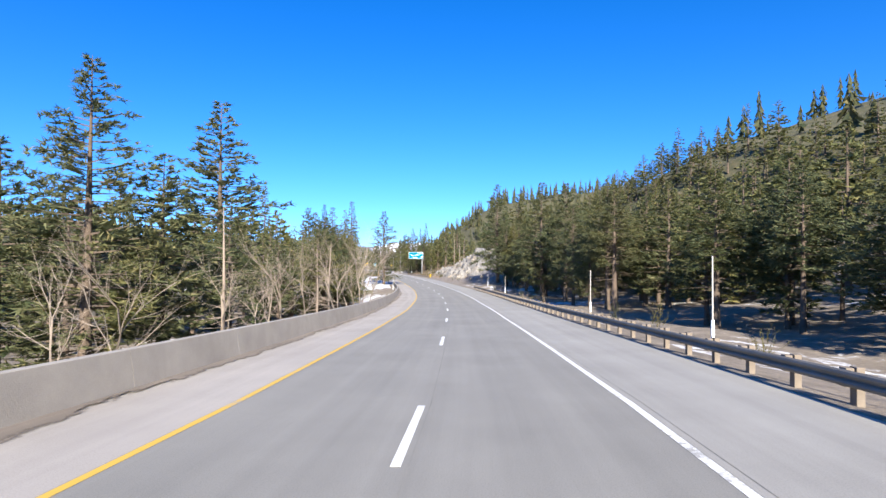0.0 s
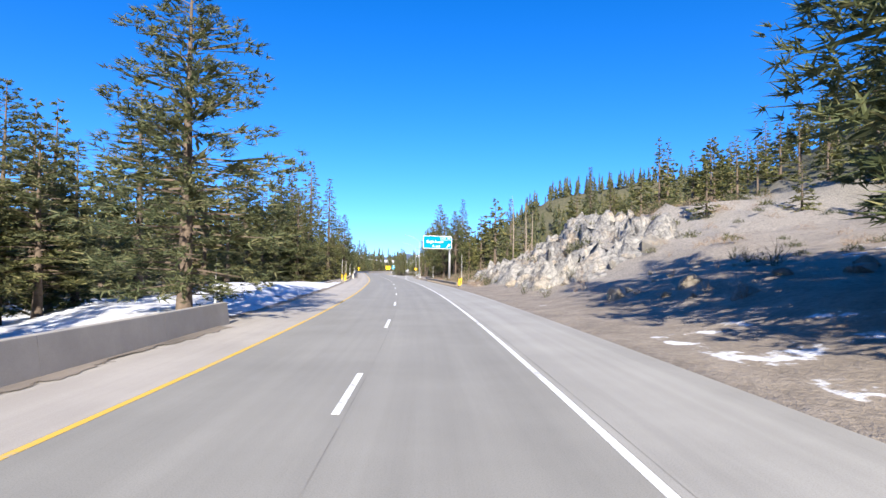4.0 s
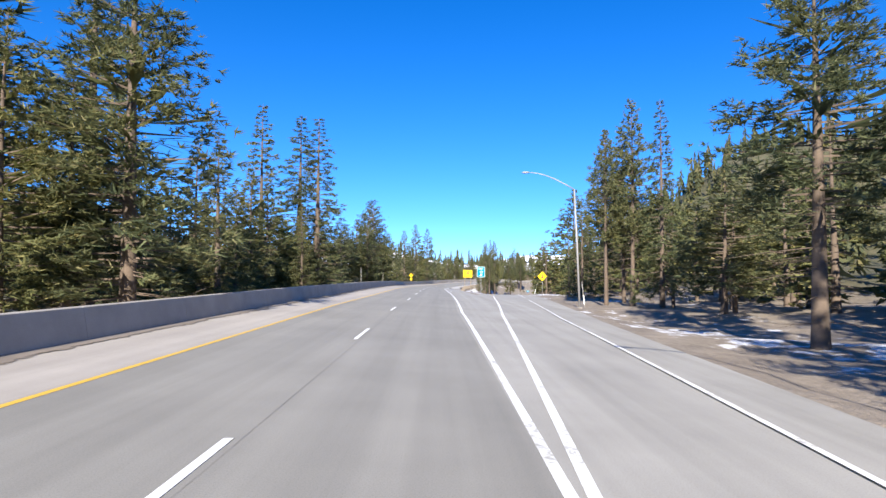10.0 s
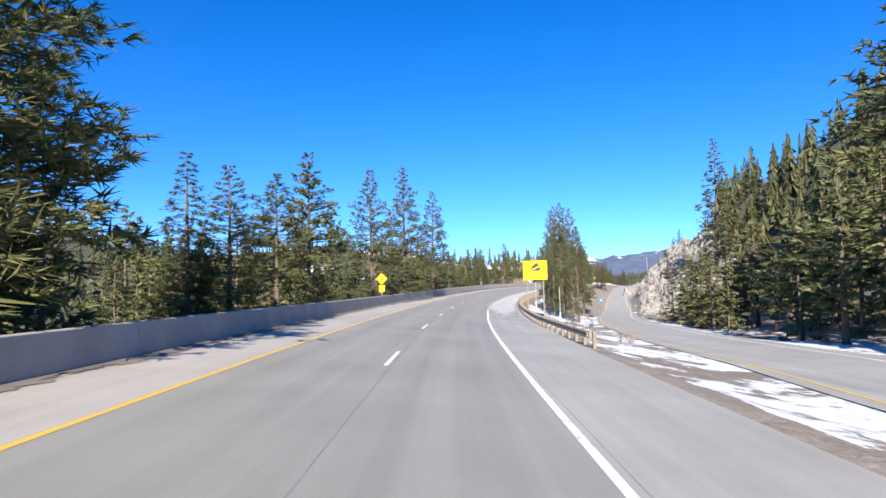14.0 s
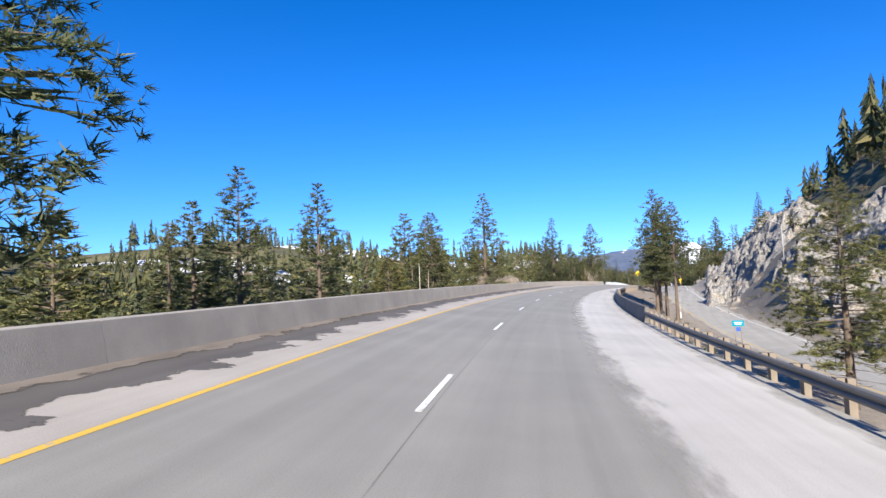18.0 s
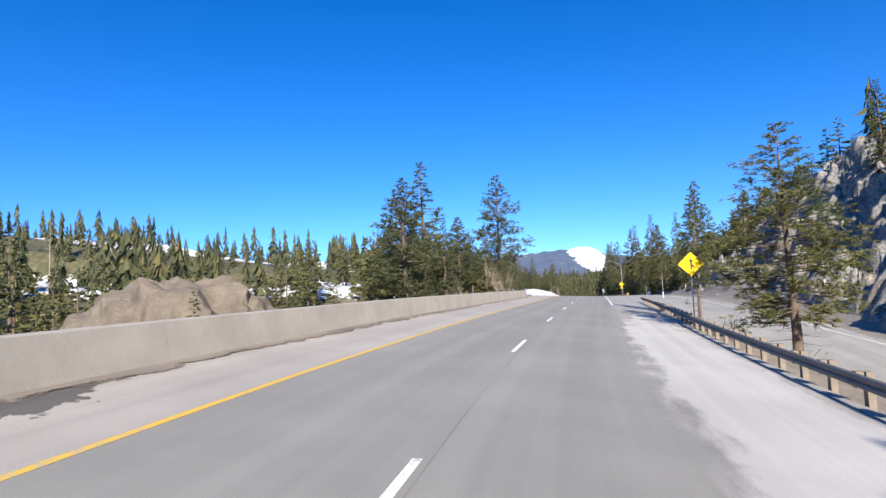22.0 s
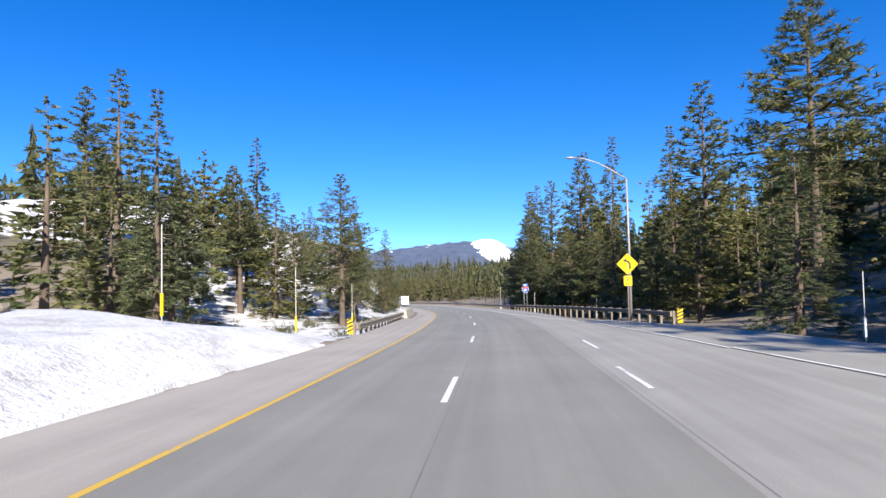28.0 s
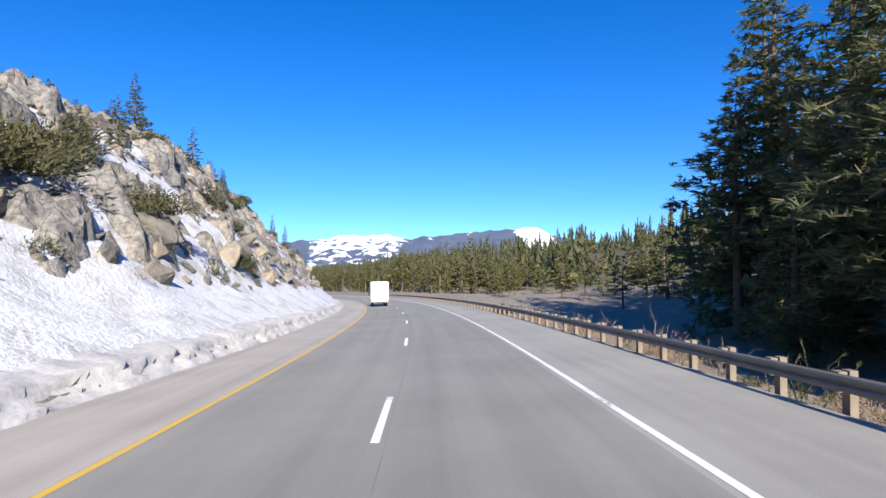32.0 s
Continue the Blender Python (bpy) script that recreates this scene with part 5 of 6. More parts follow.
def exit_guide_sign():
    """Large green guide sign on one steel mast with a lamp walkway."""
    m = frame_at(8.1, 10.5, 0, True, 10)
    s = empty("highway_sign", m, "large green exit guide sign on a grey steel mast", "road sign")
    base = m.translation.z
    top = spot(8.1, 7, 9.35).z - base
    W, Hh, cx = 6.1, 2.6, -2.75
    cz = top - Hh / 2
    part("mast", rod_mesh("mast", M_STEEL, [(0, 0.35, -0.6), (0, 0.35, top - 0.6)], 0.24, 0.22, 16), s)
    part("base_plate", box_mesh("base_plate", M_STEEL, -.45, -.1, -.1, .45, .8, .06, .01), s)
    part("border", plate("border", W, Hh, M_SIGNWHITE, 0.28, 0.02), s, "", shift(cx, 0, cz))
    part("panel", plate("panel", W - .16, Hh - .16, M_GREEN, 0.22, 0.012), s, "bright green reflective panel", shift(cx, -0.018, cz))
    part("exit_tab_border", plate("exit_tab_border", 2.3, .72, M_SIGNWHITE, 0.1, 0.012), s, "", shift(cx + W / 2 - 1.3, -0.03, cz + Hh / 2 - .48))
    part("exit_tab", plate("exit_tab", 2.2, .62, M_GREEN, 0.08, 0.012), s, "", shift(cx + W / 2 - 1.3, -0.038, cz + Hh / 2 - .48))
    part("exit_lettering", text_mesh("EXIT 164", 0.46, M_SIGNWHITE), s, "white letters", shift(cx + W / 2 - 1.3, -0.055, cz + Hh / 2 - .63))
    part("name_lettering", text_mesh("Eagle Lakes", 0.78, M_SIGNWHITE), s, "white letters", shift(cx - 0.55, -0.036, cz - 0.12))
    part("road_lettering", text_mesh("Road", 0.78, M_SIGNWHITE), s, "white letters", shift(cx - 0.3, -0.036, cz - 1.05))
    part("arrow", flat_shape("arrow", arrow_pts(cx + 2.35, cz - 0.62, 0.85), M_SIGNWHITE, -0.032), s, "white arrow")
    for k in range(4):
        x = cx - W / 2 + 0.4 + k * (W - .8) / 3
        part("upright", box_mesh("upright", M_STEEL, x - .05, .02, cz - Hh / 2 - .25, x + .05, .14, cz + Hh / 2 + .1), s)
        part("bracket", box_mesh("bracket", M_SHADESTEEL, x - .04, -1.3, cz - Hh / 2 - .3, x + .04, .3, cz - Hh / 2 - .22), s)
    for k in range(3):
        y = -1.3 + k * 0.45
        part("walkway_rail", box_mesh("walkway_rail", M_SHADESTEEL, cx - W / 2 - .3, y - .05, cz - Hh / 2 - .22, 1.2, y + .05, cz - Hh / 2 - .16), s)
    part("truss", box_mesh("truss", M_STEEL, cx - W / 2, .14, cz + .3, .2, .34, cz + .5), s)
    part("truss", box_mesh("truss", M_STEEL, cx - W / 2, .14, cz - .7, .2, .34, cz - .5), s)
    for x in (cx - 1.6, cx + 1.6):
        part("sign_lamp", box_mesh("sign_lamp", M_STEEL, x - .3, -1.25, cz - Hh / 2 - .14, x + .3, -.95, cz - Hh / 2 + .06, .03), s)


def post_to(s, x, z, mat=None, r=0.035, y=0.03):
    part("post", rod_mesh("post", mat or M_STEEL, [(x, y, -0.5), (x, y, z)], r), s)


def gore_sign():
    m = frame_at(13.58, 7.95)
    s = empty("exit_sign", m, "green exit number sign on a thin steel post", "road sign")
    cz = above(m, 13.58, 3.2)
    post_to(s, 0, cz)
    part("border", plate("border", 1.36, 1.84, M_SIGNWHITE, .1, .012), s, "", shift(0, 0, cz))
    part("panel", plate("panel", 1.28, 1.76, M_GREEN, .08, .008), s, "bright green panel", shift(0, -.011, cz))
    part("exit_lettering", text_mesh("EXIT", .42, M_SIGNWHITE), s, "white letters", shift(0, -.022, cz + .42))
    part("number_lettering", text_mesh("164", .42, M_SIGNWHITE), s, "white numbers", shift(0, -.022, cz - .13))
    part("arrow", flat_shape("arrow", arrow_pts(.02, cz - .52, .46), M_SIGNWHITE, -.02), s, "white arrow")


def diamond_sign(u, d, cz, side, label, symbol, plate_text=None, wood=False):
    m = frame_at(u, d)
    s = empty("warning_sign", m, label, "road sign")
    cz = above(m, u, cz)
    post_to(s, 0, cz, M_WOOD if wood else M_STEEL, .05 if wood else .035)
    part("border", plate("border", side, side, M_BLACK, .06, .008, True), s, "", shift(0, 0, cz))
    part("panel", plate("panel", side - .05, side - .05, M_SIGNYEL, .05, .008, True), s, "bright yellow diamond panel", shift(0, -.006, cz))
    k = side * .5
    if symbol == 'curve':
        pts = [(.18, -.62), (.18, -.1), (.02, .2), (-.22, .34), (-.30, .18), (-.56, .50), (-.18, .70), (-.18, .56), (.16, .40), (.40, .06), (.42, -.62)]
    elif symbol == 's_curve':
        pts = [(-.30, -.62), (-.30, -.30), (.02, .10), (.06, .34), (-.06, .34), (.20, .66), (.46, .34), (.32, .34), (.26, -.02), (-.08, -.40), (-.08, -.62)]
    elif symbol == 'merge':
        pts = [(-.06, -.62), (-.06, .30), (-.22, .30), (0.02, .66), (.26, .30), (.12, .30), (.12, .02), (.42, -.34), (.30, -.46), (.12, -.24), (.12, -.62)]
    else:
        pts = [(-.10, .16), (-.10, .42), (-.30, .42), (0, .78), (.30, .42), (.10, .42), (.10, .16)]
    part("symbol", flat_shape("symbol", [(x * k, cz + z * k) for x, z in pts], M_BLACK, -.015), s, "black symbol")
    if symbol == 'stop':
        o = [(math.cos(radians(22.5 + 45 * i)) * .36 * k, cz - .26 * k + math.sin(radians(22.5 + 45 * i)) * .36 * k) for i in range(8)]
        part("stop_octagon", flat_shape("stop_octagon", o, M_RED, -.015), s, "red octagon")
    if plate_text:
        pz = cz - side * .71 - .42
        part("speed_border", plate("speed_border", .66, .8, M_BLACK, .05, .008), s, "", shift(0, 0, pz))
        part("speed_plate", plate("speed_plate", .62, .76, M_SIGNYEL, .04, .008), s, "small yellow plate", shift(0, -.006, pz))
        part("speed_lettering", text_mesh(plate_text, .42, M_BLACK), s, "black numbers", shift(0, -.016, pz - .02))
        part("unit_lettering", text_mesh("MPH", .16, M_BLACK), s, "black letters", shift(0, -.016, pz - .26))
    return s


def grade_sign():
    m = frame_at(16.44, 7.9)
    s = empty("grade_sign", m, "large yellow steep grade sign on two timber posts", "road sign")
    cz = above(m, 16.44, 4.25)
    for x in (-.95, .95):
        part("post", box_mesh("post", M_WOOD, x - .07, .02, -.6, x + .07, .16, cz + 1.0, .01), s)
    part("border", plate("border", 2.9, 2.36, M_BLACK, .1, .012), s, "", shift(0, 0, cz))
    part("panel", plate("panel", 2.82, 2.28, M_SIGNYEL, .08, .01), s, "bright yellow panel", shift(0, -.01, cz))
    part("slope_symbol", flat_shape("slope_symbol", [(-.55, cz - .08), (.62, cz - .08), (.62, cz + .42)], M_BLACK, -.022), s, "black wedge")
    part("truck_symbol", flat_shape("truck_symbol", [(-.62, cz + .16), (-.40, cz + .26), (-.40, cz + .48), (.22, cz + .92), (.52, cz + .56), (-.36, cz + .10), (-.52, cz + .02)], M_BLACK, -.022), s, "black lorry shape")
    part("grade_lettering", text_mesh("1 MILE 5% GRADE", .28, M_BLACK), s, "black letters", shift(0, -.02, cz - .50))
    part("advice_lettering", text_mesh("ADVISE 50 MPH", .28, M_BLACK), s, "black letters", shift(0, -.02, cz - .93))


def route_sign():
    m = frame_at(31.08, 9.1)
    s = empty("route_sign", m, "blue and red interstate shield under a direction plate", "road sign")
    cz = above(m, 31.08, 3.2)
    for x in (-.22, .22):
        post_to(s, x, cz + .3)
    part("direction_plate", plate("direction_plate", .76, .38, M_BLUE, .04, .01), s, "", shift(0, -.002, cz + .62))
    part("direction_lettering", text_mesh("WEST", .24, M_SIGNWHITE), s, "white letters", shift(0, -.018, cz + .54))
    sh = [(-.45, .30), (-.25, .40), (0, .34), (.25, .40), (.45, .30), (.48, 0), (.34, -.32), (0, -.52), (-.34, -.32), (-.48, 0)]
    part("shield_border", flat_shape("shield_border", [(x * 1.06, cz + z * 1.06 - .05) for x, z in sh], M_SIGNWHITE, -.002, .008), s)
    part("shield", flat_shape("shield", [(x, cz + z - .05) for x, z in sh], M_BLUE, -.012), s, "blue shield")
    part("shield_crown", flat_shape("shield_crown", [(-.44, cz + .12), (-.43, cz + .24), (-.25, cz + .33), (0, cz + .27), (.25, cz + .33), (.43, cz + .24), (.44, cz + .12)], M_RED, -.02), s, "red band")
    part("route_lettering", text_mesh("80", .44, M_SIGNWHITE), s, "white numbers", shift(0, -.022, cz - .28))


def low_sign():
    m = frame_at(20.74, 20.3)
    s = empty("direction_sign", m, "small green direction sign on posts beside the ramp", "road sign")
    for x in (-.35, .35):
        post_to(s, x, 2.6, M_WOOD, .05)
    part("panel", plate("panel", 1.3, .7, M_GREEN, .06, .012), s, "", shift(0, -.02, 2.5))
    part("legend_bar", box_mesh("legend_bar", M_SIGNWHITE, -.45, -.04, 2.55, .45, -.033, 2.63), s)
    part("legend_bar", box_mesh("legend_bar", M_SIGNWHITE, -.35, -.04, 2.36, .35, -.033, 2.44), s)
    part("lower_plate", plate("lower_plate", .5, .5, M_BLUE, .04, .012), s, "", shift(0, -.02, 1.8))


exit_guide_sign()
gore_sign()
diamond_sign(13.5, 18.4, 2.45, 1.22, "yellow diamond sign with an arrow and a red stop octagon", 'stop')
diamond_sign(16.2, -9.3, 3.6, 0.95, "yellow diamond curve sign with a speed plate beside the barrier", 's_curve', "50")
diamond_sign(23.34, 6.5, 3.1, 1.1, "yellow diamond merge sign on a post behind the guardrail", 'merge')
diamond_sign(29.6, 11.2, 4.4, 1.22, "yellow diamond curve warning sign with a speed plate", 'curve', "55", True)
grade_sign()
route_sign()
low_sign()


def street_lamp(u, d, hgt, arm, label, lean=0.0):
    """A tapered steel column with a curved arm towards the road (-x)."""
    m = frame_at(u, d) @ Matrix.Rotation(radians(lean), 4, 'Y')
    s = empty("street_lamp", m, label, "street lamp")
    part("base", box_mesh("base", M_CONC, -.25, -.25, -.4, .25, .25, .12, .03), s)
    part("column", rod_mesh("column", M_STEEL, [(0, 0, 0), (0, 0, hgt * .5), (-.06, 0, hgt * .9)], .11, .07, 12), s)
    pts = [(-.06 - arm * f, 0, hgt * .9 + (hgt * .1 + .5) * math.sin(f * 1.5)) for f in (0, .2, .4, .6, .8, 1)]
    part("arm", rod_mesh("arm", M_STEEL, pts, .06, .04, 8), s)
    x, _, z = pts[-1]
    bm = bmesh.new()
    bmesh.ops.create_uvsphere(bm, u_segments=12, v_segments=8, radius=1, matrix=Matrix.Translation((x - .3, 0, z)) @ Matrix.Diagonal((.42, .16, .10, 1)))
    part("lamp_head", bm_mesh(bm, "lamp_head", M_STEEL, True), s, "cobra head luminaire")


street_lamp(9.93, 8.7, 12.4, 4.0, "tall grey steel street lamp with a curved arm at the exit")
street_lamp(11.96, 13.3, 13.0, 4.4, "tall grey steel street lamp beside the exit ramp", -2.0)
street_lamp(22.04, 33, 9.0, 3.5, "grey steel street lamp beside the lower ramp")
street_lamp(29.62, 11.5, 12.8, 4.0, "grey steel street lamp beside the curve sign")


def snow_stake(u, d, hgt, lean, sleeve):
    m = frame_at(u, d) @ Matrix.Rotation(radians(lean), 4, 'Y')
    s = empty("snow_stake", m, "thin pale snow stake with a " + ("yellow" if sleeve else "white") + " marker sleeve", "marker post", "snow stakes")
    part("stake", rod_mesh("stake", M_STAKE, [(0, 0, -.4), (0, 0, hgt)], .035, .02, 6), s)
    part("sleeve", box_mesh("sleeve", M_SIGNYEL if sleeve else M_SIGNWHITE, -.05, -.045, .35, .05, .045, 1.25, .01), s)


STAKES = [(.4, 8.0, 3.6, 3, 0), (.68, 8.0, 3.4, 0, 0), (1.35, 8.1, 3.4, 0, 0), (3.1, 8.2, 3.2, 0, 0), (4.3, 11, 3, 0, 0), (4.05, -9.4, 3.2, 0, 0), (5.0, -10, 2.8, 0, 0), (7.22, -9.8, 3.6, 0, 1), (7.62, -9.9, 3.4, 0, 1),
          (8.0, -9.7, 3, 0, 0), (6.7, 7.3, 4.3, 0, 1), (8.82, 9.2, 3.4, 0, 0), (9.72, 8.4, 3.6, 0, 0), (12.05, 14.5, 2.8, -6, 0), (12.75, -10.5, 3.4, 0, 0), (13.95, -10.2, 3.2, 0, 0)]
STAKES2 = [(14.4, 21.5, 3, 14, 0), (16.2, 10, 4, 0, 0), (17.5, 8.6, 4.6, 0, 0), (19.6, -10.4, 4.4, 0, 0), (21.4, 15.5, 4, 0, 0), (24.4, 23.5, 3.6, 0, 0), (25.42, 10.9, 4.2, 0, 0), (26.7, 19.5, 2.6, 0, 0),
           (28.78, -13, 4, 0, 1), (29.2, -11.3, 4.2, 0, 1), (29.75, -11, 3.8, 0, 1), (30.3, 13.5, 3, 0, 0), (29.0, 17.5, 3.4, 0, 0), (28.7, 19.5, 3.6, 12, 0), (31.75, 8.2, 4.4, 0, 0), (30.9, 9.5, 3.2, 0, 0)]
for row in STAKES + STAKES2:
    snow_stake(*row)


def end_marker(u, d):
    m = frame_at(u, d)
    s = empty("object_marker", m, "striped black and yellow marker panel at a guardrail end", "marker post", "guardrail end markers")
    post_to(s, 0, 1.1)
    part("panel", plate("panel", .34, .9, M_SIGNYEL, .02, .01), s, "", shift(0, 0, .72))
    for k in range(4):
        z = .36 + k * .22
        part("stripe", flat_shape("stripe", [(-.165, z), (-.165, z + .11), (.165, z + .27), (.165, z + .16)] if z + .27 < 1.17 else [(-.165, z), (-.165, z + .1), (0, z + .16), (.1, z + .12)], M_BLACK, -.011, .004), s)


end_marker(6.69, 6.95)
end_marker(7.17, -9.2)
end_marker(29.22, -8.2)
end_marker(29.34, 12.4)

bx = empty("utility_cabinet", frame_at(28.6, 17.0), "plain white utility cabinet beside the road", "cabinet")
part("body", box_mesh("body", M_SIGNWHITE, -.35, -.3, -.2, .35, .3, 1.35, .03), bx)
part("door", box_mesh("door", M_SIGNWHITE, -.3, -.325, .05, .3, -.303, 1.25, .008), bx)
part("handle", box_mesh("handle", M_STEEL, .2, -.35, .6, .24, -.327, .75, .005), bx)


# ---------------- vehicles ----------------
def wheel(parent, x, y, r=0.4, w=0.25):
    bm = bmesh.new()
    bmesh.ops.create_cone(bm, cap_ends=True, segments=24, radius1=r, radius2=r, depth=w, matrix=Matrix.Translation((x, y, r)) @ Matrix.Rotation(radians(90), 4, 'Y'))
    wh = part("wheel", bm_mesh(bm, "wheel", M_TYRE), parent)
    bm = bmesh.new()
    bmesh.ops.create_cone(bm, cap_ends=True, segments=20, radius1=r * .58, radius2=r * .5, depth=w + .03, matrix=Matrix.Translation((x, y, r)) @ Matrix.Rotation(radians(90), 4, 'Y'))
    part("rim", bm_mesh(bm, "rim", M_STEEL), wh)


def on_road(u, d):
    p = spot(u, d, 0.01)
    q = spot(u + .05, d, 0.01)
    y = (q - p).normalized()
    x = y.cross(Vector((0, 0, 1))).normalized()
    m = Matrix((x, y, x.cross(y))).transposed().to_4x4()
    m.translation = p
    return m


def rounded_box(name, mat, x0, y0, z0, x1, y1, z1, r, along='y'):
    """A box whose four edges along one axis are rounded with radius r."""
    if along == 'y':
        a0, a1, b0, b1, c0, c1 = x0, x1, z0, z1, y0, y1
    else:
        a0, a1, b0, b1, c0, c1 = y0, y1, z0, z1, x0, x1
    pts = []
    for ca, cb, t0 in ((a1 - r, b1 - r, 0), (a0 + r, b1 - r, 90), (a0 + r, b0 + r, 180), (a1 - r, b0 + r, 270)):
        pts += [(ca + r * math.cos(radians(t0 + k * 18)), cb + r * math.sin(radians(t0 + k * 18))) for k in range(6)]
    n = len(pts)
    put = (lambda p, c: (p[0], c, p[1])) if along == 'y' else (lambda p, c: (c, p[0], p[1]))
    v = [put(p, c0) for p in pts] + [put(p, c1) for p in pts]
    f = [tuple(range(n)), tuple(reversed(range(n, 2 * n)))] + [(k, k + n, (k + 1) % n + n, (k + 1) % n) for k in range(n)]
    me = mesh_of(name, v, f, mat)
    bm = bmesh.new()
    bm.from_mesh(me)
    bmesh.ops.recalc_face_normals(bm, faces=list(bm.faces))
    bm.to_mesh(me)
    bm.free()
    return me


def box_truck(u, d):
    t = empty("box_truck", on_road(u, d), "white box truck with a grey skirt on the freeway", "truck")
    part("cargo_box", rounded_box("cargo_box", M_TRUCKWHITE, -1.2, 0.02, .95, 1.2, 4.9, 3.4, .09), t)
    for k in range(7):
        z = 1.02 + k * .30
        part("door_panel", box_mesh("door_panel", M_TRUCKWHITE, -1.0, .0, z, 1.0, .017, z + .292, .006), t)
    for x in (-1.13, 1.05):
        part("door_post", box_mesh("door_post", M_TRUCKPOST, x, -.025, .98, x + .08, .018, 3.28, .01), t, "grey corner post")
        for z in (1.5, 2.3, 3.0):
            part("marker_lamp", box_mesh("marker_lamp", M_LAMPRED, x + .02, -.034, z, x + .06, -.026, z + .2), t)
    part("door_header", box_mesh("door_header", M_TRUCKPOST, -1.05, -.02, 3.14, 1.05, .018, 3.2, .006), t)
    part("door_latch", box_mesh("door_latch", M_BLACK, -.3, -.05, 1.0, .3, -.005, 1.06, .008), t)
    for x in (-.16, 0, .16):
        part("roof_marker", box_mesh("roof_marker", M_LAMPRED, x - .035, .005, 3.3, x + .035, .019, 3.33), t)
    part("cab_over_box", box_mesh("cab_over_box", M_TRUCKWHITE, -1.18, 4.9, 2.45, 1.18, 5.7, 3.38, .1), t)
    part("cab", rounded_box("cab", M_TRUCKWHITE, -1.0, 4.92, .5, 1.0, 6.35, 2.2, .2, 'x'), t)
    part("bonnet", rounded_box("bonnet", M_TRUCKWHITE, -.95, 6.2, .5, .95, 7.3, 1.35, .2, 'x'), t)
    part("windscreen", box_mesh("windscreen", M_GLASS, -.85, 6.33, 1.4, .85, 6.36, 2.05, .01), t)
    for x in (-1.005, .985):
        part("cab_window", box_mesh("cab_window", M_GLASS, x, 5.3, 1.45, x + .02, 6.1, 2.02), t)
        part("door_lettering", box_mesh("door_lettering", M_TRUCKGREY, x, 5.4, 1.12, x + .018, 5.95, 1.2), t, "dark bar of small lettering")
        sx = x - .16 if x < 0 else x + .12
        for k in range(3):
            part("skirt_slat", box_mesh("skirt_slat", M_TRUCKPOST, sx, 2.0, .52 + k * .14, sx + .04, 4.8, .64 + k * .14, .008), t)
    part("rear_sill", box_mesh("rear_sill", M_TRUCKPOST, -1.12, -.03, .72, 1.12, .02, .96, .01), t)
    part("rear_bumper", box_mesh("rear_bumper", M_TRUCKGREY, -1.25, -.32, .58, 1.25, .0, .70, .02), t)
    for x in (-1.0, -.62, .38, .72):
        part("reflector_strip", box_mesh("reflector_strip", M_LAMPRED, x, -.037, .91, x + .26, -.031, .95), t)
    for x in (-1.0, .85):
        part("tail_lamp", box_mesh("tail_lamp", M_LAMPRED, x, -.05, .75, x + .14, -.031, .88, .006), t, "red tail lamp")
    part("plate_panel", box_mesh("plate_panel", M_SIGNWHITE, -.75, -.045, .74, -.45, -.031, .88), t)
    part("chassis", box_mesh("chassis", M_BLACK, -.5, 0, .42, .5, 6.8, .6), t)
    for x in (-1.4, 1.25):
        part("mirror", box_mesh("mirror", M_BLACK, x - .05, 6.0, 1.45, x + .18, 6.12, 1.9, .02), t)
    for x, y in ((-.95, 1.3), (.95, 1.3), (-.9, 6.4), (.9, 6.4)):
        wheel(t, x, y)


def pickup(u, d):
    t = empty("pickup_truck", on_road(u, d), "red pickup truck on the freeway", "car")
    part("body", box_mesh("body", M_CARRED, -.98, 0, .45, .98, 5.5, 1.05, .1), t)
    part("cab", box_mesh("cab", M_CARRED, -.85, 1.9, 1.0, .85, 4.1, 1.8, .2), t)
    part("rear_window", box_mesh("rear_window", M_GLASS, -.7, 1.88, 1.2, .7, 1.9, 1.65, .01), t)
    part("rear_bumper", box_mesh("rear_bumper", M_STEEL, -.95, -.15, .45, .95, 0, .65, .03), t)
    for x in (-.95, .78):
        part("tail_lamp", box_mesh("tail_lamp", M_LAMPRED, x, -.02, .75, x + .17, -.001, 1.0), t)
    part("tailgate", box_mesh("tailgate", M_CARRED, -.75, -.025, .65, .75, -.001, 1.03, .008), t)
    for x, y in ((-.85, 1.1), (.85, 1.1), (-.85, 4.5), (.85, 4.5)):
        wheel(t, x, y, .38)


box_truck(34.8, (D_YEL + D_DASH) / 2)
pickup(41.0, (D_EDGE + D_DASH) / 2)


# ---------------- boulders and bushes ----------------
def boulder_mesh(seed, worn=True):
    rg = random.Random(seed)
    bm = bmesh.new()
    for _ in range(15):
        v = Vector((rg.gauss(0, 1), rg.gauss(0, 1), rg.gauss(0, 1))).normalized() * rg.uniform(.75, 1.1)
        bm.verts.new((v.x * 1.1, v.y * .9, v.z * .8))
    bmesh.ops.convex_hull(bm, input=list(bm.verts))
    for v in [v for v in bm.verts if not v.link_faces]:
        bm.verts.remove(v)
    if worn:
        bmesh.ops.bevel(bm, geom=list(bm.edges), offset=.05, segments=1, affect='EDGES')
        bmesh.ops.triangulate(bm, faces=list(bm.faces))
        long = [e for e in bm.edges if e.calc_length() > .35]
        bmesh.ops.subdivide_edges(bm, edges=long, cuts=1, use_grid_fill=False)
        for v in bm.verts:
            v.co += Vector((rg.gauss(0, .022), rg.gauss(0, .022), rg.gauss(0, .022)))
    return bm_mesh(bm, "boulder", M_ROCK)


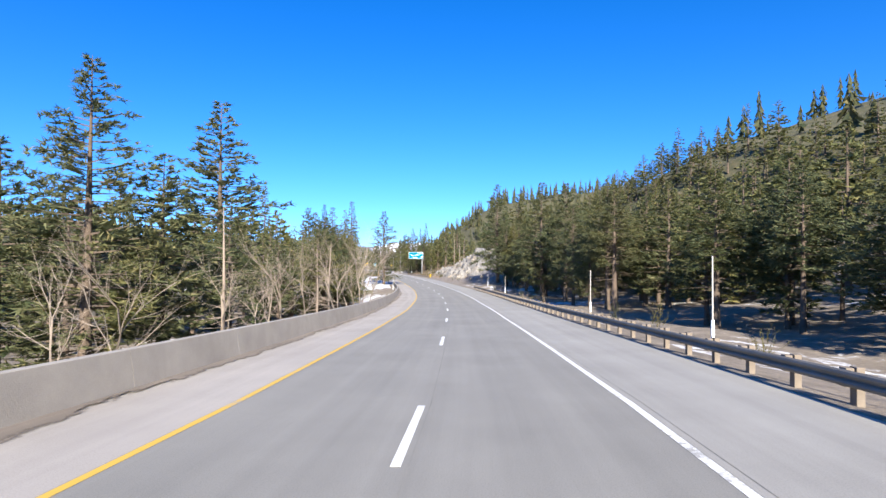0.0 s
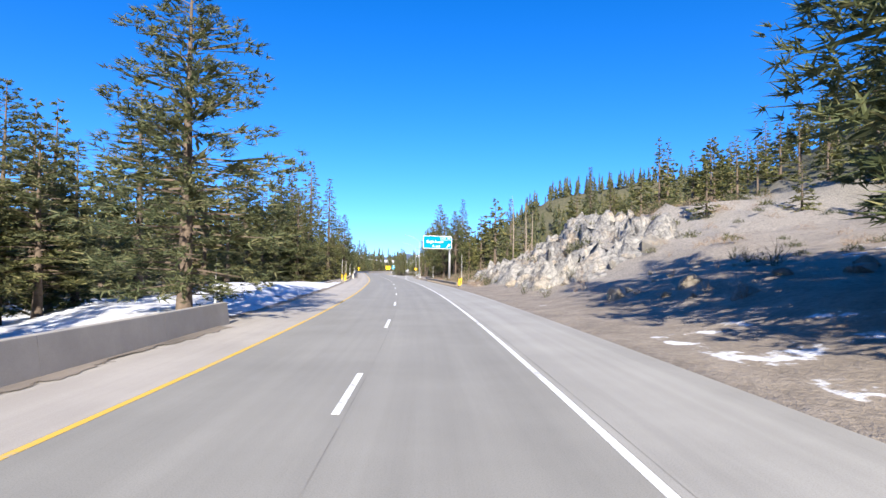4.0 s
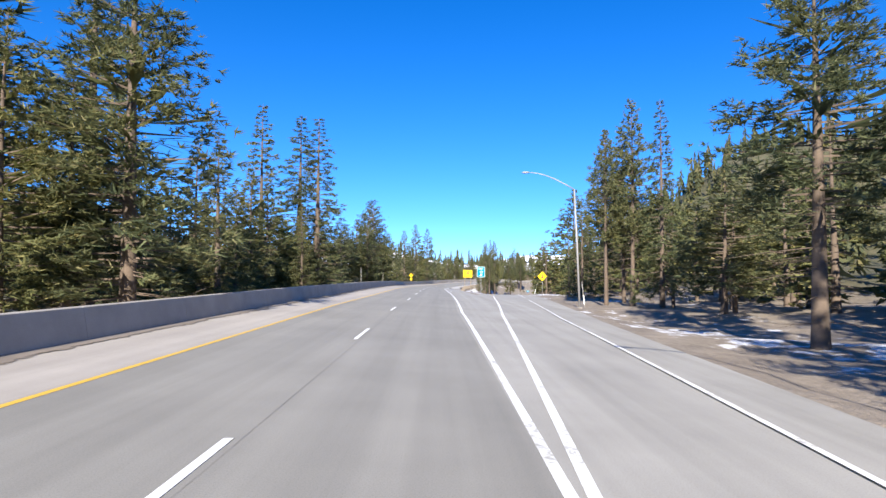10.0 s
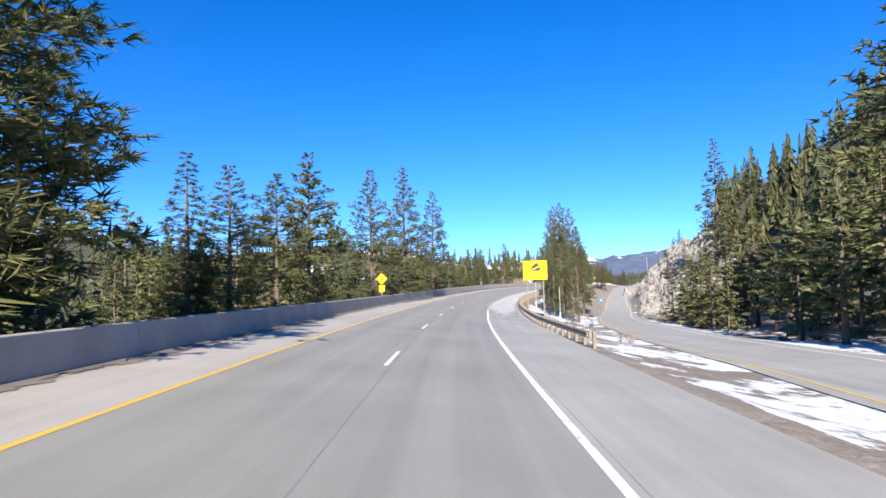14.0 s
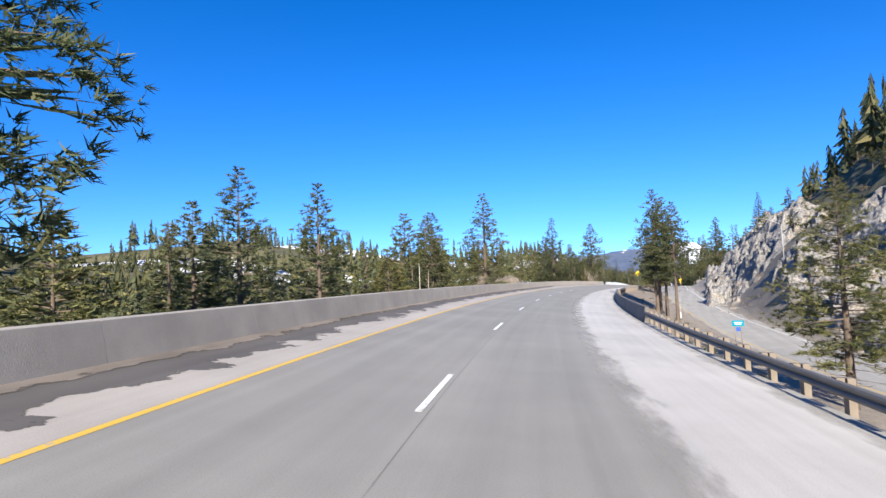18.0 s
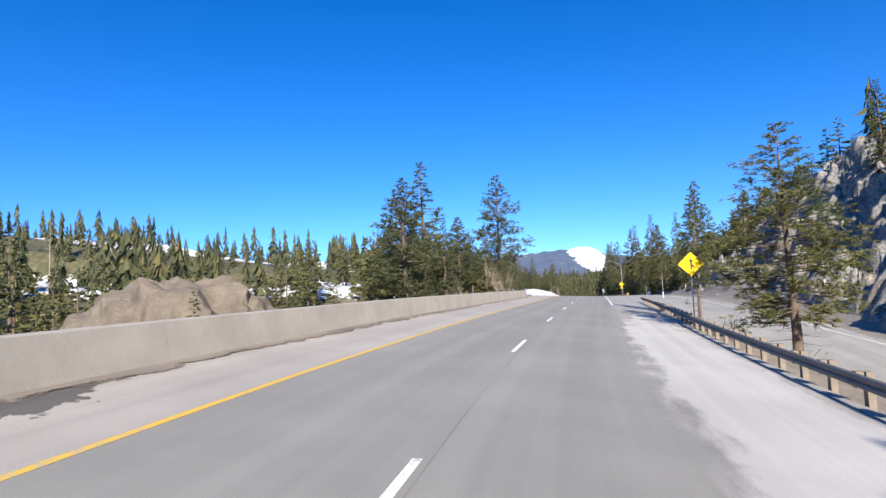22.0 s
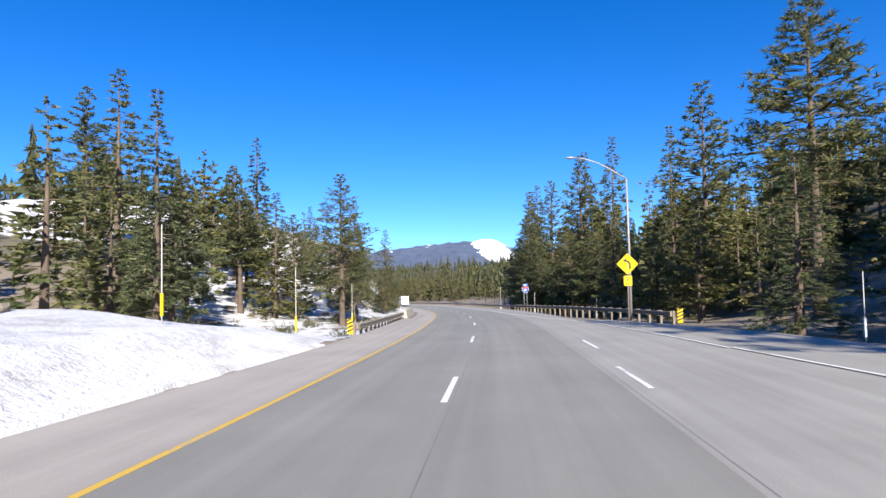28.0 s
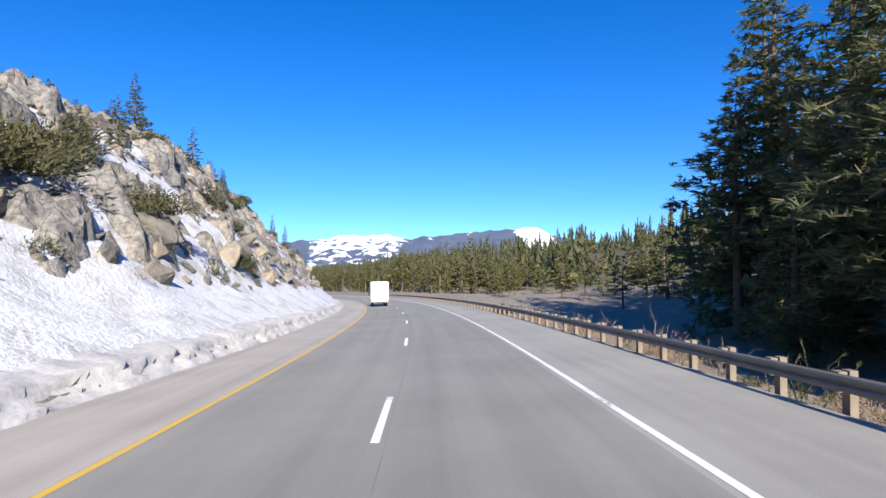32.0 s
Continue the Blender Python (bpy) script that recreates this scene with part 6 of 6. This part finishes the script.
BOULDERS = [boulder_mesh(40 + k) for k in range(14)]
SHARP = [boulder_mesh(40 + k, False) for k in range(14)]
rb = random.Random(21)
FIELDS = [(5.8, 7.4, 1, 11.5, 26, 170, .25, 1.1), (6.4, 8.3, 1, 9.5, 16, 40, .2, .8), (33.0, 36.8, -1, 12.8, 40, 700, .3, 1.3), (31.2, 33, -1, 17, 40, 50, .4, 1.4), (31.5, 32.1, -1, 16, 23, 16, .6, 1.8), (32.7, 33.3, -1, 14, 20, 26, .4, 1.3), (22.2, 25.4, 1, 23, 44, 170, .3, 1.2), (25.4, 27.2, 1, 19, 34, 150, .3, 1.2), (19, 22, 1, 31, 55, 160, .3, 1.3), (4.7, 5.6, 1, 11, 20, 20, .3, .9),
          (25.5, 29, -1, 20, 40, 20, .5, 1.4)]
stones = []
for u0, u1, side, d0, d1, n, s0, s1 in FIELDS:
    for _ in range(n):
        u, d = rb.uniform(u0, u1), side * rb.uniform(d0, d1)
        s = s0 + (s1 * 1.15 - s0) * rb.random() ** 2.6
        g = float(ground(u, d)[0])
        p = spot(u, d, 0)
        p.z = at(u, np.clip(d, -12, 12), 0)[0, 2] + g - s * .12
        stones.append((abs(d), Matrix.Translation(p) @ Euler((rb.uniform(-.5, .5), rb.uniform(-.5, .5), rb.uniform(0, 6.28))).to_matrix().to_4x4() @ Matrix.Diagonal((s * rb.uniform(.8, 1.5), s * rb.uniform(.7, 1.2), s * rb.uniform(.7, 1.4), 1)), rb.randrange(14)))
stones.sort(key=lambda q: q[0])
for _, m, k in stones[:290]:
    o = new("boulder", BOULDERS[k])
    o.matrix_world = m
    tagged(o, "angular grey and tan granite boulder on a rocky slope", "boulder", "boulders of the rock cuts")
V, F, base = [], [], 0
for _, m, k in stones[290:]:
    me = SHARP[k]
    V += [tuple(m @ v.co) for v in me.vertices]
    F += [tuple(base + i for i in p.vertices) for p in me.polygons]
    base += len(me.vertices)
tagged(new("rock_debris", mesh_of("rock_debris", V, F, M_ROCK)), "scattered granite boulders higher on the slopes", "rocks", "", "stuff")


def rock_face(u0, u1, side, d0, d1, cell, amp, label, seed, lift=0.3, swell=0.0):
    """A broken rock wall: blocks of two sizes, each with its own tilt, standing out of the slope."""
    rg = np.random.RandomState(seed)
    nu, nd = int((u1 - u0) * 27 / 0.36), int((d1 - d0) / 0.34)
    U, D = np.meshgrid(np.linspace(u0, u1, nu), np.linspace(d0, d1, nd), indexing="ij")
    U, D = U + rg.uniform(-.004, .004, U.shape), D + rg.uniform(-.09, .09, U.shape)
    u, d = U.ravel(), D.ravel()
    x = u * 27
    disp, near = np.zeros(len(u)), np.zeros(len(u))
    for size, high in ((cell * 2.2, amp), (cell, amp * .75), (cell / 2.4, amp * .4)):
        n = max(8, int((u1 - u0) * 27 * (d1 - d0) / size ** 2))
        cx, cd = rg.uniform(u0 * 27, u1 * 27, n), rg.uniform(d0, d1, n)
        k = np.concatenate([np.argmin((a[:, None] - cx) ** 2 + ((b[:, None] - cd) * 1.4) ** 2, axis=1) for a, b in zip(np.array_split(x, 40), np.array_split(d, 40))])
        tilt = rg.normal(0, .4, (n, 2))
        disp += np.clip(rg.uniform(-.5, .7, n)[k] * high + tilt[k, 0] * (x - cx[k]) + tilt[k, 1] * (d - cd[k]), -high, high)
        near += rg.uniform(-.5, .5, n)[k] * high * .5
    fade = np.clip(np.minimum(u - u0, u1 - u) * 27 / 5, 0, 1) * np.clip((d - d0) / 1.5, 0, 1) * np.clip((d1 - d) / 4, 0, 1)
    dd = side * (d + near * fade)
    p = at(u, dd, 0)
    p[:, 2] = at(u, np.clip(dd, -12, 12), 0)[:, 2] + ground(u, side * d) + fade * (lift + disp + swell * wave(x, d, 8, seed)) - 0.5 * (1 - fade)
    i, k = np.meshgrid(np.arange(nu - 1), np.arange(nd - 1), indexing="ij")
    a = (i * nd + k).ravel()
    f = np.stack([a, a + 1, a + nd + 1, a + nd] if side > 0 else [a, a + nd, a + nd + 1, a + 1], 1)
    tagged(new("rock_face", mesh_of("rock_face", p, f, M_CLIFF)), label, "rock", "", "structure")


rock_face(5.75, 7.55, 1, 11.0, 30, 1.6, 1.5, "steep cut of broken grey and tan granite", 71, .1, .6)
rock_face(19.2, 22.4, 1, 30.5, 58, 2.0, 1.8, "steep grey rock cut above the lower ramp", 73, .4, .8)
rock_face(22.6, 27.3, 1, 21.0, 46, 1.8, 1.7, "long jagged grey rock cut beside the ramp", 74, .4, .9)
rock_face(32.5, 37.2, -1, 13.6, 42, 1.5, 1.05, "pale broken granite showing through the snow", 75, -.45, 1.0)


def rock_outcrop(u, d, top, rx, ry, label, seed, mat=None):
    """A worn rounded knob of bedrock with cracks, half sunk in the ground."""
    bm = bmesh.new()
    bmesh.ops.create_icosphere(bm, subdivisions=5, radius=1)
    g = float(ground(u, d)[0])
    h = top - g
    for v in bm.verts:
        x, y, z = v.co
        f = 1 + .10 * float(wave(np.array(x * 2), np.array(y * 2 + z), .5, seed)) + .05 * float(wave(np.array(x * 3 + z), np.array(y * 3 - z * 2), .22, seed + 1))
        zz = max(z, -.4) ** 1 if z < 0 else z ** .7
        v.co = (x * rx * f, y * ry * f, zz * h * (f * .9 + .1))
    o = new("rock_outcrop", bm_mesh(bm, "rock_outcrop", mat or M_ROCK))
    p = spot(u, d, 0)
    p.z = at(u, -12, 0)[0, 2] + g - .3
    o.matrix_world = Matrix.Translation(p) @ Matrix.Rotation(radians(heading(u)), 4, 'Z')
    tagged(o, label, "rock")


rock_outcrop(23.3, -30.5, 2.9, 10.0, 6.5, "low rounded knob of tan bedrock among pines", 3, M_BEDROCK)
rock_outcrop(31.72, -21.5, 6.6, 2.6, 2.4, "rounded dark granite outcrop in the snow", 5)
rock_outcrop(31.55, -15.5, 3.0, 1.6, 1.6, "rounded grey granite outcrop above the barrier", 7)


def bush_mesh(seed, h, n, leafy, mat=None):
    rg = np.random.RandomState(seed)
    V, F = [], []
    for _ in range(n):
        a, t = rg.uniform(0, 6.28), abs(rg.normal(0, .55 if mat is None else .2))
        p = np.array([rg.normal(0, .12), rg.normal(0, .12), -.1])
        d = np.array([math.cos(a) * math.sin(t), math.sin(a) * math.sin(t), math.cos(t)])
        L = h * rg.uniform(.5, 1.1) / 4
        w = .009 * h
        for k in range(4):
            q = p + d * L
            sd = np.cross(d, rg.normal(0, 1, 3))
            sd = sd / np.linalg.norm(sd) * w
            i = len(V)
            V += [p + sd, p - sd, q - sd * .6, q + sd * .6]
            F.append((i, i + 1, i + 2, i + 3))
            if k > 0:
                for _ in range(5 if leafy else (2 if mat is None else 6)):
                    e = d + rg.normal(0, .6, 3)
                    e = e / np.linalg.norm(e) * L * (0.35 if leafy else rg.uniform(.5, 1.0))
                    o = p + (q - p) * rg.uniform(.2, 1)
                    s2 = sd * (2.2 if leafy else .5)
                    i = len(V)
                    V += [o + s2, o - s2, o + e]
                    F.append((i, i + 1, i + 2))
            d = d + rg.normal(0, .25 if mat is None else .13, 3)
            d /= np.linalg.norm(d)
            p, w = q, w * .72
    return mesh_of("bush", V, F, mat or (M_BUSH if leafy else M_TWIG))


BUSH = [bush_mesh(60 + k, 1.5, 20, k % 2 == 0) for k in range(6)]


def bare_tree_meshes(seed, h):
    """A leafless deciduous tree: a leaning trunk that forks again and again into finer limbs."""
    rg = np.random.RandomState(seed)
    made = {0: ([], []), 1: ([], [])}

    def limb(p, d, length, r, level):
        V, F = made[0 if level == 0 else 1]
        steps = 4 if level < 2 else 3
        for k in range(steps):
            q = p + d * length / steps
            r1 = r * (0.86 if level < 3 else 0.7)
            a = np.cross(d, rg.normal(0, 1, 3))
            a /= np.linalg.norm(a)
            b = np.cross(d, a)
            i = len(V)
            for c, rr in ((p, r), (q, r1)):
                for t in (0, 2.094, 4.189):
                    V.append(c + (a * math.cos(t) + b * math.sin(t)) * rr)
            F.extend([(i, i + 1, i + 4, i + 3), (i + 1, i + 2, i + 5, i + 4), (i + 2, i, i + 3, i + 5)])
            if level < 4 and (k > 0 or level > 0):
                for _ in range(2 if level < 2 else 1):
                    e = d + rg.normal(0, 0.55, 3) + [0, 0, 0.12]
                    limb(q, e / np.linalg.norm(e), length * rg.uniform(0.45, 0.66), r1 * 0.55, level + 1 if level < 3 or rg.uniform() < .5 else 4)
            p, r = q, r1
            d = d + rg.normal(0, 0.11, 3) + [0, 0, 0.05]
            d /= np.linalg.norm(d)
    lean = np.array([rg.normal(0, .12), rg.normal(0, .12), 1.0])
    limb(np.array([0, 0, -.3]), lean / np.linalg.norm(lean), h * 0.62, h * 0.0085, 0)
    return [mesh_of(n, *made[k], M_PALETWIG) for k, n in ((0, "trunk"), (1, "crown"))]


TREELET = [bare_tree_meshes(80 + k, 6.0) for k in range(4)]
BUSHES = [(5.35, -11.5, .8, 1), (32.75, 8.4, 1.5, 1), (33.15, 9.0, 1.2, 3), (32.45, 8.3, 1.1, 0), (32.2, 8.5, .8, 2), (33.8, 10, 1.4, 5), (24.9, 12.2, .8, 0), (23.4, 9.0, .8, 2), (23.6, 9.6, .9, 4), (22.9, 8.6, .7, 0)]
for u, d, s, k in BUSHES:
    o = new("bush", BUSH[k])
    o.matrix_world = frame_at(u, d) @ Matrix.Scale(s, 4)
    tagged(o, "dry leafless bush of pale twigs" if k % 2 else "low grey green sage bush", "bush", "roadside bushes")
BF = [(7.0, 9.0, 1, 11, 24, 60), (4.4, 6, 1, 10, 22, 22), (24.6, 26, -1, 11, 26, 14), (26.4, 28.8, -1, 19, 26, 12), (31.2, 36, -1, 14, 36, 70), (20, 26, 1, 26, 50, 60), (15, 18.5, 1, 9, 16, 16), (-1, 4.2, -1, 10.5, 15, 26), (-1, 4.2, 1, 8.5, 12, 22), (30, 34, 1, 8.6, 13, 22), (12.3, 15, 1, 21, 28, 20)]
for u0, u1, side, d0, d1, n in BF:
    for _ in range(n):
        u, d = rb.uniform(u0, u1), side * rb.uniform(d0, d1)
        rc, rz, rw = ramp(u)
        if d > 0 and 9 < u < 29.6 and abs(d - rc) < rw + 1:
            continue
        k = rb.randrange(6)
        o = new("bush", BUSH[k])
        o.matrix_world = frame_at(u, d) @ Matrix.Rotation(rb.uniform(0, 6.28), 4, 'Z') @ Matrix.Scale(rb.uniform(.5, 1.3), 4)
        tagged(o, "dry leafless bush of pale twigs" if k % 2 else "low grey green sage bush", "bush", "roadside bushes")


def shrub_mesh(seed, n, mat, upright):
    """A spreading shrub about two metres across: many small leaf sprays over a low uneven dome."""
    rg = np.random.RandomState(seed)
    a, t = rg.uniform(0, 6.28, n), np.arccos(rg.uniform(0.0, 1, n))
    lobes = 0.8 + 0.22 * np.sin(a * 3 + seed) + 0.15 * np.sin(a * 5 + t * 4 + seed * 2)
    r = lobes * rg.uniform(.55, 1.02, n)
    c = np.stack([r * np.sin(t) * np.cos(a), r * np.sin(t) * np.sin(a), r * np.cos(t) * .72], 1)
    dv = c * .8 + rg.normal(0, .5, (n, 3)) + [0, 0, upright]
    dv *= (rg.uniform(.07, .17, n) / np.linalg.norm(dv, axis=1))[:, None]
    sd = np.cross(dv, rg.normal(0, 1, (n, 3)))
    sd *= ((.019 if mat is M_BUSH else .006) / np.linalg.norm(sd, axis=1))[:, None]
    V = np.stack([c + sd, c - sd, c + dv], 1).reshape(-1, 3)
    return mesh_of("bush", V, np.arange(len(V)).reshape(-1, 3), mat)


SHRUB = [shrub_mesh(400 + k, 2400, M_BUSH, .3) for k in range(3)]
DRY = [shrub_mesh(420 + k, 2000, M_TWIG, .6) for k in range(3)]
# station, offset, size of the shrubs that stand out on the snowy slope and behind the rail
SHRUBS = [(31.75, -19, 2.4, 0), (31.6, -16.5, 1.8, 1), (32.0, -22, 2.2, 2), (31.9, -14, 1.5, 0), (32.15, -12.5, 1.3, 1), (31.7, -11.8, 1.5, 4), (31.5, -12, 1.3, 0), (32.9, -19, 2.4, 1), (33.1, -21, 2.6, 2), (33.2, -16, 1.8, 0), (33.0, -25, 2.0, 4),
          (32.4, -28, 2.0, 0), (31.6, -26, 2.2, 4), (31.4, -22, 2.0, 1), (33.6, -14, 1.4, 2), (34.0, -18, 1.6, 1), (34.6, -22, 1.8, 0), (35.2, -20, 1.6, 2), (34.2, -27, 1.8, 1), (35.6, -25, 1.7, 0), (33.4, -31, 2.0, 2),
          (32.75, 8.6, 1.3, 4), (33.2, 9.2, 1.2, 5), (33.6, 9.6, 1.1, 3), (32.4, 8.8, .9, 4), (34.2, 10.5, 1.3, 0), (25.2, -13, 1.2, 4)]
for u, d, s, k in SHRUBS:
    o = new("bush", (SHRUB + DRY)[k])
    o.matrix_world = frame_at(u, d) @ Matrix.Rotation(u * 31, 4, 'Z') @ Matrix.Diagonal((s * 1.5, s * 1.5, s * 1.25, 1))
    tagged(o, "spreading olive green shrub on a slope" if k < 3 else "dense dry brown shrub of fine twigs", "bush", "roadside bushes")


def brush_cover(fields):
    """Dry brush that covers slopes, joined."""
    V, F, M, base = [], [], [], 0
    for u0, u1, side, d0, d1, n, dry, s0, s1 in fields:
        for _ in range(n):
            u, d = rb.uniform(u0, u1), side * rb.uniform(d0, d1)
            rc, rz, rw = ramp(u)
            if d > 0 and 8.5 < u < 29.8 and abs(d - rc) < rw + 1.2:
                continue
            k = rb.random() < dry
            me = (DRY if k else SHRUB)[rb.randrange(3)]
            co = np.zeros(len(me.vertices) * 3)
            me.vertices.foreach_get("co", co)
            co = co.reshape(-1, 3, 3)
            co = (co.mean(axis=1, keepdims=True) + (co - co.mean(axis=1, keepdims=True)) * 1.7)[::rb.choice((11, 13))].reshape(-1, 3) * rb.uniform(s0, s1)
            a = rb.uniform(0, 6.28)
            p = at(u, d, 0)[0]
            p[2] = at(u, np.clip(d, -12, 12), 0)[0, 2] + float(ground(u, d)[0]) - .05
            V.append(np.stack([co[:, 0] * math.cos(a) - co[:, 1] * math.sin(a), co[:, 0] * math.sin(a) + co[:, 1] * math.cos(a), co[:, 2]], 1) + p)
            M += [1 if k else 0] * (len(co) // 3)
    V = np.concatenate(V)
    me = mesh_of("brush", V, np.arange(len(V)).reshape(-1, 3), M_BUSH)
    me.materials.append(M_TWIG)
    me.polygons.foreach_set("material_index", np.array(M, dtype=np.int32))
    tagged(new("brush", me), "low brown and olive brush covering the slopes", "brush", "", "stuff")


brush_cover([(6.6, 8.9, 1, 9, 17, 360, .65, .7, 1.5), (6.2, 9.6, 1, 15, 46, 520, .6, .9, 1.9), (-1, 3, -1, 9.8, 17, 120, .8, .6, 1.4), (4.4, 6.2, 1, 20, 40, 60, .5, .6, 1.3), (32.4, 36.6, -1, 13, 42, 420, .6, .4, 1.2), (31, 33, -1, 22, 44, 40, .4, .6, 1.4),
             (22.5, 27.5, 1, 30, 60, 220, .5, .7, 1.6), (18.5, 23, 1, 33, 75, 260, .4, .8, 1.8), (18, 22.5, 1, 8.5, 30, 80, .6, .5, 1.0), (24, 26, -1, 10.5, 20, 50, .5, .4, .9), (29.0, 30.3, -1, 10.5, 24, 60, .4, .5, 1.1), (29.5, 34, 1, 9, 16, 60, .6, .5, 1.0)])
for u, d, h in ((1.0, -13, 7), (0.8, -15, 8), (1.4, -14, 8), (2.05, -13, 9), (0.55, -12.5, 6), (1.6, -15, 10), (2.3, -12, 7), (1.75, -11.2, 9), (1.55, -12.5, 8), (2.9, -12.5, 11), (2.65, -13, 12), (2.75, -14.5, 13), (2.5, -13.6, 11), (2.82, -13.4, 12), (1.2, -13, 6), (24.75, -12.5, 5), (24.9, -13, 5.5), (25.0, -13.5, 5), (25.1, -12.6, 4), (24.95, -12.2, 5), (24.15, -13, 4), (29.9, -11.6, 6), (13.6, -16, 6)):
    o = empty("bare_tree", frame_at(u, d) @ Matrix.Rotation(u * 7, 4, 'Z') @ Matrix.Scale(h / 6.0, 4), "leafless pale deciduous tree with thin forking limbs", "tree", "bare trees")
    for n, me in zip(("trunk", "crown"), TREELET[int(u * 10) % 4]):
        part(n, me, o)


STUB = rod_mesh("branch_stub", M_PALEBARK, [(0, 0, 0), (0, 0, 1)], .03, .008, 5)


def snag(u, d, hgt):
    m = frame_at(u, d)
    s = empty("dead_tree", m, "bare standing dead conifer trunk with broken stubs", "tree", "dead trees")
    rg = random.Random(int(u * 100))
    part("trunk", rod_mesh("trunk", M_PALEBARK, [(0, 0, -.5), (rg.uniform(-.1, .1), 0, hgt * .5), (rg.uniform(-.2, .2), .1, hgt)], .15, .02, 7), s)
    for _ in range(34):
        z = rg.uniform(.2, .97) * hgt
        L = rg.uniform(.4, 1.9) * (1.15 - z / hgt)
        part("branch_stub", STUB, s, "", Matrix.Translation((0, 0, z)) @ Euler((0, radians(rg.uniform(75, 110)), rg.uniform(0, 6.28))).to_matrix().to_4x4() @ Matrix.Scale(L, 4))


for u, d, h in ((8.06, 23.5, 14), (8.0, 27, 10), (7.5, 22, 11), (9.6, 30, 12), (2.2, -16, 9), (1.1, -14, 9), (1.9, -13, 8), (3.2, -19, 12), (24.0, -66, 17), (20.6, -18, 8), (18.0, -30, 12)):
    snag(u, d, h)
